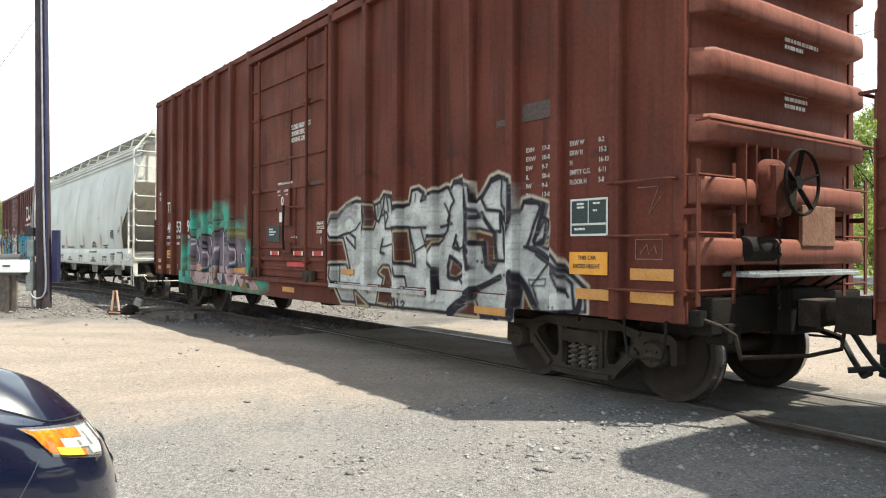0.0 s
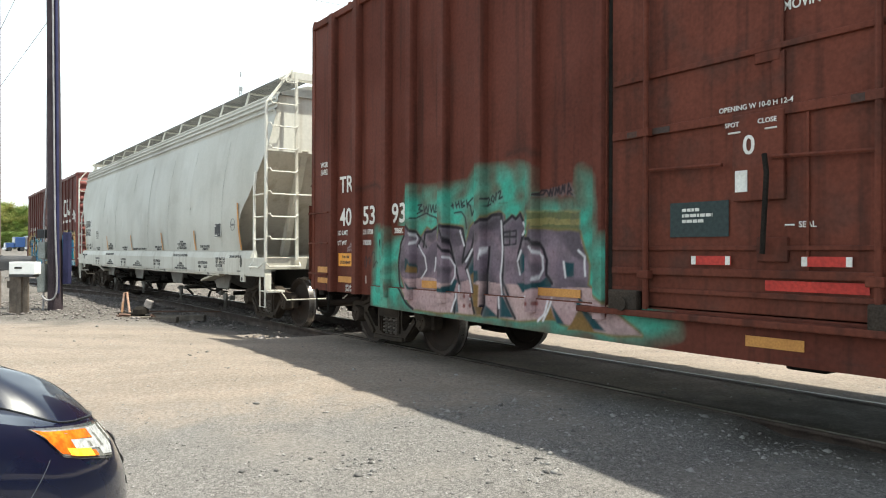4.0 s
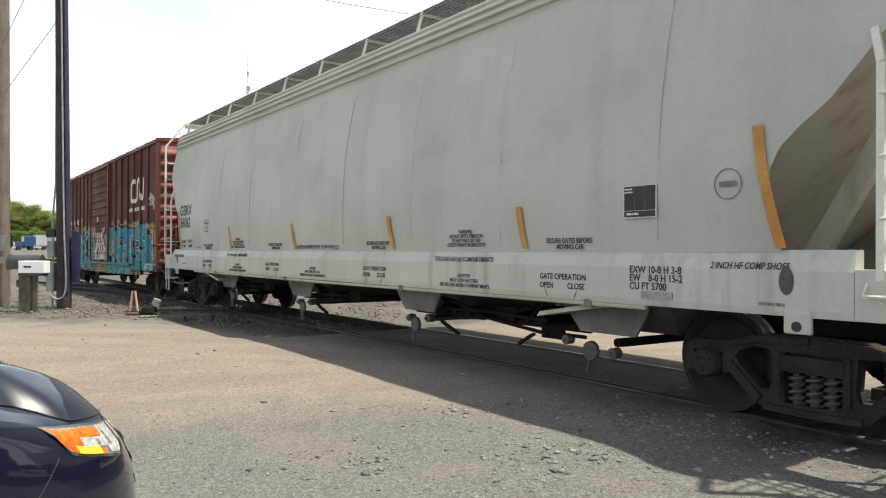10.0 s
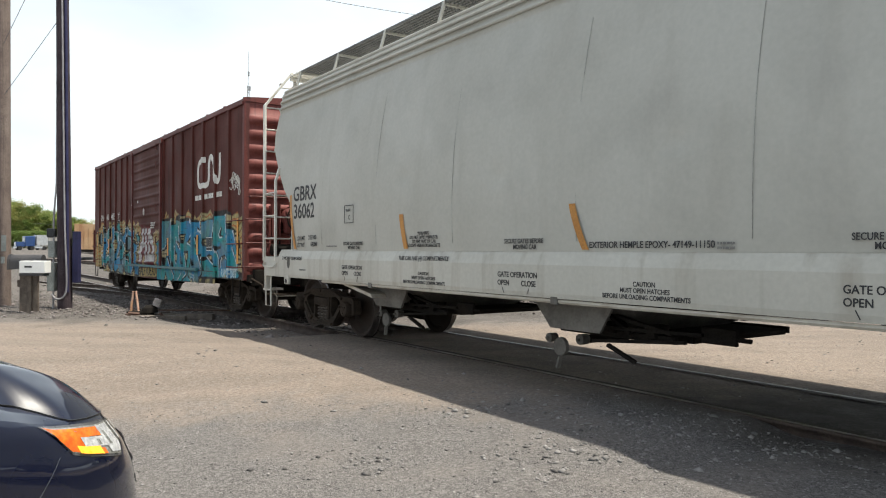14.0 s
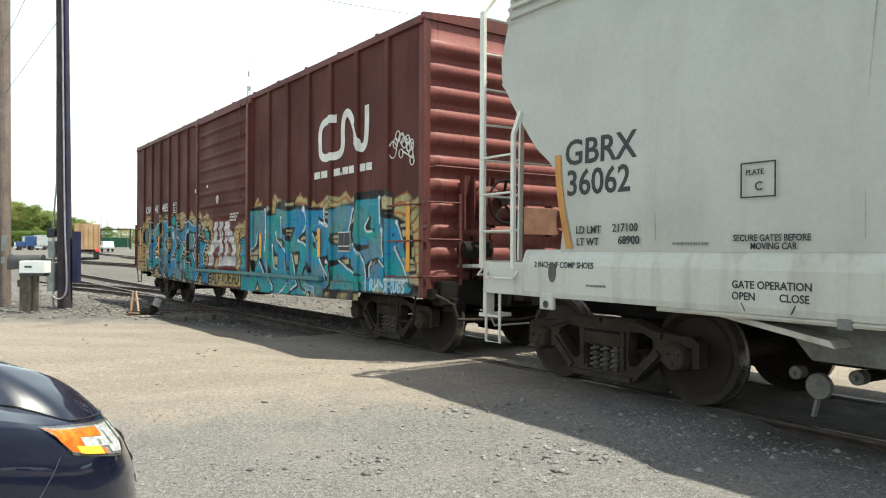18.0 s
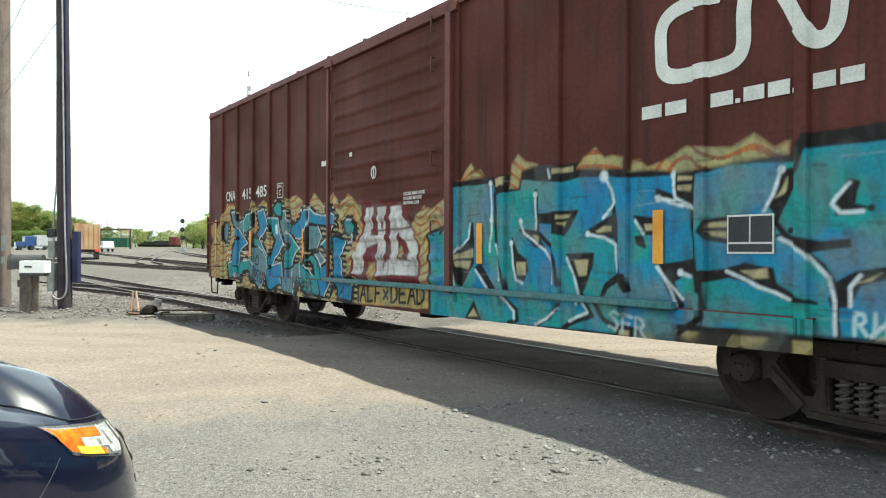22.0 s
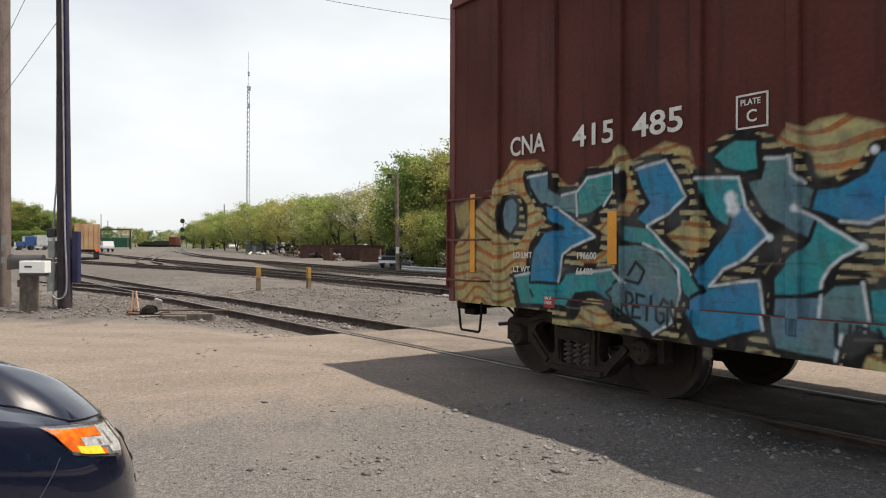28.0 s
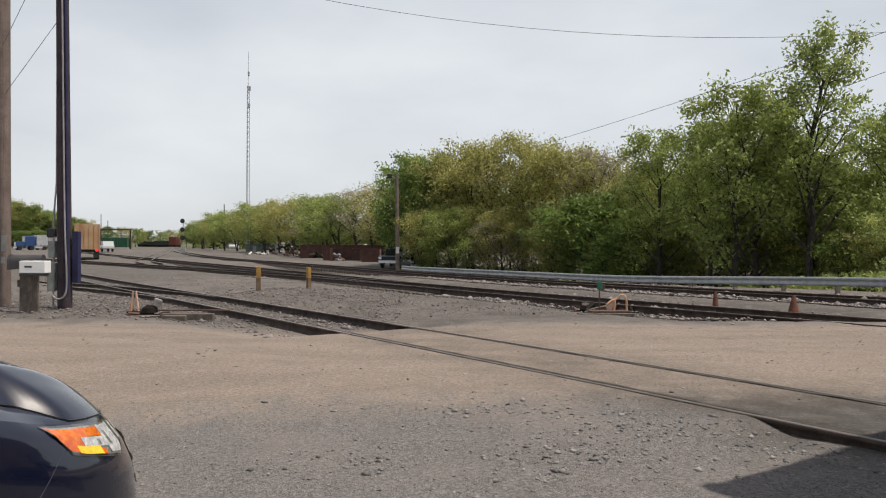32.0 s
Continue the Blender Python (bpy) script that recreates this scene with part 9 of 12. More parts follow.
            part("outlet_cap", bm, DARK, pocket, smooth=True)
        bm = bmesh.new()
        lathe(bm, [(-1.10, 0.02), (-1.10, 0.095), (-1.06, 0.10), (-1.05, 0.02)], 22, "y", centre=(g0 + 0.03, 0, 0.40))
        bmesh.ops.recalc_face_normals(bm, faces=bm.faces)
        part("outlet_cover", bm, DARK, pocket, "round dusty cover plate")
        part("cover_latch", beam(bmesh.new(), (g0 + 0.02, -1.08, 0.30), (g0 - 0.01, -1.08, 0.17), 0.05, 0.02), DARK, pocket)
        part("outlet_pipe", tube(bmesh.new(), [(g0 + 0.30, -1.0, 0.50), (g0 + 0.36, 0.9, 0.50)], 0.045, 10), GRIME, pocket)
        for p, q in (((0.55, -1.12, 0.90), (0.95, -1.05, 0.62)), ((1.45, -1.08, 0.66), (0.80, -1.08, 0.78)), ((0.5, -1.15, 0.66), (1.75, -1.05, 0.68)), ((0.75, -1.15, 0.50), (1.05, -1.10, 0.36)), ((0.55, -1.14, 0.52), (1.6, -1.08, 0.60))):
            part("gate_strut", beam(bmesh.new(), (g0 + m * p[0], p[1], p[2]), (g0 + m * q[0], q[1], q[2]), 0.045, 0.03), GRIME, pocket)
        for k in (0.7, 1.2):
            u = g0 + m * k
            part("gate_lug", B(u - 0.05, u + 0.05, -1.08, -0.86, 0.60, 0.72, 0.015), GRIME, pocket)
        part("pipe_clamp", B(g0 + 0.45, g0 + 0.55, -1.63, -1.56, 0.89, 0.97, 0.01), PALE, pocket)
    return car


hopper = hopper_car()


# ---- the hopper's stencils and reflectors ----
def hopper_skin(z):
    return float(np.interp(z, [1.40, 1.6, 1.8, 2.0, 2.29, 2.6, 3.0], [1.585, 1.60, 1.61, 1.615, 1.61, 1.595, 1.55])) + 0.012


def strip_on_hopper(u0, z0, u1, z1, w):
    n = 8
    k = np.linspace(0, 1, n)[:, None]
    Z = z0 + (z1 - z0) * k + np.zeros((1, 2))
    U = u0 + (u1 - u0) * k ** 1.4 + np.array([[-w / 2, w / 2]])
    Y = -np.vectorize(hopper_skin)(Z) - 0.003
    part("reflector_strip", grid_mesh("reflector_strip", U, Y, Z, REFLECT_OLD), None, hopper, "orange-yellow reflector strip")


for a in ((7.43, 2.33, 7.60, 1.43, 0.085), (4.78, 1.86, 4.87, 1.43, 0.085), (2.17, 1.86, 2.29, 1.43, 0.085), (-0.96, 1.85, -0.81, 1.42, 0.085), (-4.03, 1.87, -3.95, 1.43, 0.10), (-7.60, 2.33, -7.46, 1.43, 0.085)):
    strip_on_hopper(*a)


def on_body(u, z):
    return side_at(u, z, hopper_skin(z) + 0.003)


def on_sill(u, z):
    return side_at(u, z, 1.638)


def big_writing(text, size, u, z, label, wide):
    """Writing on the side sheet, laid on its dents."""
    ob = lettering(text, size, BLACK, hopper, on_body(u, z), label=label, wide=wide)
    for v in ob.data.vertices:
        uu, zz = u + v.co.x, z + v.co.y
        skin = np.interp(zz, [1.40, 1.6, 1.8, 2.0, 2.15, 2.29, 2.44, 2.6, 2.76, 3.0], [1.585, 1.60, 1.61, 1.615, 1.615, 1.61, 1.605, 1.595, 1.58, 1.55])
        v.co.z += float(skin + hopper_dents(np.array([uu]), np.array([zz]))[0]) + 0.003 - hopper_skin(z) - 0.003


FAINT = surf("faint_black", (0.12, 0.12, 0.12), (0.2, 0.2, 0.19), 6, 50, 0.6, bump=0)
for k, txt in enumerate(("WARNING", "DO NOT APPLY VIBRATOR", "TO ANY PART OF CAR", "EXCEPT VIBRATOR BRACKETS")):
    for u in (3.86, -3.53):
        lettering(txt, 0.058, BLACK, hopper, on_body(u, 1.62 - 0.05 * k), align="CENTER", wide=0.9)
big_writing("GBRX", 0.335, -7.51, 2.325, "black stencilled mark", 1.0)
big_writing("36062", 0.335, -7.48, 2.035, "black stencilled car number", 0.94)
lettering("LD LMT", 0.10, BLACK, hopper, on_body(-7.36, 1.60), wide=0.95)
lettering("LT WT", 0.10, BLACK, hopper, on_body(-7.36, 1.49), wide=0.95)
lettering("217100", 0.10, BLACK, hopper, on_body(-6.90, 1.61), wide=0.98)
lettering("68900", 0.10, BLACK, hopper, on_body(-6.84, 1.50), wide=0.98)
lettering("2 INCH HF COMP SHOES", 0.08, BLACK, hopper, on_sill(-7.92, 1.27), wide=0.92)
lettering("2 INCH HF COMP SHOES", 0.07, BLACK, hopper, on_sill(7.05, 1.30), wide=0.82, slant=0.25)
for u in (1.54, -2.05, 5.12, -5.68):
    lettering("GATE OPERATION", 0.08, BLACK, hopper, on_sill(u, 1.16), wide=0.93)
    lettering("OPEN", 0.08, BLACK, hopper, on_sill(u, 1.075), wide=0.93)
    lettering("CLOSE", 0.08, BLACK, hopper, on_sill(u + 0.38, 1.075), wide=0.93)
    for du, sl in ((0.08, 0.03), (0.50, -0.03)):
        part("arrow_mark", tube(bmesh.new(), [(u + du, -1.638, 1.03), (u + du + sl, -1.638, 0.97)], 0.004, 4), BLACK, hopper)
for u in (1.58, 5.18, -1.98, -5.69):
    lettering("SECURE GATES BEFORE", 0.068, BLACK, hopper, on_body(u, 1.505), wide=0.85)
    lettering("MOVING CAR", 0.068, BLACK, hopper, on_body(u + 0.14, 1.445), wide=0.85)
lettering("EXTERIOR HEMPLE EPOXY- 47149-11150", 0.08, BLACK, hopper, on_body(-0.76, 1.46), wide=0.93)
lettering("EXW 10-8 H 3-8", 0.085, BLACK, hopper, on_sill(6.25, 1.25), wide=0.9)
lettering("EW    8-0 H 15-2", 0.085, BLACK, hopper, on_sill(6.25, 1.18), wide=0.9)
lettering("CU FT 5700", 0.085, BLACK, hopper, on_sill(6.25, 1.11), wide=0.9)
part("builder_plate", B(6.38, 6.70, -1.644, -1.638, 1.01, 1.07), surf("grey_plate", (0.33, 0.32, 0.29), (0.26, 0.25, 0.23), 5, 40, 0.6), hopper)
for i, (u, z, ln) in enumerate(((-6.25, 1.48, [0.34]), (0.58, 1.48, [0.15, 0.15]))):
    bars(hopper, on_body(u, z), ln, 0.02, 0.016, FAINT, "small_stencil", 31 + i)
lettering("THIS CAR HAS (4) COMPARTMENTS", 0.075, BLACK, hopper, on_sill(3.28, 1.31), wide=0.93, slant=0.25)
lettering("THIS CAR HAS (4) COMPARTMENTS", 0.075, BLACK, hopper, on_sill(-4.07, 1.31), wide=0.93, slant=0.25)
for u in (3.86, -0.10, -3.49):
    for k, txt in enumerate(("CAUTION", "MUST OPEN HATCHES", "BEFORE UNLOADING COMPARTMENTS")):
        lettering(txt, 0.058, BLACK, hopper, on_sill(u, 1.125 - 0.055 * k), align="CENTER", wide=0.9)
for i, (u, z, ln) in enumerate(((-7.2, 1.10, [0.25]), (7.45, 1.04, [0.2]))):
    bars(hopper, on_sill(u, z), ln, 0.022, 0.018, FAINT, "small_stencil", 41 + i)
part("test_board", B(6.18, 6.53, -1.634, -1.628, 1.69, 1.97), WHITE, hopper, "white-framed black test stencil board")
for u0, u1, z0, z1 in ((6.19, 6.30, 1.755, 1.962), (6.305, 6.41, 1.755, 1.962), (6.415, 6.52, 1.755, 1.962), (6.19, 6.52, 1.70, 1.75)):
    part("test_panel", B(u0, u1, -1.638, -1.634, z0, z1), BLACK, hopper)
bars(hopper, side_at(6.20, 1.945, 1.640), [0.08, 0.09], 0.014, 0.012, WHITE, "test_print", 51)
bars(hopper, side_at(6.22, 1.735, 1.640), [0.13], 0.02, 0.01, WHITE, "test_print", 52)
part("round_mark", tube(bmesh.new(), [(7.19 + 0.115 * math.cos(a), -1.628, 1.92 + 0.115 * math.sin(a)) for a in np.linspace(0, 6.3, 30)], 0.004, 5, cap=False), FAINT, hopper, "thin black ring emblem")
part("round_mark_bar", B(7.12, 7.26, -1.633, -1.630, 1.90, 1.94), FAINT, hopper)
for u0, u1, z0, z1 in ((-5.61, -5.33, 2.05, 2.06), (-5.61, -5.33, 1.80, 1.81), (-5.61, -5.60, 1.80, 2.06), (-5.34, -5.33, 1.80, 2.06)):
    part("plate_frame", B(u0, u1, -1.635, -1.63, z0, z1), BLACK, hopper)
lettering("C", 0.09, BLACK, hopper, on_body(-5.50, 1.88))
lettering("PLATE", 0.055, BLACK, hopper, on_body(-5.57, 1.985), wide=0.95)
for txt, z in (("GBRX", 4.02), ("36062", 3.84)):
    lettering(txt, 0.17, BLACK, hopper, Matrix.Translation((8.606, 0.40, z)) @ Matrix.Rotation(math.pi / 2, 4, "Z") @ Matrix.Rotation(math.pi / 2, 4, "X"), label="black stencilled mark on the end")


slope_face = Matrix(((0, 0.76, 0.65, 8.27), (1, 0, 0, -0.35), (0, 0.65, -0.76, 2.90), (0, 0, 0, 1)))
bars(hopper, slope_face, [0.62, 0.66, 0.34, 0.42], 0.045, 0.035, FAINT, "small_stencil", 61)


# ---- loose stones ----
def pebbles(name, n, place, size, material, label, seed, lift=0.0):
    rs = np.random.RandomState(seed)
    x, y = place(rs, n)
    s = size * (0.35 + rs.gamma(1.6, 0.45, n))
    z = ground_z(x, y) + s * 0.12 + lift
    oc = np.array([(1, 0, 0), (-1, 0, 0), (0, 1, 0), (0, -1, 0), (0, 0, 1), (0, 0, -1)], float)
    fa = np.array([(0, 2, 4), (2, 1, 4), (1, 3, 4), (3, 0, 4), (2, 0, 5), (1, 2, 5), (3, 1, 5), (0, 3, 5)])
    v = oc[None] * (0.55 + 0.7 * rs.rand(n, 6, 1)) + 0.18 * rs.normal(size=(n, 6, 3))
    a = rs.uniform(0, 6.28, n)
    ca, sa = np.cos(a)[:, None], np.sin(a)[:, None]
    v = np.stack([v[..., 0] * ca * 1.25 - v[..., 1] * sa, v[..., 0] * sa * 1.25 + v[..., 1] * ca, v[..., 2] * 0.62], -1) * s[:, None, None]
    v += np.stack([x, y, z], -1)[:, None]
    me = bpy.data.meshes.new(name)
    me.vertices.add(6 * n)
    me.vertices.foreach_set("co", v.reshape(-1).astype(np.float32))
    f = (fa[None] + 6 * np.arange(n)[:, None, None]).reshape(-1)
    me.loops.add(len(f))
    me.loops.foreach_set("vertex_index", f.astype(np.int32))
    me.polygons.add(len(f) // 3)
    me.polygons.foreach_set("loop_start", np.arange(0, len(f), 3, dtype=np.int32))
    me.update(calc_edges=True)
    me.materials.append(material)
    return alone(name, me, None, label, "gravel", kind="stuff")


def island_stone(name, a, b):
    m = bpy.data.materials.new(name)
    m.use_nodes = True
    n, li = m.node_tree.nodes, m.node_tree.links
    geo, mix = n.new("ShaderNodeNewGeometry"), n.new("ShaderNodeMixRGB")
    mix.inputs["Color1"].default_value, mix.inputs["Color2"].default_value = (*a, 1), (*b, 1)
    li.new(geo.outputs["Random Per Island"], mix.inputs["Fac"])
    li.new(mix.outputs["Color"], n["Principled BSDF"].inputs["Base Color"])
    n["Principled BSDF"].inputs["Roughness"].default_value = 0.9
    return m


STONE = island_stone("loose_stone", (0.075, 0.07, 0.067), (0.29, 0.275, 0.262))
STONE_BED = island_stone("ballast_rock", (0.075, 0.063, 0.059), (0.27, 0.238, 0.224))


def off_track(x, y):
    """Moves what would lie between the rails out to the camera's side of the track."""
    v = (x - MAIN_ORIGIN.x) * MAIN_DIR.y - (y - MAIN_ORIGIN.y) * MAIN_DIR.x
    return x, np.where(v < 0.95, y - 2.6, y)


def near_gravel(rs, n):
    y = 3.6 + 3.9 * rs.rand(n) ** 1.2
    return off_track(rs.uniform(-0.62, 0.72, n) * (y + 0.6), y)


def clustered(rs, n):
    c = np.array([(1.0, 5.2), (0.75, 5.5), (1.35, 5.7), (2.2, 5.9), (1.6, 6.3), (2.6, 5.4), (-0.6, 5.5), (3.2, 6.1), (0.4, 6.7), (3.6, 6.9)])
    k = rs.randint(len(c), size=n)
    return off_track(c[k, 0] + rs.normal(size=n) * 0.36, c[k, 1] + rs.normal(size=n) * 0.22)


def dirt_stones(rs, n):
    y = rs.uniform(7, 15.5, n)
    return rs.uniform(-0.6, 0.66, n) * y, y


def yard_stones(rs, n):
    y = 16 + 26 * rs.rand(n) ** 1.3
    return rs.uniform(-0.62, 0.35, n) * y, y


def beds(pts, half, lo, hi):
    P = [p for p in pts if lo < p.y < hi]

    def place(rs, n):
        k = rs.randint(len(P) - 1, size=n)
        f = rs.rand(n)
        x = np.array([P[i].x for i in k]) * (1 - f) + np.array([P[i + 1].x for i in k]) * f
        y = np.array([P[i].y for i in k]) * (1 - f) + np.array([P[i + 1].y for i in k]) * f
        d = np.array([(P[i + 1] - P[i]).normalized() for i in k])
        o = rs.uniform(-half, half, n)
        return x - d[:, 1] * o, y + d[:, 0] * o
    return place


pebbles("gravel", 14000, near_gravel, 0.0046, STONE, "small grey stones scattered over the gravel lot", 1)
pebbles("gravel", 420, near_gravel, 0.0065, island_stone("pale_stone", (0.22, 0.21, 0.20), (0.36, 0.345, 0.33)), "pale chips lying on the gravel lot", 11)
pebbles("gravel", 1100, clustered, 0.0125, STONE, "larger broken stones lying loose on the gravel", 2)
pebbles("gravel", 2200, dirt_stones, 0.008, STONE, "few dark pebbles on the dirt crossing", 3)
pebbles("ballast", 15000, beds(TRACK_B, 2.6, 13, 46), 0.042, STONE_BED, "broken pinkish-grey ballast round the outer track", 4, 0.03)
pebbles("ballast", 10000, beds(TRACK_A, 2.2, 15.5, 44), 0.034, STONE_BED, "broken grey ballast round the lead track", 5, 0.03)
pebbles("ballast", 2600, beds(MAIN_PTS, 1.7, 13.6, 34), 0.026, STONE_BED, "dusty ballast between the siding's ties", 6)
pebbles("gravel", 9000, lambda rs, n: (rs.uniform(-12, -1, n), rs.uniform(14.8, 27, n)), 0.016, STONE_BED, "stones on the strip beside the siding", 7, 0.012)
pebbles("gravel", 14000, yard_stones, 0.0125, STONE_BED, "broken stone strewn between the yard tracks", 12, 0.02)
pebbles("gravel", 700, lambda rs, n: (-5.4 + rs.normal(size=n) * 1.3, 24.5 + rs.normal(size=n) * 0.5), 0.020, STONE_BED, "rubble heaped round the yellow posts", 8)

# steel and asphalt edge where the crossing ends at the rail
PLATE = surf("crossing_asphalt", (0.15, 0.135, 0.12), (0.22, 0.195, 0.17), 3, 40, 0.9, bump=0.4, spread=0.3)


# ---- poles, wires ----
def round_pole(name, label, x, y, h, r0, r1, material, lean=(0, 0), category="pole"):
    z = gz_at(x, y)
    ob = thing(name, label, category, Matrix.Translation((x, y, z)))
    bm = bmesh.new()
    tube(bm, [(lean[0] * k / 10, lean[1] * k / 10, -0.3 if k == 0 else h * k / 10) for k in range(11)], [r0 + (r1 - r0) * k / 10 for k in range(11)], 18)
    part("shaft", bm, material, ob, smooth=True)
    return ob


BLUEBOARD = surf("dark_blue_board", (0.03, 0.03, 0.085), (0.022, 0.022, 0.06), 3, 40, 0.6, bump=0.05)
GREYBOX = surf("meter_grey", (0.30, 0.32, 0.30), (0.22, 0.235, 0.22), 4, 40, 0.55, bump=0.05)
CABLE = surf("pale_conduit", (0.33, 0.32, 0.33), (0.24, 0.23, 0.24), 5, 40, 0.6, bump=0)
up_ = round_pole("utility_pole", "dark creosoted utility pole with conduit and meter boxes", -9.06, 17.62, 11.5, 0.165, 0.125, POLE_WOOD, (-0.16, 0))
part("conduit", tube(bmesh.new(), smooth3([(-0.14, -0.16, 0.22), (-0.24, -0.17, 0.36), (-0.20, -0.17, 0.30), (-0.08, -0.19, 0.24), (0.08, -0.19, 0.32), (0.12, -0.17, 0.7), (0.07, -0.17, 2.0), (0.02, -0.165, 4.5), (-0.03, -0.16, 7.5), (-0.10, -0.15, 11.2)], 6), 0.020, 7), CABLE, up_, "pale looping conduit", smooth=True)
part("cable", tube(bmesh.new(), [(0.115, -0.11, 0.4), (0.09, -0.115, 3), (0.05, -0.11, 6), (-0.04, -0.09, 11.3)], 0.035, 8), BLUEBOARD, up_, "dark violet-black cable", smooth=True)
part("meter_box", B(-0.38, -0.20, -0.12, 0.06, 0.42, 1.10, 0.02), GREYBOX, up_, "grey meter box")
part("junction_box", B(-0.37, -0.21, -0.10, 0.05, 1.22, 1.62, 0.02), GREYBOX, up_, "grey junction box")
part("weather_head", B(-0.42, -0.24, -0.08, 0.08, 1.70, 1.92, 0.03), BLACK, up_)
part("riser", tube(bmesh.new(), [(-0.26, -0.05, 0.0), (-0.26, -0.05, 2.2), (-0.18, -0.08, 3.0), (-0.19, -0.06, 6.0)], 0.022, 7), CABLE, up_)
part("notice_board", B(0.19, 0.33, -0.06, 0.10, 0.62, 1.85, 0.01), BLUEBOARD, up_, "dark blue board strapped to the pole")
p2_ = round_pole("utility_pole", "weathered pale brown utility pole", -10.98, 18.3, 11.8, 0.20, 0.155, POLE_PALE, (-0.05, 0))
part("tag_plate", B(0.06, 0.19, -0.175, -0.165, 1.35, 1.75), GREYBOX, p2_, "small metal tag plates")
part("tag_plate", B(0.05, 0.16, -0.18, -0.17, 1.05, 1.22), GREYBOX, p2_)
WIRE = surf("wire", (0.12, 0.12, 0.13), (0.08, 0.08, 0.085), 3, 30, 0.7, bump=0)


def wire(a, b, sag, r=0.012, label="thin dark overhead wire"):
    a, b = Vector(a), Vector(b)
    pts = [a.lerp(b, k / 24) - Vector((0, 0, sag * 4 * (k / 24) * (1 - k / 24))) for k in range(25)]
    return alone("overhead_wire", tube(bmesh.new(), pts, r, 5), WIRE, label, "wire", group="overhead wires")


def ray_at(px, py, d):
    return ((px - 784) / LENS_F * d, d, 1.40 + (445.0 + 0.0039 * (px - 784) - py) / LENS_F * d)


wire(ray_at(105, -115, 17.55), ray_at(1900, 20, 17.5), 1.39, 0.0055, "long sagging overhead wire")
wire(ray_at(712, 322, 64), ray_at(1750, -8, 25), 0.45, 0.012)
wire(ray_at(900, 330, 60), ray_at(1700, 78, 26), 0.55, 0.012)
wire(ray_at(706, 304, 66), ray_at(511, 362, 140), 0.9, 0.03)
wire(ray_at(3, 172, 18.2), ray_at(108, 26, 17.6), 0.0, 0.007)
wire(ray_at(3, 80, 18.2), ray_at(70, -60, 17.0), 0.0, 0.007)
wire(ray_at(60, 395, 120), ray_at(500, 402, 200), 1.2, 0.02)

# ---- mail boxes ----
MAILBLACK = surf("mailbox_black", (0.04, 0.04, 0.045), (0.065, 0.062, 0.062), 4, 40, 0.5, bump=0.05)
MAILWHITE = surf("box_white", (0.84, 0.84, 0.82), (0.79, 0.79, 0.76), 4, 40, 0.5, bump=0.0, spread=0.04)
WOOD = surf("weathered_post_wood", (0.16, 0.13, 0.105), (0.10, 0.082, 0.068), 5, 40, 0.9, bump=0.4, streak=(0.07, 0.058, 0.05), streak_scale=(30, 30, 1))
mz = gz_at(-9.3, 16.4)
mail = thing("mailbox", "black mailbox on a weathered wooden post", "mailbox", Matrix.Translation((-9.33, 16.5, mz + 0.07)) @ Matrix.Rotation(0.10, 4, "Z"))
bm = bmesh.new()
extrude_poly(bm, [(-0.15, 0.90), (0.15, 0.90)] + [(0.15 * math.cos(a), 1.07 + 0.15 * math.sin(a)) for a in np.linspace(0, math.pi, 12)], -0.34, 0.34, "yz")
part("box", bm, MAILBLACK, mail, smooth=False)
part("flag_plate", B(-0.39, -0.372, -0.10, 0.10, 0.93, 1.10), BLUEBOARD, mail)
bm = bmesh.new()
extrude_poly(bm, [(-0.165, 0.885), (0.165, 0.885)] + [(0.165 * math.cos(a), 1.07 + 0.165 * math.sin(a)) for a in np.linspace(0, math.pi, 12)], -0.37, -0.335, "yz")
part("door", bm, MAILBLACK, mail)
part("post", B(-0.15, 0.04, -0.06, 0.06, -0.3, 0.90, 0.012), WOOD, mail)
part("post", B(0.14, 0.24, -0.05, 0.03, -0.3, 0.9, 0.008), WOOD, mail)
part("bracket", B(-0.21, -0.15, -0.04, 0.04, 0.50, 0.66, 0.01), WOOD, mail)
paper = thing("newspaper_box", "white newspaper box on its own post", "mailbox", Matrix.Translation((-8.94, 16.1, mz + 0.03)))
part("box", B(-0.28, 0.28, -0.13, 0.13, 0.86, 1.13, 0.015), MAILWHITE, paper)
part("tray", B(-0.29, 0.24, -0.12, 0.12, 0.80, 0.86, 0.01), MAILBLACK, paper)
part("mark", B(-0.16, 0.0, -0.134, -0.130, 0.98, 1.02), BLACK, paper)
part("post", B(-0.16, -0.06, -0.05, 0.05, -0.3, 0.80, 0.012), WOOD, paper)

# ---- switch stands, posts, cones ----
ORANGE = surf("faded_orange_paint", (0.50, 0.24, 0.12), (0.55, 0.36, 0.24), 6, 50, 0.6, bump=0.1)
PALEPINK = surf("faded_handle_paint", (0.55, 0.40, 0.32), (0.48, 0.26, 0.17), 7, 50, 0.6, bump=0.1)
RUST = surf("rusty_iron", (0.12, 0.07, 0.05), (0.08, 0.05, 0.04), 6, 50, 0.85, bump=0.3)
GREENT = surf("green_target", (0.03, 0.15, 0.10), (0.025, 0.11, 0.08), 5, 40, 0.5)
YELLOW = surf("yellow_post_paint", (0.40, 0.23, 0.05), (0.30, 0.17, 0.045), 4, 40, 0.6, bump=0.2, grime=0.5)
sz = gz_at(-6.7, 16.2)
sw = thing("switch_stand", "low ground-throw switch stand with faded orange handle", "switch stand", Matrix.Translation((-6.75, 16.15, sz)))
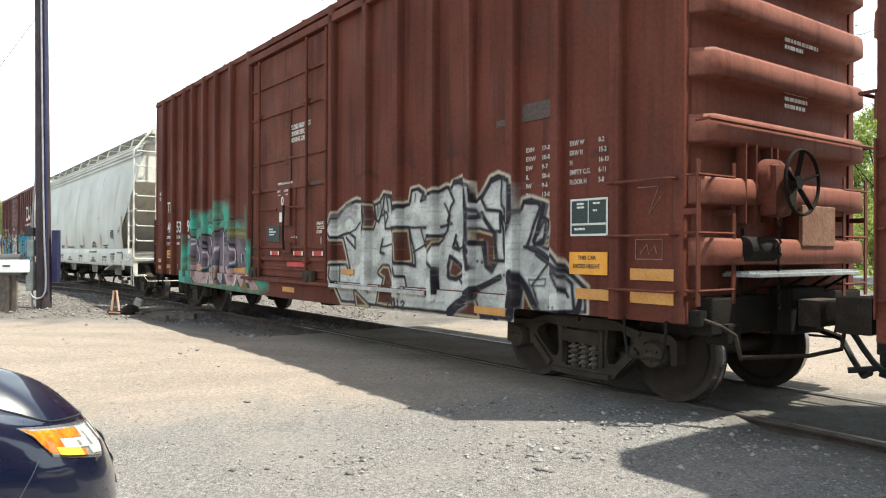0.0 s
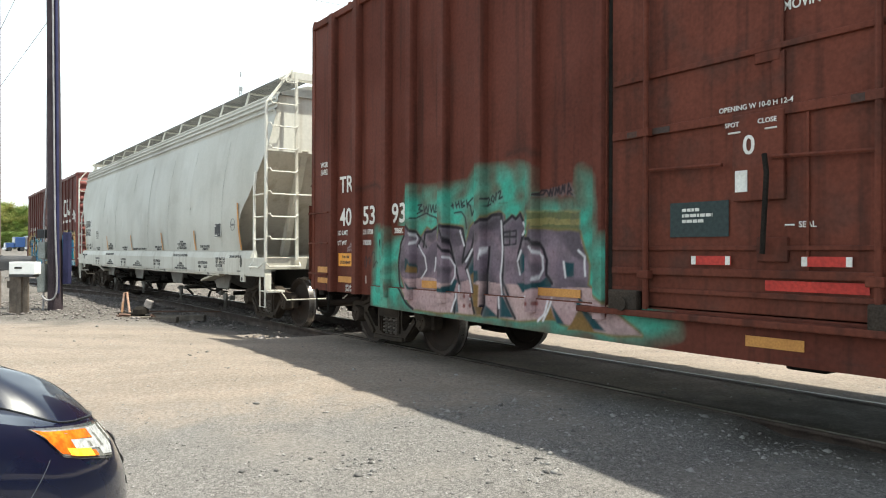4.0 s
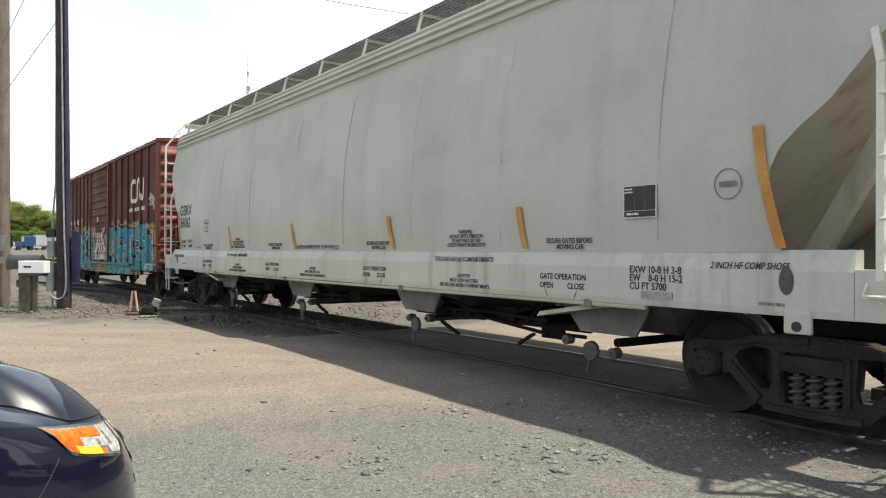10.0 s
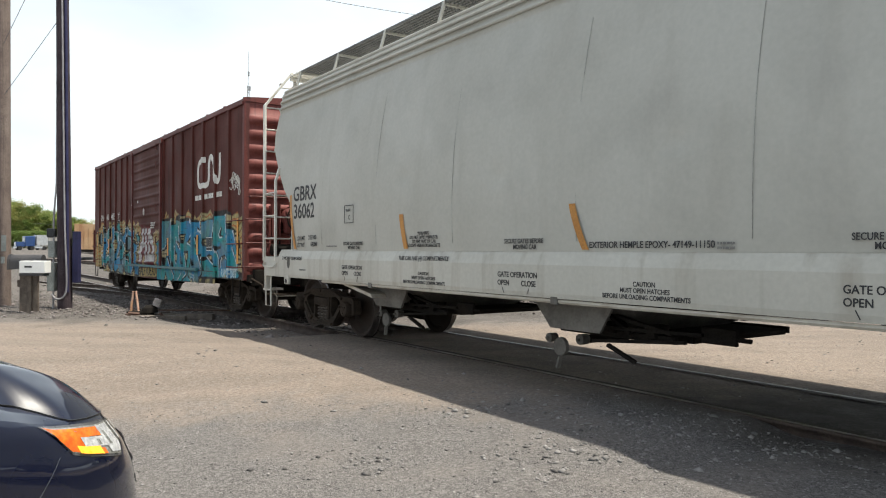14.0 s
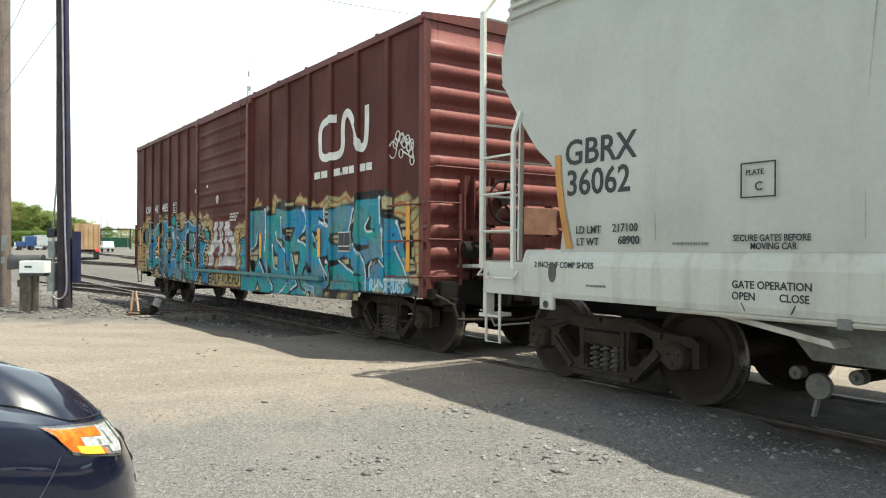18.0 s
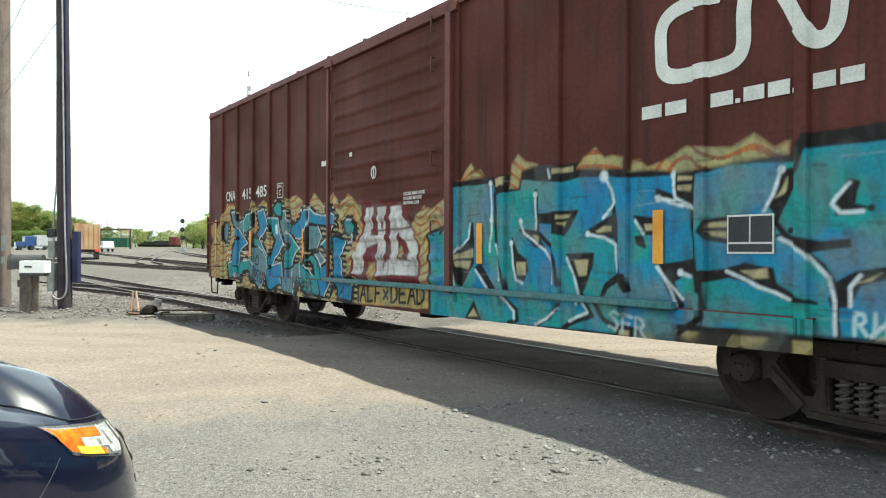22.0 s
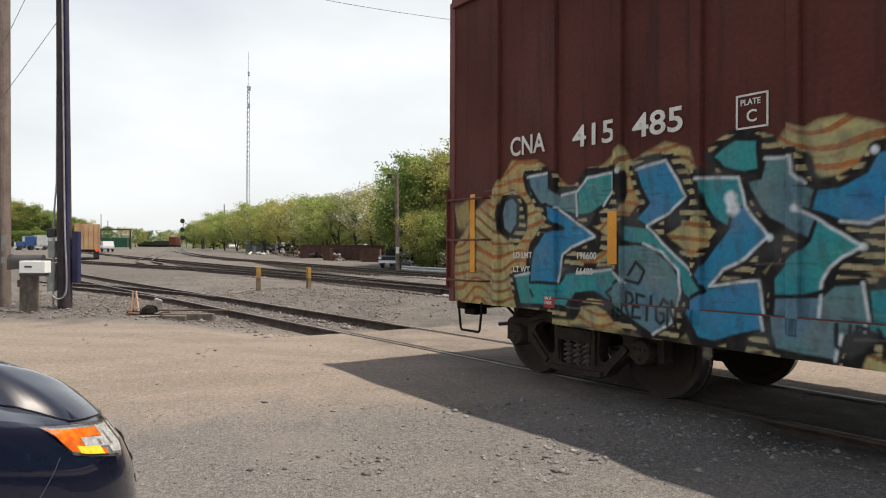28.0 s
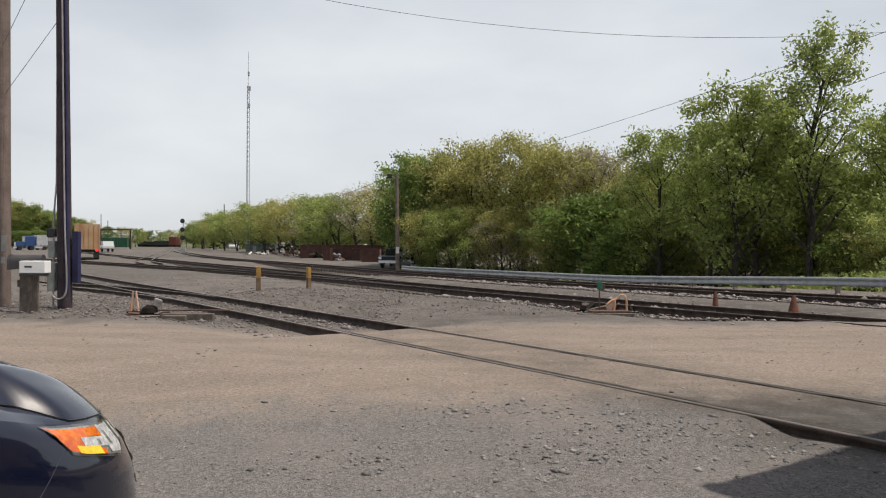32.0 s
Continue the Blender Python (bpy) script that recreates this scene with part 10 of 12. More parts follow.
part("handle", tube(bmesh.new(), [(-0.10, 0, 0.10), (-0.06, 0, 0.52), (0.0, 0, 0.54), (0.07, -0.02, 0.08)], 0.026, 8), PALEPINK, sw, "bent handle in faded pink-orange", smooth=True)
part("handle_foot", tube(bmesh.new(), [(-0.10, -0.03, 0.08), (-0.08, -0.03, 0.32)], 0.022, 7), ORANGE, sw)
part("target", B(0.26, 0.44, -0.04, 0.04, 0.34, 0.52, 0.03, m=Matrix.Rotation(0.35, 4, "Y")), surf("pale_grey_iron", (0.30, 0.27, 0.25), (0.2, 0.18, 0.165), 6, 40, 0.7, bump=0.2), sw, "dull grey block")
part("base", B(-0.16, 0.36, -0.12, 0.12, 0.0, 0.10, 0.02), GRIME, sw)
part("lever_box", lathe(bmesh.new(), [(0.1, 0.18), (0.2, 0.16), (0.26, 0.08)], 12, "z", centre=(0.30, 0.02, -0.03)), GRIME, sw)
part("stand_tie", B(-0.62, 1.2, -0.34, -0.18, -0.10, 0.03, 0.015), TIE, sw)
part("stand_tie", B(-0.45, 1.65, 0.12, 0.30, -0.10, 0.03, 0.015), TIE, sw)
part("throw_rod", tube(bmesh.new(), [(0.3, 0.0, 0.12), (1.8, 0.9, 0.05)], 0.02, 6), RUST, sw)
hz = gz_at(3.9, 16.4)
hs = thing("switch_stand", "switch stand with green target and orange hoop handle", "switch stand", Matrix.Translation((3.85, 16.5, hz)))
part("target_mast", tube(bmesh.new(), [(-0.31, 0.1, 0), (-0.31, 0.1, 0.62)], 0.018, 7), RUST, hs)
part("target", B(-0.36, -0.24, 0.085, 0.115, 0.56, 0.74, 0.02), GREENT, hs, "small green target")
part("target_back", B(-0.245, -0.19, 0.09, 0.12, 0.55, 0.68, 0.01), RUST, hs)
part("hoop_handle", tube(bmesh.new(), smooth3([(0.0, 0, 0.06), (0.0, 0, 0.34), (-0.18, 0.0, 0.22), (0.06, 0.03, 0.36), (0.18, 0.02, 0.45), (0.27, 0, 0.36), (0.28, 0, 0.03)], 4), 0.024, 8), ORANGE, hs, "bent hoop handle in orange", smooth=True)
part("base", B(-0.55, 0.35, -0.10, 0.22, 0.0, 0.10, 0.02), RUST, hs)
part("stand_tie", B(-0.85, 0.40, -0.22, -0.02, -0.03, 0.05, 0.015), TIE, hs)
for px_, py_, hh in ((7.18, 19.34, 0.5), (8.24, 17.24, 0.56)):
    z = gz_at(px_, py_)
    tall = hh < 0.55
    c = thing("traffic_cone", "rusty brown old warning cone on the ballast", "cone", Matrix.Translation((px_, py_, z)), group="rusty cones")
    part("cone", lathe(bmesh.new(), [(0.0, 0.085 if tall else 0.16), (0.10, 0.08 if tall else 0.14), (hh * 0.7, 0.06 if tall else 0.075), (hh, 0.03)], 16, "z"), surf("old_cone", (0.17, 0.07, 0.045), (0.11, 0.05, 0.035), 6, 40, 0.8, bump=0.2), c, smooth=True)
    part("foot", B(-0.17, 0.17, -0.17, 0.17, 0.0, 0.03, 0.01), RUST, c)
for k, (px_, py_) in enumerate(((-6.16, 24.52), (-4.76, 26.04))):
    z = gz_at(px_, py_)
    b = thing("bollard", "yellow painted wooden post with dirty foot", "post", Matrix.Translation((px_, py_, z)) @ Matrix.Rotation(0.4 + 0.5 * k, 4, "Z"), group="yellow posts between the tracks")
    part("shaft", B(-0.075, 0.075, -0.05, 0.05, 0.42, 0.80, 0.012), YELLOW, b)
    part("foot", B(-0.073, 0.073, -0.048, 0.048, -0.2, 0.42, 0.006), surf("worn_post_foot", (0.18, 0.12, 0.07), (0.11, 0.08, 0.055), 6, 40, 0.85, bump=0.3), b, "worn dirty base")

# ---- guardrail ----
gr = thing("guardrail", "long galvanised guardrail in front of the trees", "guardrail", kind="structure")
GR = smooth_path([(22.0, 11.0), (14.9, 22.4), (7.1, 34.0), (-1.1, 48.6), (-3.0, 53.6)], 0.95)
GRZ = [0.62 - 0.27 * step01(np.array(p.y), 22, 34) for p in GR]
prof = [(0.0, 0.0), (0.05, -0.03), (0.05, -0.09), (0.0, -0.13), (0.0, -0.18), (0.05, -0.22), (0.05, -0.28), (0.0, -0.31)]
off = along(GR, 1.0)
nn = [(o - p) for o, p in zip(off, GR)]
X = np.array([[p.x - n.x * -a for a, _ in prof] for p, n in zip(GR, nn)])
Y = np.array([[p.y - n.y * -a for a, _ in prof] for p, n in zip(GR, nn)])
Z = np.array([[z + b for _, b in prof] for z in GRZ])
part("beam", grid_mesh("beam", X, Y, Z, GALV), None, gr, "corrugated grey steel beam")
gpost = finish(B(-0.06, 0.06, -0.08, 0.08, -0.9, 0.0, 0.01), "post", surf("guard_post", (0.16, 0.14, 0.12), (0.22, 0.2, 0.18), 4, 40, 0.8))
for i in range(1, len(GR), 2):
    part("post", gpost, None, gr, m=Matrix.Translation((GR[i].x + nn[i].x * -0.12, GR[i].y + nn[i].y * -0.12, GRZ[i] - 0.02)))


# ---- the parked car in the foreground ----
NAVY = surf("navy_car_paint", (0.004, 0.006, 0.020), (0.003, 0.005, 0.017), 3, 200, 0.3, metal=0.0, bump=0.0, spread=0.04, coat=1.0, spec=0.3)
GLASS_DARK = surf("dark_car_glass", (0.02, 0.024, 0.026), (0.018, 0.02, 0.022), 3, 60, 0.06, bump=0.0, spread=0.02, coat=1.0)
CHROME = surf("headlight_chrome", (0.86, 0.87, 0.88), (0.55, 0.56, 0.57), 40, 60, 0.2, metal=0.45, bump=0.3, spread=0.2)
HOUSING = surf("headlight_housing", (0.24, 0.24, 0.22), (0.42, 0.42, 0.39), 30, 70, 0.2, metal=0.4, bump=0.2, spread=0.3, coat=1.0)
LENSRIM = surf("headlight_rim", (0.05, 0.052, 0.055), (0.09, 0.09, 0.095), 8, 60, 0.25, bump=0.0, spread=0.1, coat=0.8)
LITBULB = surf("lit_indicator", (0.85, 0.32, 0.03), (0.9, 0.45, 0.05), 30, 90, 0.3, emit=(1.0, 0.40, 0.03), power=0.7)
AMBER = surf("amber_lens", (0.78, 0.20, 0.02), (0.62, 0.10, 0.012), 34, 90, 0.15, bump=0.05, spread=0.15, coat=1.0)
TRIM = surf("black_trim", (0.012, 0.012, 0.013), (0.02, 0.02, 0.021), 6, 60, 0.4, bump=0.05)


BON = (0.16, 0.18, 0.22)       # roll and rise of the bonnet


def suv():
    z0 = -0.33
    car = thing("parked_car", "dark navy sport utility car with glossy paint", "car")
    car.matrix_world = Matrix.Translation((-1.28, 3.10, z0)) @ Matrix.Rotation(radians(62), 4, "Z") @ Matrix.Translation((0.12, 0.85, 0))

    def nose(z):
        """How far the front reaches at height z."""
        return float(np.interp(z, [0.25, 0.45, 0.62, 0.80, 0.92, 1.04, 1.10], [0.02, 0.10, 0.13, 0.10, 0.04, -0.06, -0.20]))

    def wide(z):
        return float(np.interp(z, [0.25, 0.40, 0.70, 0.90, 1.04, 1.10], [0.90, 0.96, 0.985, 0.975, 0.945, 0.90]))

    def top_z(a):
        """Upper edge of the wings and nose, rising towards the windscreen."""
        return float(np.interp(abs(a), [0, 0.2, 0.33, 0.385, 0.42, 0.45, 0.5, 0.55, 0.75, 1.0], [1.02, 1.03, 1.055, 1.07, 1.088, 1.105, 1.145, 1.20, 1.25, 1.29]))

    def rim_point(a, z):
        """The body's outline at height z: a from -1 (right side, well back) through 0 (the nose) to 1."""
        z = z - max(0.0, top_z(a) - 1.09) * min(1.0, max(0.0, (z - 0.7) / 0.3))
        w, f = wide(z), nose(z)
        t = abs(a)
        if t > 0.55:
            x, y = -1.0 - (t - 0.55) / 0.45 * 0.9, w
        else:
            th = t / 0.55 * math.pi / 2
            x = -1.0 + (1.0 + f) * max(0.0, math.cos(th)) ** 0.62
            y = w * max(0.0, math.sin(th)) ** 0.62
        return x, math.copysign(y, a) if a else 0.0

    def wall(zs_of_a, a0, a1, n, rows, off):
        A = np.linspace(a0, a1, n)
        X, Y, Z = np.zeros((rows, n)), np.zeros((rows, n)), np.zeros((rows, n))
        for j, a in enumerate(A):
            lo, hi = zs_of_a(a)
            for i in range(rows):
                z = lo + (hi - lo) * i / (rows - 1)
                x, y = rim_point(a, z)
                xa, ya = rim_point(a + 0.01, z)
                xb, yb = rim_point(a - 0.01, z)
                tx, ty = xa - xb, ya - yb
                ln = math.hypot(tx, ty) or 1
                X[i, j], Y[i, j], Z[i, j] = x + off * ty / ln, y - off * tx / ln, z
        return X, Y, Z

    def skin(name, zs, a0, a1, n, rows, off, mat, label="", parent=None):
        X, Y, Z = wall(zs, a0, a1, n, rows, off)
        return part(name, grid_mesh(name, X, Y, Z, mat, smooth=True), None, parent or car, label)

    skin("fender_and_bumper", lambda a: (0.25, top_z(a)), -1, 1, 161, 26, 0.0, NAVY)

    def line_point(a):
        """The cut line between bonnet and wing."""
        x, y = rim_point(a, top_z(a))
        k = min(1.0, max(0.0, (abs(a) - 0.36) / 0.08))
        k = k * k * (3 - 2 * k)
        yy = abs(y) + (0.745 - abs(y)) * k
        return x - 0.006, math.copysign(yy, a) if a else 0.0, top_z(a) + 0.004 + 0.045 * k

    # the wing's rounded shoulder up to the cut line
    n, rows = 161, 7
    A = np.linspace(-1, 1, n)
    X, Y, Z = np.zeros((rows, n)), np.zeros((rows, n)), np.zeros((rows, n))
    for j, a in enumerate(A):
        x, y = rim_point(a, top_z(a))
        x1, y1, z1 = line_point(a)
        for i in range(rows):
            r = i / (rows - 1)
            X[i, j], Y[i, j] = x + (x1 - x) * r, y + (y1 - y) * r
            Z[i, j] = top_z(a) + (z1 - top_z(a)) * math.sin(r * math.pi / 2)
    part("fender_shoulder", grid_mesh("fender_shoulder", X, Y, Z, NAVY, smooth=True), None, car)
    # bonnet: from the cut line up and in to a crowned middle
    n, rows = 161, 30
    A = np.linspace(-1, 1, n)
    X, Y, Z = np.zeros((rows, n)), np.zeros((rows, n)), np.zeros((rows, n))
    for j, a in enumerate(A):
        x, y, z1 = line_point(a)
        for i in range(rows):
            r = i / (rows - 1)
            cx = min(x, -0.75)
            X[i, j], Y[i, j] = x + (cx - x) * r, y * (1 - r)
            q = math.hypot(X[i, j] - x, Y[i, j] - y)
            rise = (BON[0] * (1 - math.exp(-q / BON[1])) + BON[2] * q) * float(np.interp(X[i, j], [-1.7, -0.85], [0.3, 1.0]))
            crease = 0.010 * math.exp(-((abs(Y[i, j]) - 0.56) / 0.05) ** 2) * min(1, r * 6) * (1 if X[i, j] < -0.1 else 0)
            Z[i, j] = z1 + 0.004 + rise + crease
    part("bonnet", grid_mesh("bonnet", X, Y, Z, NAVY, smooth=True), None, car, "glossy navy bonnet with raised creases")
    gap = [Vector(line_point(a)) + Vector((0, 0, 0.0035)) for a in np.linspace(-0.8, 0.8, 120)]
    part("bonnet_gap", tube(bmesh.new(), gap, 0.0035, 5), TRIM, car)
    LO = ([0.205, 0.24, 0.285, 0.30, 0.34, 0.395, 0.425, 0.437, 0.445], [1.0, 0.965, 0.925, 0.885, 0.905, 0.94, 0.967, 1.02, 1.078])
    HI = ([0.205, 0.335, 0.385, 0.415, 0.445], [1.014, 1.043, 1.060, 1.073, 1.088])

    def lens(a, f0, f1):
        lo, hi = float(np.interp(abs(a), *LO)), float(np.interp(abs(a), *HI))
        return lo + (hi - lo) * f0, lo + (hi - lo) * f1

    for sg in (-1, 1):
        def patch(name, u0, u1, f0, f1, off, mat, label="", parent=None, n=26):
            return skin(name, lambda a: lens(a, f0, f1), *sorted((sg * u0, sg * u1)), n, 7, off, mat, label, parent)
        frame_ = patch("headlight", 0.205, 0.446, -0.05, 1.03, 0.003, LENSRIM, "wraparound headlight with amber side lens and lit indicator", n=70)
        patch("housing", 0.215, 0.443, 0.03, 0.95, 0.005, HOUSING, "", frame_, 60)
        patch("side_lens", 0.372, 0.441, 0.08, 0.90, 0.007, AMBER, "amber lens", frame_, 40)
        patch("side_lens_lip", 0.336, 0.372, 0.62, 0.90, 0.007, AMBER, "", frame_)
        patch("reflector", 0.285, 0.336, 0.10, 0.92, 0.0075, CHROME, "bright chrome reflector", frame_)
        patch("reflector", 0.336, 0.395, 0.30, 0.60, 0.0085, CHROME, "", frame_)
        patch("reflector_rib", 0.262, 0.272, 0.05, 0.90, 0.009, CHROME, "", frame_, 8)
        patch("reflector_rib", 0.232, 0.244, 0.10, 0.85, 0.009, CHROME, "", frame_, 8)
        patch("reflector_rib", 0.318, 0.326, 0.35, 0.75, 0.0095, HOUSING, "", frame_, 8)
        patch("reflector_rib", 0.352, 0.360, 0.34, 0.52, 0.0095, HOUSING, "", frame_, 8)
        patch("indicator_lamp", 0.362, 0.412, 0.05, 0.30, 0.0095, LITBULB, "glowing amber bulb", frame_)
        patch("bulb_glow", 0.352, 0.362, 0.05, 0.24, 0.0095, AMBER, "", frame_)
        # seam between bumper and wing, its highlight painted as a pale line
        (xa, ya), (xb, yb) = rim_point(sg * 0.450, 0.968), rim_point(sg * 0.492, 0.845)
        pts = []
        for k in range(8):
            f = k / 7
            x, y = rim_point(sg * (0.450 + 0.042 * f), 0.968 - 0.123 * f)
            pts.append((xa + (xb - xa) * f, y + sg * 0.0012, 0.968 - 0.123 * f))
        part("panel_gap", tube(bmesh.new(), pts, 0.0013, 5), surf("seam_highlight", (0.07, 0.075, 0.085), (0.05, 0.055, 0.065), 3, 30, 0.3), car)
    skin("grille", lambda a: (0.62, 0.94), -0.19, 0.19, 40, 8, 0.006, TRIM, "black grille")
    for z in (0.68, 0.78, 0.88):
        skin("grille_bar", lambda a: (z, z + 0.035), -0.18, 0.18, 40, 3, 0.014, CHROME)
    # rest of the body: flanks, cabin, glass, wheels
    bm = bmesh.new()
    extrude_poly(bm, [(-1.88, 0.30), (-1.88, 1.27), (-4.75, 1.20), (-4.85, 0.95), (-4.80, 0.35)], -0.97, 0.97, "xz")
    part("body", bm, NAVY, car)
    bm = bmesh.new()
    cab = [(-1.72, 1.27, 0.88), (-2.55, 1.82, 0.70), (-4.40, 1.82, 0.70), (-4.80, 1.18, 0.90)]
    vs = [[bm.verts.new((x, sg * y, z)) for x, z, y in cab] for sg in (-1, 1)]
    for k in range(3):
        bm.faces.new((vs[0][k], vs[0][k + 1], vs[1][k + 1], vs[1][k]))
    for v in vs:
        bm.faces.new(v)
    bmesh.ops.recalc_face_normals(bm, faces=bm.faces)
    part("windows", bm, GLASS_DARK, car)
    part("roof", B(-4.42, -2.42, -0.72, 0.72, 1.81, 1.85, 0.02), NAVY, car)
    part("cowl", B(-1.98, -1.75, -0.92, 0.92, 1.12, 1.36, 0.03), TRIM, car)
    for x in (-0.98, -3.85):
        for sg in (-1, 1):
            bm = bmesh.new()
            lathe(bm, [(-0.12, 0.24), (-0.125, 0.33), (-0.10, 0.37), (0.10, 0.37), (0.125, 0.33), (0.12, 0.24)], 32, "y", centre=(x, sg * 0.83, 0.37))
            bmesh.ops.recalc_face_normals(bm, faces=bm.faces)
            w = part("wheel", bm, RUBBER, car, smooth=True)
            bm = bmesh.new()
            lathe(bm, [(-0.09, 0.05), (-0.11, 0.235), (0.11, 0.235), (0.09, 0.05)], 24, "y", centre=(x, sg * 0.83, 0.37))
            bmesh.ops.recalc_face_normals(bm, faces=bm.faces)
            part("rim", bm, CHROME, w, smooth=True)
    return car


suv()


# ---- far things in the yard ----
def stand(px, py, d):
    """Where the ground shows at a given direction and depth; returns the foot's place."""
    x = (px - 784) / LENS_F * d
    return x, d, gz_at(x, d)


# lattice radio mast
mx, my, mzz = stand(438, 447, 150)
mast = thing("radio_mast", "tall thin grey lattice radio mast with whip antenna", "mast", Matrix.Translation((mx, my, mzz)))
MASTG = surf("mast_grey", (0.34, 0.35, 0.36), (0.42, 0.43, 0.44), 2, 20, 0.6, bump=0)
for k in range(3):
    a = 2 * math.pi * k / 3
    part("mast_leg", tube(bmesh.new(), [(0.42 * math.cos(a), 0.42 * math.sin(a), 0), (0.26 * math.cos(a), 0.26 * math.sin(a), 34)], 0.055, 5), MASTG, mast)
bm = bmesh.new()
for i in range(34):
    for k in range(3):
        a, b = 2 * math.pi * k / 3, 2 * math.pi * (k + 1) / 3
        r0, r1 = 0.42 - 0.16 * i / 34, 0.42 - 0.16 * (i + 1) / 34
        tube(bm, [(r0 * math.cos(a), r0 * math.sin(a), i), (r1 * math.cos(b), r1 * math.sin(b), i + 1)], 0.028, 4, cap=False)
part("mast_bracing", bm, MASTG, mast)
for z, w in ((33.0, 0.5), (29.5, 0.4), (36.0, 0.25)):
    part("antenna", B(-0.1, w, -0.12, 0.12, z, z + 0.9, 0.03), MASTG, mast)
part("whip", tube(bmesh.new(), [(0, 0, 34), (0, 0, 37.5), (0.02, 0, 41.0)], 0.045, 5), MASTG, mast)

# three-head railway signal
sx, sy, szz = stand(324, 448, 135)
sig = thing("railway_signal", "railway signal mast with three round black heads", "signal", Matrix.Translation((sx, sy, szz)))
part("signal_mast", tube(bmesh.new(), [(0, 0, 0), (0, 0, 6.2)], 0.08, 8), GALV, sig)
for z in (6.0, 4.4, 2.9):
    bm = bmesh.new()
    lathe(bm, [(-0.06, 0.42), (0.02, 0.42)], 20, "y", centre=(-0.08, -0.15, z))
    lathe(bm, [(-0.40, 0.16), (-0.06, 0.18)], 14, "y", centre=(-0.08, -0.1, z))
    bmesh.ops.recalc_face_normals(bm, faces=bm.faces)
    part("signal_head", bm, BLACK, sig)
part("signal_base", B(-0.35, 0.35, -0.3, 0.3, 0, 0.9, 0.03), GALV, sig)

# light poles
for px, d, h, lamp in ((704, 57, 8.2, True), (511, 140, 10.0, True), (397, 200, 12.5, False), (361, 230, 6.5, False), (179, 260, 12, False), (191, 300, 11, False)):
    x, y, z = stand(px, 0, d)
    p_ = round_pole("light_pole", "wooden yard pole with a lamp arm" if lamp else "distant wooden yard pole", x, y, h, 0.17, 0.12, POLE_PALE if px == 704 else POLE_WOOD, (-0.1, 0))
    if lamp:
        part("lamp_arm", tube(bmesh.new(), [(-0.05, 0, h - 0.5), (-0.5, 0, h - 0.2)], 0.04, 6), GALV, p_)
        part("lamp_head", B(-0.85, -0.45, -0.15, 0.15, h - 0.35, h - 0.05, 0.05), BLACK if px == 704 else GALV, p_)
        part("notice", B(-0.12, 0.12, -0.19, -0.17, 2.0, 2.5), WHITE, p_, "small white notice")

# brown scrap bins by the trees
BIN = surf("brown_steel_bin", (0.115, 0.055, 0.042), (0.085, 0.042, 0.034), 1.5, 14, 0.75, bump=0.1, grime=0.4, spread=0.2)


def steel_bin(px0, px1, d, top, bottom, label):
    x0, x1 = (px0 - 784) / LENS_F * d, (px1 - 784) / LENS_F * d
    z = 1.40 + (444.5 - bottom) / LENS_F * d
    h = (bottom - top) / LENS_F * d
    g = gz_at((x0 + x1) / 2, d)
    ob = thing("scrap_bin", label, "container", Matrix.Translation(((x0 + x1) / 2, d, g)), group="scrap bins by the trees")
    hw = (x1 - x0) / 2
    bm = bmesh.new()
    top_z = z + h - g
    box(bm, -hw, hw, 0, 2.2, -0.2, top_z, 0.04)
    b = part("shell", bm, BIN, ob)
    n = max(2, int(hw * 2 / 0.9))
    for k in range(n + 1):
        u = -hw + 0.05 + (2 * hw - 0.1) * k / n
        part("rib", B(u - 0.06, u + 0.06, -0.09, 0.0, 0.0, top_z - 0.06, 0.015), BIN, b)
    part("top_rim", B(-hw - 0.04, hw + 0.04, -0.10, 0.02, top_z - 0.09, top_z + 0.02, 0.015), BIN, ob)
    return ob


steel_bin(531, 700, 96, 434, 449, "long low brown steel bin behind the others")
steel_bin(572, 584, 84, 440, 461, "narrow brown steel bin")
steel_bin(585, 622, 86, 440, 461, "ribbed brown steel bin")
steel_bin(622, 637, 84, 441, 462, "narrow brown steel bin with open side")
steel_bin(640, 672, 76, 441, 466, "large brown steel bin beside the parked pickup")

CARWHITE = surf("white_car_paint", (0.62, 0.63, 0.63), (0.55, 0.56, 0.56), 3, 40, 0.35, bump=0, spread=0.05, coat=0.5)
CARGREY = surf("grey_pickup_paint", (0.13, 0.14, 0.155), (0.10, 0.11, 0.125), 3, 40, 0.3, metal=0.4, bump=0, spread=0.05, coat=0.8)
CARBLUE = surf("blue_truck_paint", (0.03, 0.07, 0.20), (0.025, 0.055, 0.15), 3, 40, 0.35, bump=0, spread=0.08, coat=0.6)
CARDARK = surf("dark_car_paint", (0.03, 0.032, 0.035), (0.04, 0.042, 0.045), 3, 40, 0.35, bump=0, coat=0.6)
TAILRED = surf("red_tail_lamp", (0.5, 0.02, 0.015), (0.4, 0.015, 0.012), 9, 60, 0.3, emit=(1.0, 0.03, 0.02), power=1.5)


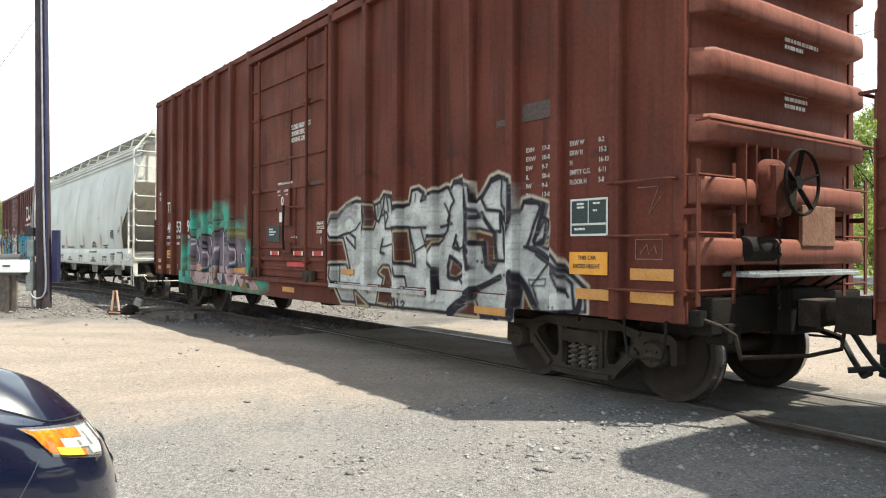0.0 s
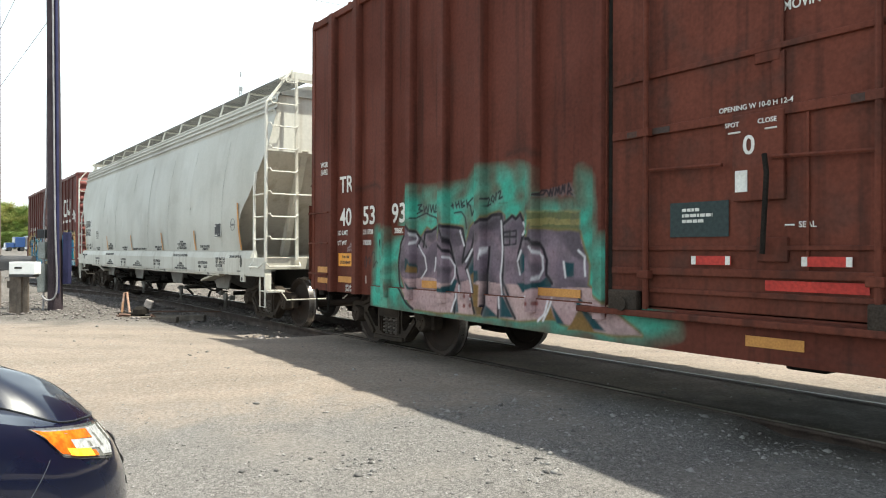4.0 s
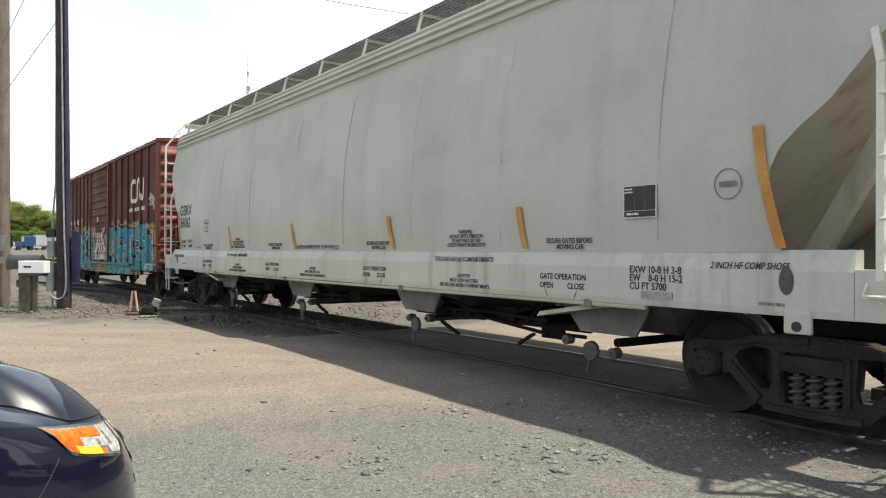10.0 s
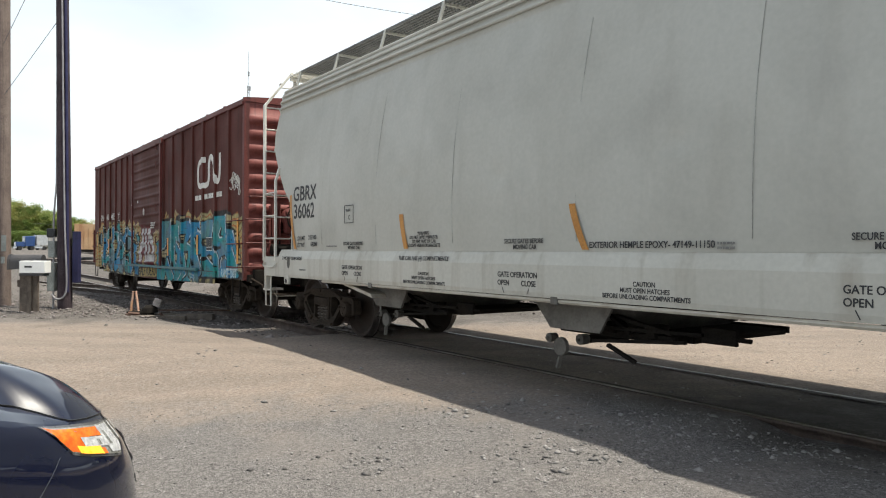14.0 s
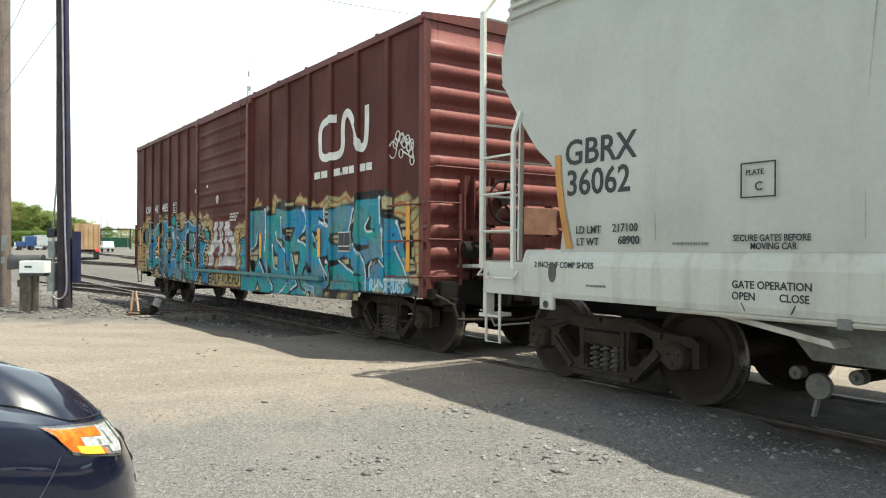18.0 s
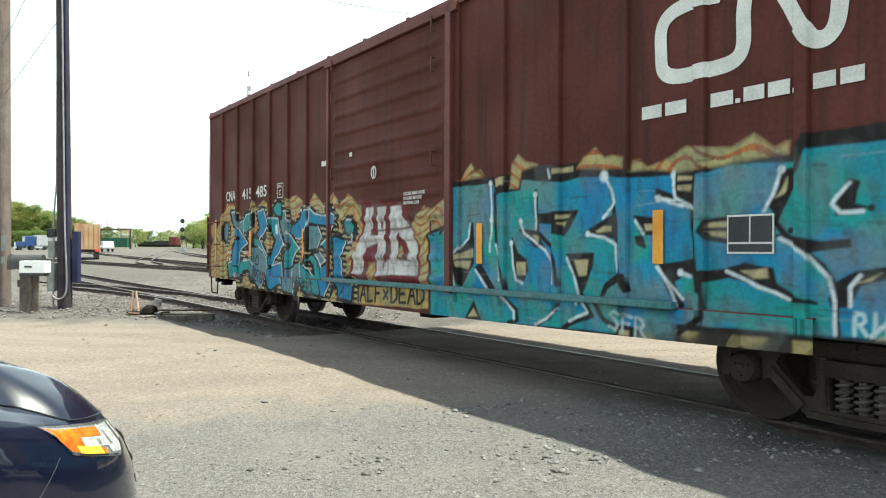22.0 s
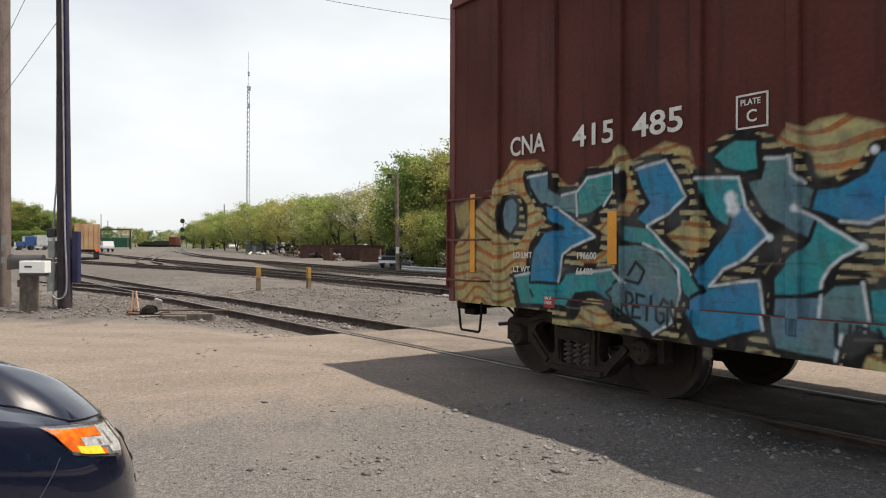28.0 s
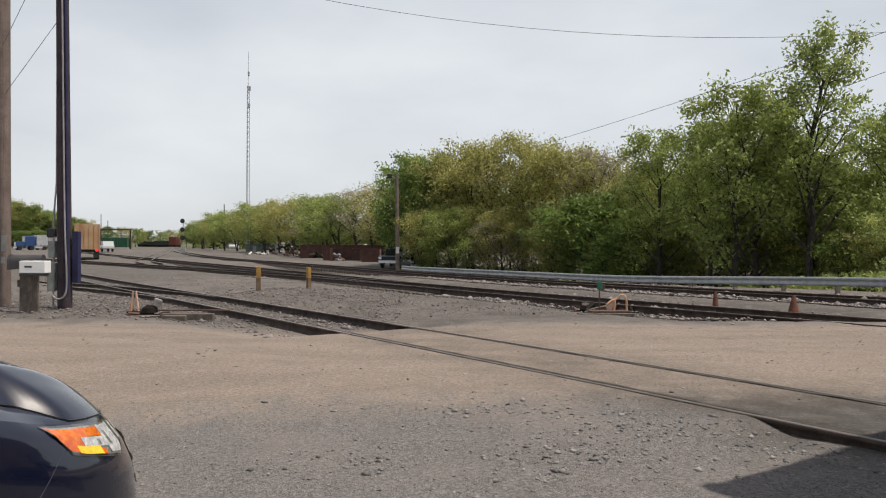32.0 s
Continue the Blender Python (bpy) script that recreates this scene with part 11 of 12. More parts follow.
def pickup(px, d, turn, paint, label, k=1.0, covered=False):
    x, y, z = stand(px, 0, d)
    ob = thing("pickup_truck", label, "vehicle", Matrix.Translation((x, y, z)) @ Matrix.Rotation(turn, 4, "Z") @ Matrix.Scale(k, 4))
    bm = bmesh.new()
    box(bm, -2.8, 2.7, -0.98, 0.98, 0.55, 1.15, 0.08)
    part("body", bm, paint, ob, smooth=True)
    bm = bmesh.new()
    extrude_poly(bm, [(1.2, 1.1), (0.55, 1.82), (-1.0, 1.85), (-1.25, 1.1)] if not covered else [(1.2, 1.1), (0.55, 1.82), (-2.5, 1.85), (-2.7, 1.1)], -0.86, 0.86, "xz")
    part("cab", bm, paint, ob)
    part("windscreen", beam(bmesh.new(), (1.20, 0, 1.17), (0.60, 0, 1.80), 1.55, 0.03), GLASS_DARK, ob)
    part("bumper", B(2.66, 2.86, -0.95, 0.95, 0.45, 0.72, 0.04), CHROME, ob)
    part("grille", B(2.68, 2.75, -0.7, 0.7, 0.75, 1.08, 0.02), TRIM, ob)
    for sg in (-1, 1):
        part("headlight", B(2.66, 2.76, sg * 0.82 - 0.14, sg * 0.82 + 0.14, 0.82, 1.06, 0.03), CHROME, ob)
        part("side_window", B(-0.9, 0.55, sg * 0.87 - 0.01, sg * 0.87 + 0.01, 1.2, 1.7, 0.0), GLASS_DARK, ob)
        part("mirror", B(0.75, 0.9, sg * 1.1 - 0.12, sg * 1.1 + 0.12, 1.2, 1.5, 0.03), TRIM, ob)
        for xx in (1.75, -1.75):
            bm = bmesh.new()
            lathe(bm, [(-0.13, 0.2), (-0.13, 0.36), (-0.1, 0.39), (0.1, 0.39), (0.13, 0.36), (0.13, 0.2)], 20, "y", centre=(xx, sg * 0.86, 0.39))
            bmesh.ops.recalc_face_normals(bm, faces=bm.faces)
            part("wheel", bm, RUBBER, ob, smooth=True)
    return ob


pickup(701, 66, -1.75, CARGREY, "grey pickup truck parked by the guardrail", 0.95)
pickup(728, 63, -1.2, CARDARK, "dark car parked in the shade", 0.85, True)
pickup(186, 150, 2.2, CARWHITE, "white van on the far yard road", 1.15, True)
pickup(470, 150, 2.9, CARDARK, "dark car parked far off by the mast", 0.9, True)
pickup(616, 104, 3.0, CARWHITE, "white van behind the steel bins", 1.0, True)

# trailer on the yard road, seen from behind
TARP = surf("tan_trailer_side", (0.40, 0.24, 0.13), (0.50, 0.36, 0.22), 0.5, 12, 0.75, bump=0.1, streak=(0.30, 0.15, 0.08), streak_scale=(2.5, 2.5, 0.2))
tx, ty, tz = stand(154, 460, 82)
tra = thing("semi_trailer", "tan high-sided trailer with lit brake lamps", "trailer", Matrix.Translation((tx, ty, tz)) @ Matrix.Rotation(radians(115.3), 4, "Z"))
part("box", B(-0.1, 12.5, -1.28, 1.28, 1.15, 4.0, 0.02), TARP, tra)
for k in range(6):
    y = -1.2 + 2.4 * k / 5
    part("door_rib", B(-0.16, -0.1, y - 0.05, y + 0.05, 1.2, 3.98, 0.01), TARP, tra)
for k in range(14):
    part("side_rib", B(0.2 + 0.93 * k, 0.32 + 0.93 * k, -1.34, -1.28, 1.2, 3.98, 0.01), TARP, tra)
part("chassis", B(-0.1, 12.5, -0.9, 0.9, 0.85, 1.15), GRIME, tra)
for sg in (-1, 1):
    part("tail_lamp", B(-0.2, -0.1, sg * 1.0 - 0.16, sg * 1.0 + 0.16, 0.95, 1.2, 0.02), TAILRED, tra, "lit red brake lamp")
    for x in (0.9, 2.2):
        bm = bmesh.new()
        lathe(bm, [(-0.28, 0.3), (-0.28, 0.5), (0.28, 0.5), (0.28, 0.3)], 18, "y", centre=(x, sg * 0.95, 0.5))
        bmesh.ops.recalc_face_normals(bm, faces=bm.faces)
        part("wheel", bm, RUBBER, tra)
    part("mud_flap", B(-0.12, -0.10, sg * 0.95 - 0.3, sg * 0.95 + 0.3, 0.2, 0.85), RUBBER, tra)
part("tractor_cab", B(12.9, 15.0, -1.2, 1.2, 0.9, 3.2, 0.1), CARDARK, tra)


def semi_tractor(px, d, paint, label, turn, box_mat=None, load=9.0):
    x, y, z = stand(px, 0, d)
    ob = thing("semi_truck", label, "truck", Matrix.Translation((x, y, z)) @ Matrix.Rotation(turn, 4, "Z"))
    part("cab", B(-1.2, 1.0, -1.2, 1.2, 0.9, 3.4, 0.15), paint, ob)
    part("bonnet", B(1.0, 2.9, -1.0, 1.0, 0.8, 2.0, 0.15), paint, ob)
    part("windscreen", B(0.98, 1.03, -0.95, 0.95, 2.15, 3.0), GLASS_DARK, ob)
    part("bumper", B(2.85, 3.05, -1.2, 1.2, 0.4, 0.85, 0.03), CHROME, ob)
    part("grille", B(2.86, 2.95, -0.5, 0.5, 0.95, 1.85, 0.02), CHROME, ob)
    for sg in (-1, 1):
        for xx in (2.1, -0.6):
            bm = bmesh.new()
            lathe(bm, [(-0.2, 0.25), (-0.2, 0.5), (0.2, 0.5), (0.2, 0.25)], 16, "y", centre=(xx, sg * 0.95, 0.5))
            bmesh.ops.recalc_face_normals(bm, faces=bm.faces)
            part("wheel", bm, RUBBER, ob)
    part("trailer", B(-1.5 - load, -1.5, -1.28, 1.28, 1.2, 3.7, 0.05), box_mat or CARDARK, ob)
    return ob


semi_tractor(50, 178, CARBLUE, "blue road tractor waiting on the yard road", -2.35, surf("silver_tank", (0.55, 0.56, 0.57), (0.45, 0.46, 0.47), 1, 10, 0.4, metal=0.5), 2.5)
semi_tractor(82, 190, surf("dusty_grey_paint", (0.28, 0.27, 0.25), (0.2, 0.19, 0.18), 2, 20, 0.5), "white and grey road truck on the yard road", -1.75, surf("grey_trailer", (0.3, 0.29, 0.27), (0.24, 0.23, 0.22), 0.6, 10, 0.7), 4.5)

# loading frame with green gondola, and the distant rolling stock
GREENP = surf("green_gondola", (0.022, 0.085, 0.050), (0.03, 0.10, 0.06), 0.6, 10, 0.7, bump=0.1, spread=0.2)
gxx_, gyy_, gzz_ = stand(208, 441, 222)
gon = thing("gondola_car", "green gondola car in the far yard", "freight car", Matrix.Translation((gxx_ + 1.0, gyy_, gzz_)))
part("body", B(-5.2, 2.6, -1.5, 1.5, 0.6, 3.4, 0.05), GREENP, gon)
for k in range(9):
    part("side_post", B(-5.1 + 0.94 * k, -4.98 + 0.94 * k, -1.62, -1.5, 0.7, 3.35), GREENP, gon)
fr = thing("loading_frame", "rusty steel loading frame over a far track", "frame", Matrix.Translation((gxx_, gyy_, gzz_)))
part("beam", B(-5.5, 4.2, -0.3, 0.3, 5.7, 6.2), RUST, fr)
for x in (-5.2, 3.9):
    part("column", B(x - 0.2, x + 0.2, -0.2, 0.2, 0, 5.7), RUST, fr)
for px, d, L, hgt, mat, lab in ((307, 330, 3.1, 4.6, surf("far_red_boxcar", (0.16, 0.045, 0.035)), "distant red boxcar end-on in the yard"), (288, 335, 7.0, 2.9, BLACK, "distant black tank car"), (262, 345, 9.0, 2.6, CARDARK, "distant dark hopper car"), (281, 340, 2.0, 2.5, GREENP, "distant green freight car")):
    x, y, z = stand(px, 0, d)
    fc = thing("freight_car", lab, "freight car", Matrix.Translation((x, y, z)), group="distant freight cars")
    part("body", B(-L / 2, L / 2, -1.5, 6, 0.9, hgt, 0.12), mat, fc)
    part("underframe", B(-L / 2 + 0.2, L / 2 - 0.2, -1.3, 5.5, 0.2, 0.9), GRIME, fc)

# huts, tank and scrap beside the mast
for px, d, w, h, mat, name, lab in ((412, 240, 2.9, 3.6, GREYBOX, "shed", "small grey shed with white roof"), (495, 144, 1.5, 2.0, GREYBOX, "portable_toilet", "grey portable toilet with white roof"), (452, 150, 3.6, 1.7, surf("grey_green_cabinet", (0.16, 0.19, 0.17), (0.12, 0.14, 0.13), 2, 20, 0.6), "equipment_cabinet", "grey-green equipment cabinets at the mast's foot")):
    x, y, z = stand(px, 0, d)
    ob = thing(name, lab, "hut", Matrix.Translation((x, y, z)))
    part("walls", B(-w / 2, w / 2, -0.8, 0.8, 0, h * 0.88, 0.03), mat, ob)
    part("roof", B(-w / 2 - 0.08, w / 2 + 0.08, -0.9, 0.9, h * 0.88, h, 0.08), CARWHITE if w < 3 else mat, ob)
    part("door", B(-0.35, 0.35, -0.84, -0.80, 0.05, h * 0.75), GALV, ob)
x, y, z = stand(414, 0, 200)
part("tank_shell", lathe(bmesh.new(), [(-1.3, 0.2), (-1.2, 0.62), (1.2, 0.62), (1.3, 0.2)], 16, "x", centre=(0, 0, 0.9)), CARWHITE, thing("gas_tank", "white gas tank lying on its cradle", "tank", Matrix.Translation((x, y, z))), smooth=True)


def scrap(px, d, w, n, hgt, seed, label, mats, k_=1.0):
    x, y, z = stand(px, 0, d)
    ob = thing("scrap_pile", label, "scrap pile", Matrix.Translation((x, y, z)), group="scrap piles")
    rnd = random.Random(seed)
    for k in range(n):
        bm = bmesh.new()
        c = (rnd.gauss(0, w / 3), rnd.uniform(-0.8, 0.8), max(0.05, rnd.uniform(0, hgt)))
        l = rnd.uniform(0.3, 1.3) * k_
        box(bm, -l / 2, l / 2, -0.12 * k_, 0.12 * k_, -0.1 * k_, 0.1 * k_, 0.01 * k_, m=Matrix.Translation(c) @ Euler((rnd.uniform(-0.6, 0.6), rnd.uniform(-0.7, 0.7), rnd.uniform(0, 3))).to_matrix().to_4x4())
        part("scrap_piece", bm, rnd.choice(mats), ob)


scrap(517, 112, 3.4, 34, 1.5, 1, "heap of rusty rail scrap and pale junk", [RUST, RUST, TIE, WHITE, GRIME])
scrap(545, 104, 4.0, 26, 0.7, 2, "low litter of rusty scrap", [RUST, TIE, GALV, RUST])
scrap(383, 215, 3.0, 18, 2.2, 3, "far heap of dark scrap", [RUST, GRIME, WHITE])
scrap(462, 120, 3.0, 16, 0.35, 4, "pale stones and junk in the grass", [WHITE, GALV, TIE])
scrap(565, 96, 2.6, 20, 0.6, 5, "old ties and scrap in front of the bins", [TIE, RUST, GRIME])
scrap(600, 82, 1.2, 10, 0.8, 6, "white crate and junk beside the bins", [WHITE, GALV, RUST])
scrap(1050, 18.6, 1.6, 22, 0.10, 7, "broken ties and plates by the switch", [TIE, RUST, TIE, GRIME], 0.6)
scrap(250, 16.6, 0.9, 16, 0.08, 8, "rusty plates and tie ends by the switch stand", [TIE, RUST, GRIME], 0.22)


# ---- trees: tapered trunk, limbs, and a crown of many small leaves ----
def leaf_material(name, a, b, trans=0.35):
    m = bpy.data.materials.new(name)
    m.use_nodes = True
    n, li = m.node_tree.nodes, m.node_tree.links
    p = n["Principled BSDF"]
    geo = n.new("ShaderNodeNewGeometry")
    mix = n.new("ShaderNodeMixRGB")
    mix.inputs["Color1"].default_value, mix.inputs["Color2"].default_value = (*a, 1), (*b, 1)
    li.new(geo.outputs["Random Per Island"], mix.inputs["Fac"])
    co = n.new("ShaderNodeTexCoord")
    no = n.new("ShaderNodeTexNoise")
    no.inputs["Scale"].default_value = 0.5
    li.new(co.outputs["Object"], no.inputs["Vector"])
    rg = n.new("ShaderNodeMapRange")
    rg.inputs["From Min"].default_value, rg.inputs["From Max"].default_value = 0.3, 0.7
    rg.inputs["To Min"].default_value, rg.inputs["To Max"].default_value = 0.7, 1.3
    li.new(no.outputs["Fac"], rg.inputs["Value"])
    mul = n.new("ShaderNodeMixRGB")
    mul.blend_type = "MULTIPLY"
    mul.inputs["Fac"].default_value = 1
    li.new(mix.outputs["Color"], mul.inputs["Color1"])
    li.new(rg.outputs["Result"], mul.inputs["Color2"])
    li.new(mul.outputs["Color"], p.inputs["Base Color"])
    p.inputs["Roughness"].default_value = 0.6
    tr = n.new("ShaderNodeBsdfTranslucent")
    li.new(mul.outputs["Color"], tr.inputs["Color"])
    ms = n.new("ShaderNodeMixShader")
    ms.inputs["Fac"].default_value = trans
    li.new(p.outputs[0], ms.inputs[1])
    li.new(tr.outputs[0], ms.inputs[2])
    li.new(ms.outputs[0], n["Material Output"].inputs["Surface"])
    return m


LEAF_GREEN = leaf_material("leaf_deep_green", (0.077, 0.138, 0.027), (0.237, 0.312, 0.075), 0.42)
LEAF_OLIVE = leaf_material("leaf_olive", (0.200, 0.206, 0.056), (0.500, 0.475, 0.163), 0.48)
LEAF_FRESH = leaf_material("leaf_fresh_green", (0.131, 0.188, 0.040), (0.388, 0.438, 0.131), 0.45)
LEAF_BUSH = leaf_material("leaf_bush", (0.186, 0.239, 0.056), (0.360, 0.423, 0.126), 0.4)
LEAF_BUD = leaf_material("leaf_bud_brown", (0.275, 0.250, 0.163), (0.450, 0.413, 0.288), 0.4)


def leaf_cloud(name, centres, sizes, material, rs, lean=0.7):
    """Small kite-shaped leaves at the given places, turned every way."""
    n = len(centres)
    a = rs.normal(size=(n, 3))
    a /= np.linalg.norm(a, axis=1)[:, None]
    b = np.cross(a, rs.normal(size=(n, 3)))
    b /= np.linalg.norm(b, axis=1)[:, None]
    s = sizes[:, None]
    v = np.stack([centres - a * s, centres + b * s * 0.42, centres + a * s, centres - b * s * 0.42], 1).reshape(-1, 3).astype(np.float32)
    me = bpy.data.meshes.new(name)
    me.vertices.add(4 * n)
    me.vertices.foreach_set("co", v.ravel())
    me.loops.add(4 * n)
    me.loops.foreach_set("vertex_index", np.arange(4 * n, dtype=np.int32))
    me.polygons.add(n)
    me.polygons.foreach_set("loop_start", np.arange(0, 4 * n, 4, dtype=np.int32))
    me.update(calc_edges=True)
    me.materials.append(material)
    return me


def tree_meshes(seed, h, spread, leaf, n_leaves, size, base=0.25, limbs=13, up=0.55, droop=0.0, clump=0.45, stems=1):
    """Trunk-and-limb mesh and crown mesh of a tree h metres tall."""
    rs, rnd = np.random.RandomState(seed), random.Random(seed)
    bm = bmesh.new()
    tips = []
    for st in range(stems):
        k_ = 0.03 if stems == 1 else 0.1 * (1 + st)
        lean = Vector((rnd.uniform(-k_, k_), rnd.uniform(-k_, k_), 1))
        spine = [Vector((rnd.uniform(-0.1, 0.1) * h * 0.05 * k, rnd.uniform(-0.1, 0.1) * h * 0.05 * k, 0)) + lean * h * 0.96 * k / 8 for k in range(9)]
        r0 = h * 0.016 / (stems ** 0.5)
        tube(bm, spine, [r0 * (1.25 if k == 0 else 1 - 0.105 * k) for k in range(9)], 7)
        for i in range(limbs):
            f = base + (0.97 - base) * (i + rnd.random() * 0.6) / limbs
            k = min(7, int(f * 8))
            p = spine[k].lerp(spine[k + 1], f * 8 - k)
            az = i * 2.4 + rnd.uniform(-0.5, 0.5)
            ln = spread * (0.45 + 0.75 * math.sin(math.pi * min(1, (f - base) / (1 - base) * 0.8 + 0.2))) * rnd.uniform(0.75, 1.15)
            d = Vector((math.cos(az), math.sin(az), up + 0.5 * f)).normalized()
            q = [p + d * ln * t + Vector((0, 0, (0.25 - droop) * ln * t * t)) for t in (0, 0.35, 0.7, 1.0)]
            r1 = r0 * (1.05 - f) * 0.55 + 0.012
            tube(bm, q, [r1, r1 * 0.7, r1 * 0.45, r1 * 0.2], 5, cap=False)
            tips += [q[2], q[3], q[3], q[1].lerp(q[2], 0.5)]
            for s in range(4):
                az2 = az + rnd.uniform(-1.3, 1.3)
                b0 = q[1].lerp(q[3], rnd.uniform(0.0, 0.9))
                d2 = Vector((math.cos(az2), math.sin(az2), rnd.uniform(0.1, 0.9) - droop)).normalized()
                e = b0 + d2 * ln * rnd.uniform(0.3, 0.55)
                tube(bm, [b0, b0.lerp(e, 0.5) + Vector((0, 0, 0.04)), e], [r1 * 0.4, r1 * 0.25, 0.006], 4, cap=False)
                tips += [e, b0.lerp(e, 0.6), e]
        tips += [spine[8], spine[7]]
    T = np.array([tuple(t) for t in tips])
    c = T[rs.randint(len(T), size=n_leaves)] + np.clip(rs.normal(size=(n_leaves, 3)), -1.5, 1.5) * np.array([1, 1, 0.8]) * clump * (0.5 + rs.rand(n_leaves, 1))
    c = c[c[:, 2] > 0.1]
    return finish(bm, "trunk", BARK, True), leaf_cloud("crown", c, size * (0.55 + 0.9 * rs.rand(len(c))), leaf, rs)


KINDS = {
    "tall": (tree_meshes(1, 11.3, 2.0, LEAF_FRESH, 9500, 0.090, 0.24, 26, 0.75, 0.0, 0.24), "tall slender tree in thin spring leaf"),
    "tall2": (tree_meshes(2, 9.8, 2.4, LEAF_FRESH, 11500, 0.098, 0.17, 20, 0.7, 0.05, 0.30), "tall broadleaf tree with open green crown"),
    "green": (tree_meshes(3, 9.0, 2.6, LEAF_GREEN, 13500, 0.115, 0.14, 17, 0.6, 0.05, 0.36), "dense dark green broadleaf tree"),
    "olive": (tree_meshes(4, 9.3, 2.6, LEAF_OLIVE, 11500, 0.092, 0.18, 15, 0.75, 0.0, 0.34, 2), "olive-brown tree just coming into leaf"),
    "olive2": (tree_meshes(5, 8.4, 2.5, LEAF_OLIVE, 10500, 0.098, 0.16, 14, 0.75, 0.0, 0.36, 2), "olive-green tree with bare twigs showing"),
    "fresh": (tree_meshes(6, 8.4, 2.6, LEAF_FRESH, 11500, 0.105, 0.14, 15, 0.6, 0.05, 0.36, 2), "fresh green broadleaf tree"),
    "bare": (tree_meshes(7, 9.0, 2.2, LEAF_BUD, 5000, 0.07, 0.2, 18, 0.9, 0.0, 0.28), "grey-brown tree in bud"),
    "young": (tree_meshes(8, 5.0, 1.7, LEAF_GREEN, 5500, 0.10, 0.06, 13, 0.5, 0.05, 0.30), "young dark green tree at the wood's edge"),
    "bush": (tree_meshes(9, 2.0, 1.1, LEAF_BUSH, 2600, 0.07, 0.03, 10, 0.6, 0.1, 0.2, 3), "bright leafy bush behind the guardrail"),
}


def plant(kind, x, y, height, turn, group="trees along the yard", wide=1.0):
    (trunk, crown), label = KINDS[kind]
    base = {"tall": 12.5, "tall2": 11.0, "green": 10.0, "olive": 10.5, "olive2": 9.5, "fresh": 9.5, "bare": 10.0, "young": 5.5, "bush": 2.2}[kind]
    k = height / base
    ob = thing("bush" if kind == "bush" else "tree", label, "bush" if kind == "bush" else "tree", group="bushes by the guardrail" if kind == "bush" else group)
    ob.matrix_world = Matrix.Translation((x, y, gz_at(x, y) - 0.1)) @ Matrix.Rotation(turn, 4, "Z") @ Matrix.Diagonal((k * wide, k * wide, k, 1))
    part("trunk", trunk, None, ob)
    part("crown", crown, None, ob)
    return ob


def sight(px, d):
    """A plan position at depth d in the bearing px."""
    return (px - 784) / LENS_F * d, d


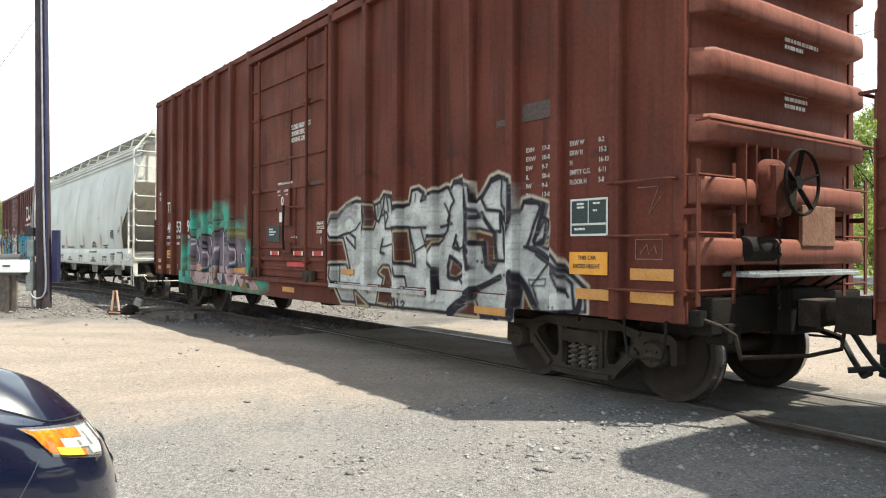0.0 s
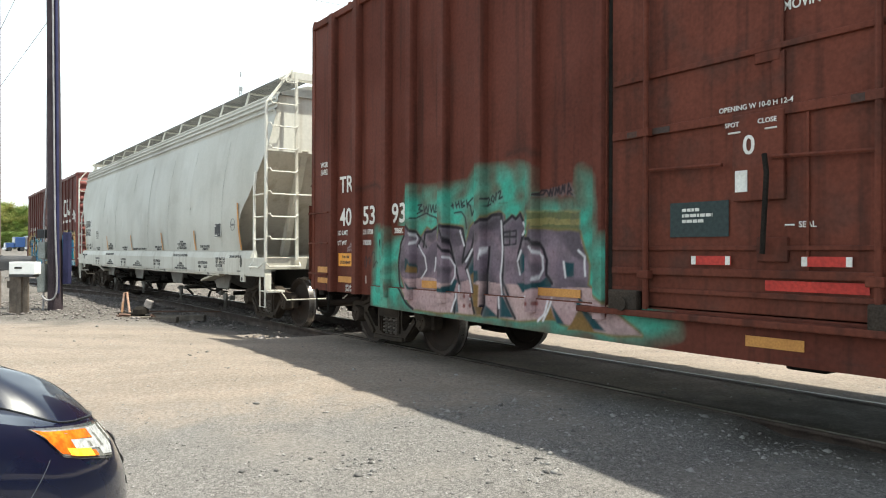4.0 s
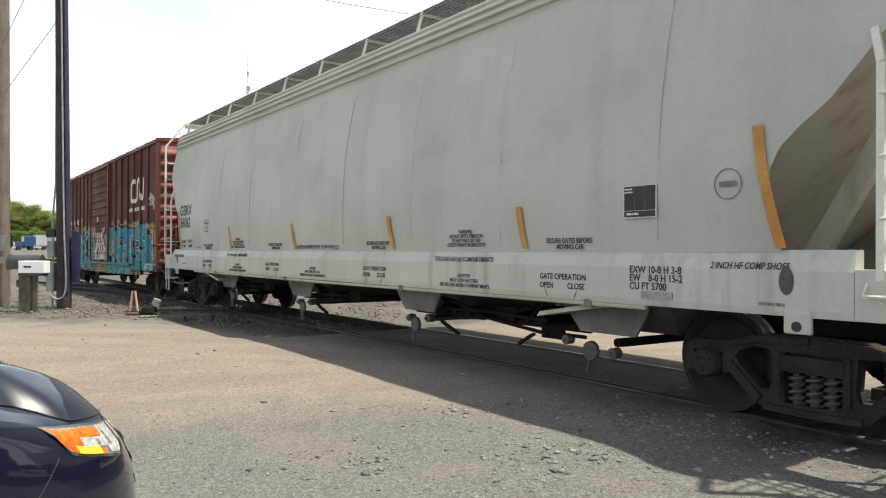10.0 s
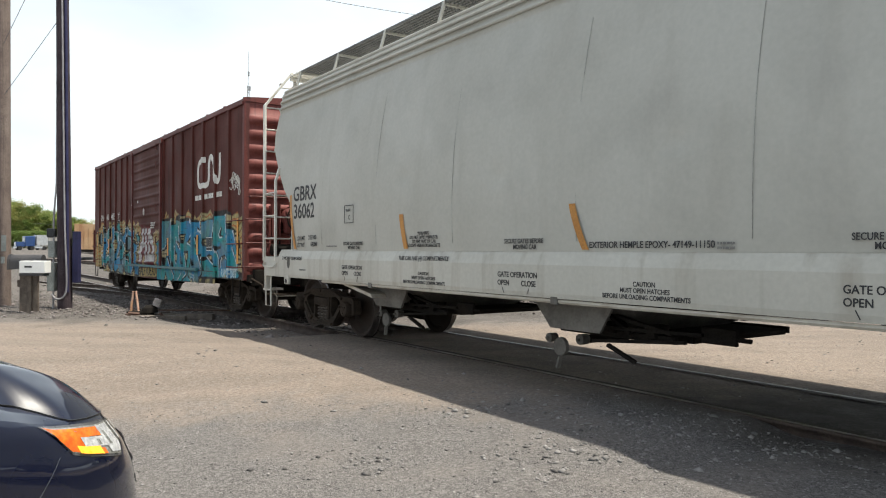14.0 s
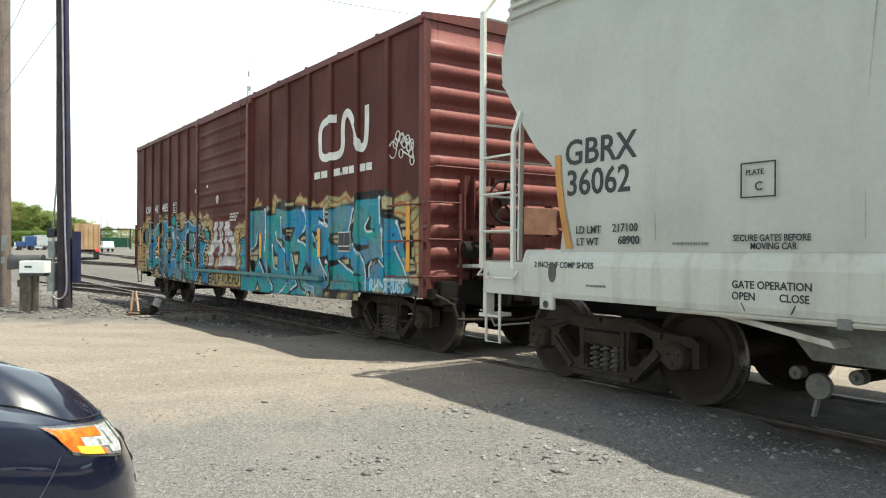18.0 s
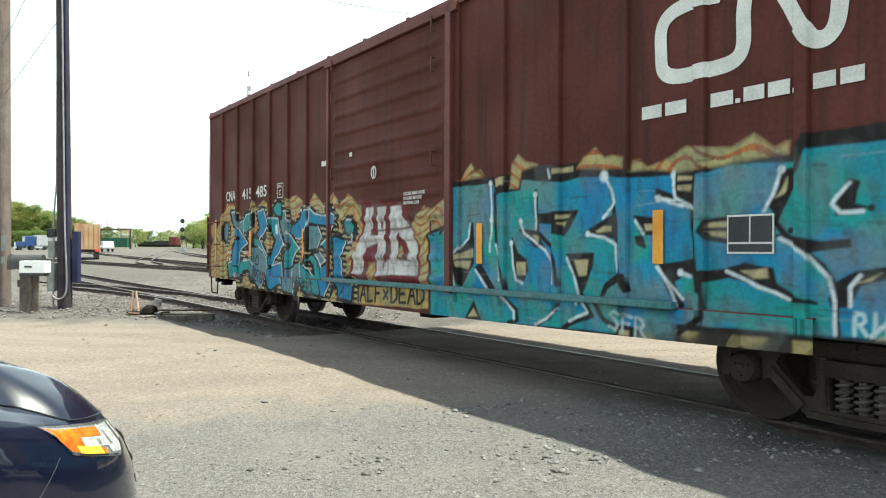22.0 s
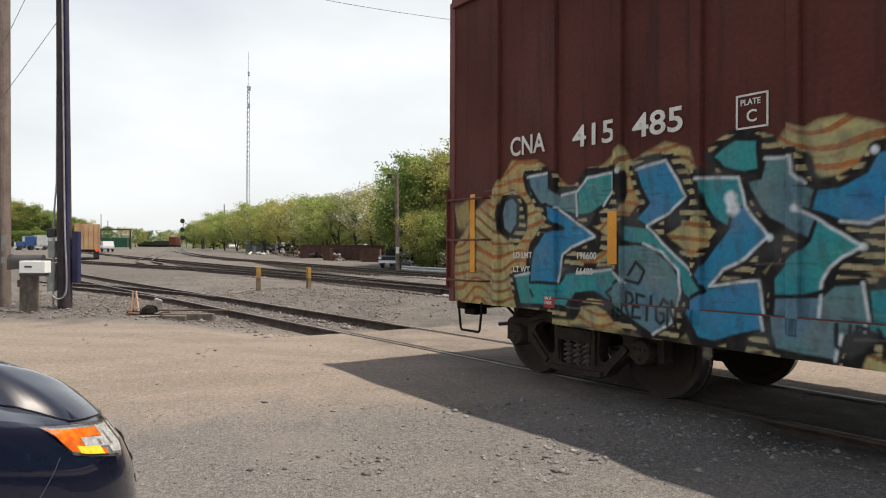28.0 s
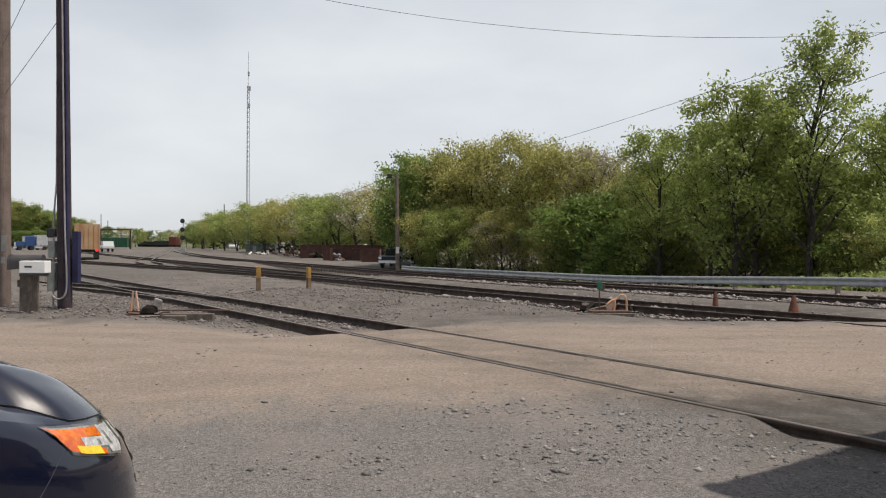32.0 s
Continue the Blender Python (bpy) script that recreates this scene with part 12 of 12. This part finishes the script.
def wood_edge():
    rnd = random.Random(12)
    # bearing, depth, kind, height of the top above the eye in thousandths of the depth, spread
    for px, d, kind, top, wide in (
            (1430, 36, "tall", 330, 0.95), (1436, 38, "tall2", 150, 1.0), (1300, 37, "tall2", 248, 1.0), (1337, 38, "tall2", 215, 0.95), (1255, 40, "tall2", 205, 0.9), (1392, 40, "tall2", 180, 0.9), (1612, 36, "tall2", 225, 0.95),
            (1490, 41, "fresh", 130, 1.0), (1530, 41, "olive2", 110, 0.9), (1368, 44, "fresh", 175, 1.0), (1168, 43, "tall2", 180, 1.0), (1205, 46, "fresh", 140, 0.9), (1130, 48, "olive2", 125, 0.9), (1085, 50, "bare", 150, 1.0), (1050, 51, "bare", 150, 1.0),
            (1060, 47, "young", 75, 1.5), (1015, 52, "olive2", 145, 1.1), (975, 54, "olive", 150, 1.0), (925, 56, "olive", 160, 1.0), (880, 58, "olive", 158, 1.0), (838, 58, "olive2", 150, 1.0),
            (800, 60, "olive2", 135, 1.0), (765, 62, "green", 140, 1.0), (738, 62, "green", 138, 1.0), (712, 66, "green", 118, 0.9), (1660, 38, "fresh", 190, 1.0), (1690, 40, "tall2", 200, 1.0),
            (690, 84, "olive2", 92, 1.7), (660, 92, "bare", 90, 1.7), (632, 98, "bare", 88, 1.7), (600, 100, "fresh", 76, 1.7), (575, 108, "fresh", 78, 1.7), (548, 116, "bare", 76, 1.7), (520, 124, "olive2", 70, 1.7),
            (495, 134, "olive2", 69, 1.7), (470, 146, "fresh", 66, 1.7), (445, 158, "olive2", 62, 1.7), (420, 172, "fresh", 56, 1.7), (398, 190, "fresh", 52, 1.7), (378, 210, "olive2", 47, 1.7), (358, 235, "fresh", 41, 1.7), (342, 262, "green", 36, 1.7)):
        x, y = sight(px, d)
        plant(kind, x, y, 1.4 + top / 1000 * d - gz_at(x, y) + 0.1, rnd.uniform(0, 6.28), wide=wide)
    # a second row, deeper in the wood
    for k in range(30):
        px = 735 + 33 * k
        d = (60 + 0 * k if px < 800 else 60 - (px - 800) * 0.024) + rnd.uniform(6, 11)
        x, y = sight(px + rnd.uniform(-12, 12), d)
        plant(rnd.choice(("olive2", "fresh", "green", "fresh")), x, y, 1.4 + (0.105 + 0.00003 * (px - 700)) * d * rnd.uniform(0.75, 1.0) * (0.8 if px > 1450 else 1) - gz_at(x, y), rnd.uniform(0, 6.28))
    for k in range(22):
        px = 345 + 17 * k
        d = 270 - 8.6 * k + rnd.uniform(2, 16)
        x, y = sight(px, d)
        plant(rnd.choice(("fresh", "olive2", "green", "bare")), x, y, 1.4 + 0.026 * d * (1 + 0.055 * k) ** 0.5 - gz_at(x, y) + 1, rnd.uniform(0, 6.28), wide=1.4)
    # young growth and bushes at the edge
    for k in range(32):
        px = 745 + 29 * k
        d = (57 - (px - 745) * 0.0295) + rnd.uniform(-0.5, 2.5)
        x, y = sight(px, d)
        plant(rnd.choice(("young", "olive2", "fresh", "bare", "olive")), x, y, rnd.uniform(3.6, 6.2), rnd.uniform(0, 6.28), wide=1.2)
    for px in (790, 850, 905, 925, 945, 960, 1010, 1095, 1180, 1262, 1275, 1322, 1398, 1412, 1440, 1470, 1545):
        d = 51.5 - (px - 760) * 0.0315
        x, y = sight(px, d + rnd.uniform(0.3, 1.4))
        plant("bush", x, y, rnd.uniform(0.6, 1.0) + (0.15 if px > 1150 else 0), rnd.uniform(0, 6.28))
    # trees at the road's far end
    far = [(px, 255 + (px % 7) * 6, ("green", "fresh", "green", "olive2")[k % 4], 17.5 - 0.055 * max(0, px) + 1.5 * math.sin(k * 1.9)) for k, px in enumerate(range(-40, 150, 7))]
    far += [(px, 235, "young", 5.5) for px in range(-30, 130, 9)]
    for px, d, kind, h in far + [(240, 330, "fresh", 9), (262, 345, "green", 8), (285, 360, "fresh", 8), (215, 320, "olive2", 9), (190, 300, "green", 9), (228, 335, "bare", 9), (250, 340, "olive2", 8), (300, 380, "olive2", 9), (318, 390, "fresh", 9), (330, 330, "olive2", 9)]:
        x, y = sight(px, d)
        plant(kind, x, y, h, rnd.uniform(0, 6.28), "trees at the road's end", 1.25)


wood_edge()


def undergrowth():
    """The tangle of leaves that fills the wood's edge near the ground."""
    rs = np.random.RandomState(5)
    n = 22000
    px = rs.uniform(700, 1720, n)
    d = 58 - (px - 745) * 0.0285 + 1.5 + rs.gamma(2.0, 1.6, n)
    x, y = (px - 784) / LENS_F * d, d
    z = ground_z(x, y) + rs.rand(n) ** 1.2 * (3.2 + 1.6 * waves(x, y, 5, 8))
    alone("undergrowth", leaf_cloud("undergrowth", np.stack([x, y, z], -1), 0.09 * (0.6 + rs.rand(n)), LEAF_FRESH, rs), None, "dark green tangle of undergrowth along the wood", "undergrowth", kind="stuff")
    # the same tangle along the far wood
    n = 42000
    px = rs.uniform(340, 705, n)
    d = 292 - (px - 335) * 0.58 + 3 + rs.gamma(2.0, 2.5, n)
    x, y = (px - 784) / LENS_F * d, d
    z = ground_z(x, y) + rs.rand(n) * (6.0 + 1.8 * waves(x, y, 9, 9))
    alone("undergrowth", leaf_cloud("undergrowth", np.stack([x, y, z], -1), 0.22 * (0.6 + rs.rand(n)), LEAF_FRESH, rs), None, "green thicket along the far side of the yard", "undergrowth", kind="stuff")
    # weeds at the foot of the guardrail
    n = 2600
    px = rs.uniform(900, 1720, n)
    d = 46.5 - (px - 900) * 0.0315 + rs.rand(n) * 1.2
    x, y = (px - 784) / LENS_F * d, d
    z = ground_z(x, y) + rs.rand(n) * 0.75
    alone("weeds", leaf_cloud("weeds", np.stack([x, y, z], -1), 0.07 * (0.6 + rs.rand(n)), LEAF_BUSH, rs), None, "bright weeds growing along the guardrail", "weeds", kind="stuff")


undergrowth()


def ridge(name, label, d, lo, hi, z0, amp, material, seed):
    xs = np.linspace((lo - 784) / LENS_F * d, (hi - 784) / LENS_F * d, 240)
    top = z0 + amp * waves(xs, xs * 0, d * 0.22, seed) + 0.18 * amp * waves(xs, xs * 0, d * 0.016, seed + 1)
    k = np.linspace(0, 1, 8)[:, None]
    X = np.broadcast_to(xs, (8, 240))
    Y = d + k * d * 0.25 + 0 * X
    Z = -5 * (1 - k) + k * top[None]
    alone(name, grid_mesh(name, X, Y, Z, material, smooth=True), None, label, "hills", kind="structure")


WOODS = surf("far_woods", (0.075, 0.095, 0.045), (0.11, 0.115, 0.065), 0.03, 0.25, 0.95, bump=0, spread=0.45)
# the hills' paler, bluer colour stands in for distance haze
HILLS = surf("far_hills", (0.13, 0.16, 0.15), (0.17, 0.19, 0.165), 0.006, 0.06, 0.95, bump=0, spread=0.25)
ridge("backdrop", "wooded rise beyond the yard", 700, -300, 900, 17, 2.5, WOODS, 41)
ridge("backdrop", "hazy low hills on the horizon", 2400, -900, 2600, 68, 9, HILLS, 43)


TRAIN = [(lead_car, -16.95, -4.79), (tr_car, 0.0, 12.159), (hopper, 16.71, 31.784), (cn_car, 36.02, 48.052)]


# ---- the train's motion ----
RUN_T = [0, 1, 2, 3.5, 5.5, 7, 8.5, 10, 12, 14, 16.5, 18, 20, 22, 24, 25.5, 27.5, 29, 30, 32]
RUN_S = [-0.98, 1.16, 3.296, 6.338, 10.075, 12.753, 15.351, 17.928, 21.201, 24.478, 28.479, 30.891, 34.229, 37.595, 40.864, 43.257, 46.065, 48.193, 49.558, 52.343]
RUN_V = list(np.gradient(np.array(RUN_S), np.array(RUN_T, float)))


def run(t):
    """How far the front truck of the lead boxcar has come, in metres along the line."""
    i = max(k for k in range(len(RUN_T) - 1) if RUN_T[k] <= t + 1e-9)
    d = RUN_T[i + 1] - RUN_T[i]
    x = (t - RUN_T[i]) / d
    return ((2 * x ** 3 - 3 * x ** 2 + 1) * RUN_S[i] + (x ** 3 - 2 * x ** 2 + x) * d * RUN_V[i]
            + (3 * x ** 2 - 2 * x ** 3) * RUN_S[i + 1] + (x ** 3 - x ** 2) * d * RUN_V[i + 1])


def car_pose(t, a, b):
    p, q = on_line(run(t) - a), on_line(run(t) - b)
    d = p - q
    return Matrix.Translation((p + q) / 2) @ Matrix.Rotation(math.atan2(d.y, d.x), 4, "Z")


def motions():
    times = [0.5 * k for k in range(65)]
    for car, a, b in TRAIN:
        walk(car, [(t, car_pose(t, a, b)) for t in times])
    quarter = [0.25 * k for k in range(129)]
    for ws, x in WHEELSETS:
        walk(ws, [(t, Matrix.Translation((x, 0, WHEEL_R)) @ Matrix.Rotation((run(t) - run(0)) / WHEEL_R, 4, "Y")) for t in quarter])


motions()
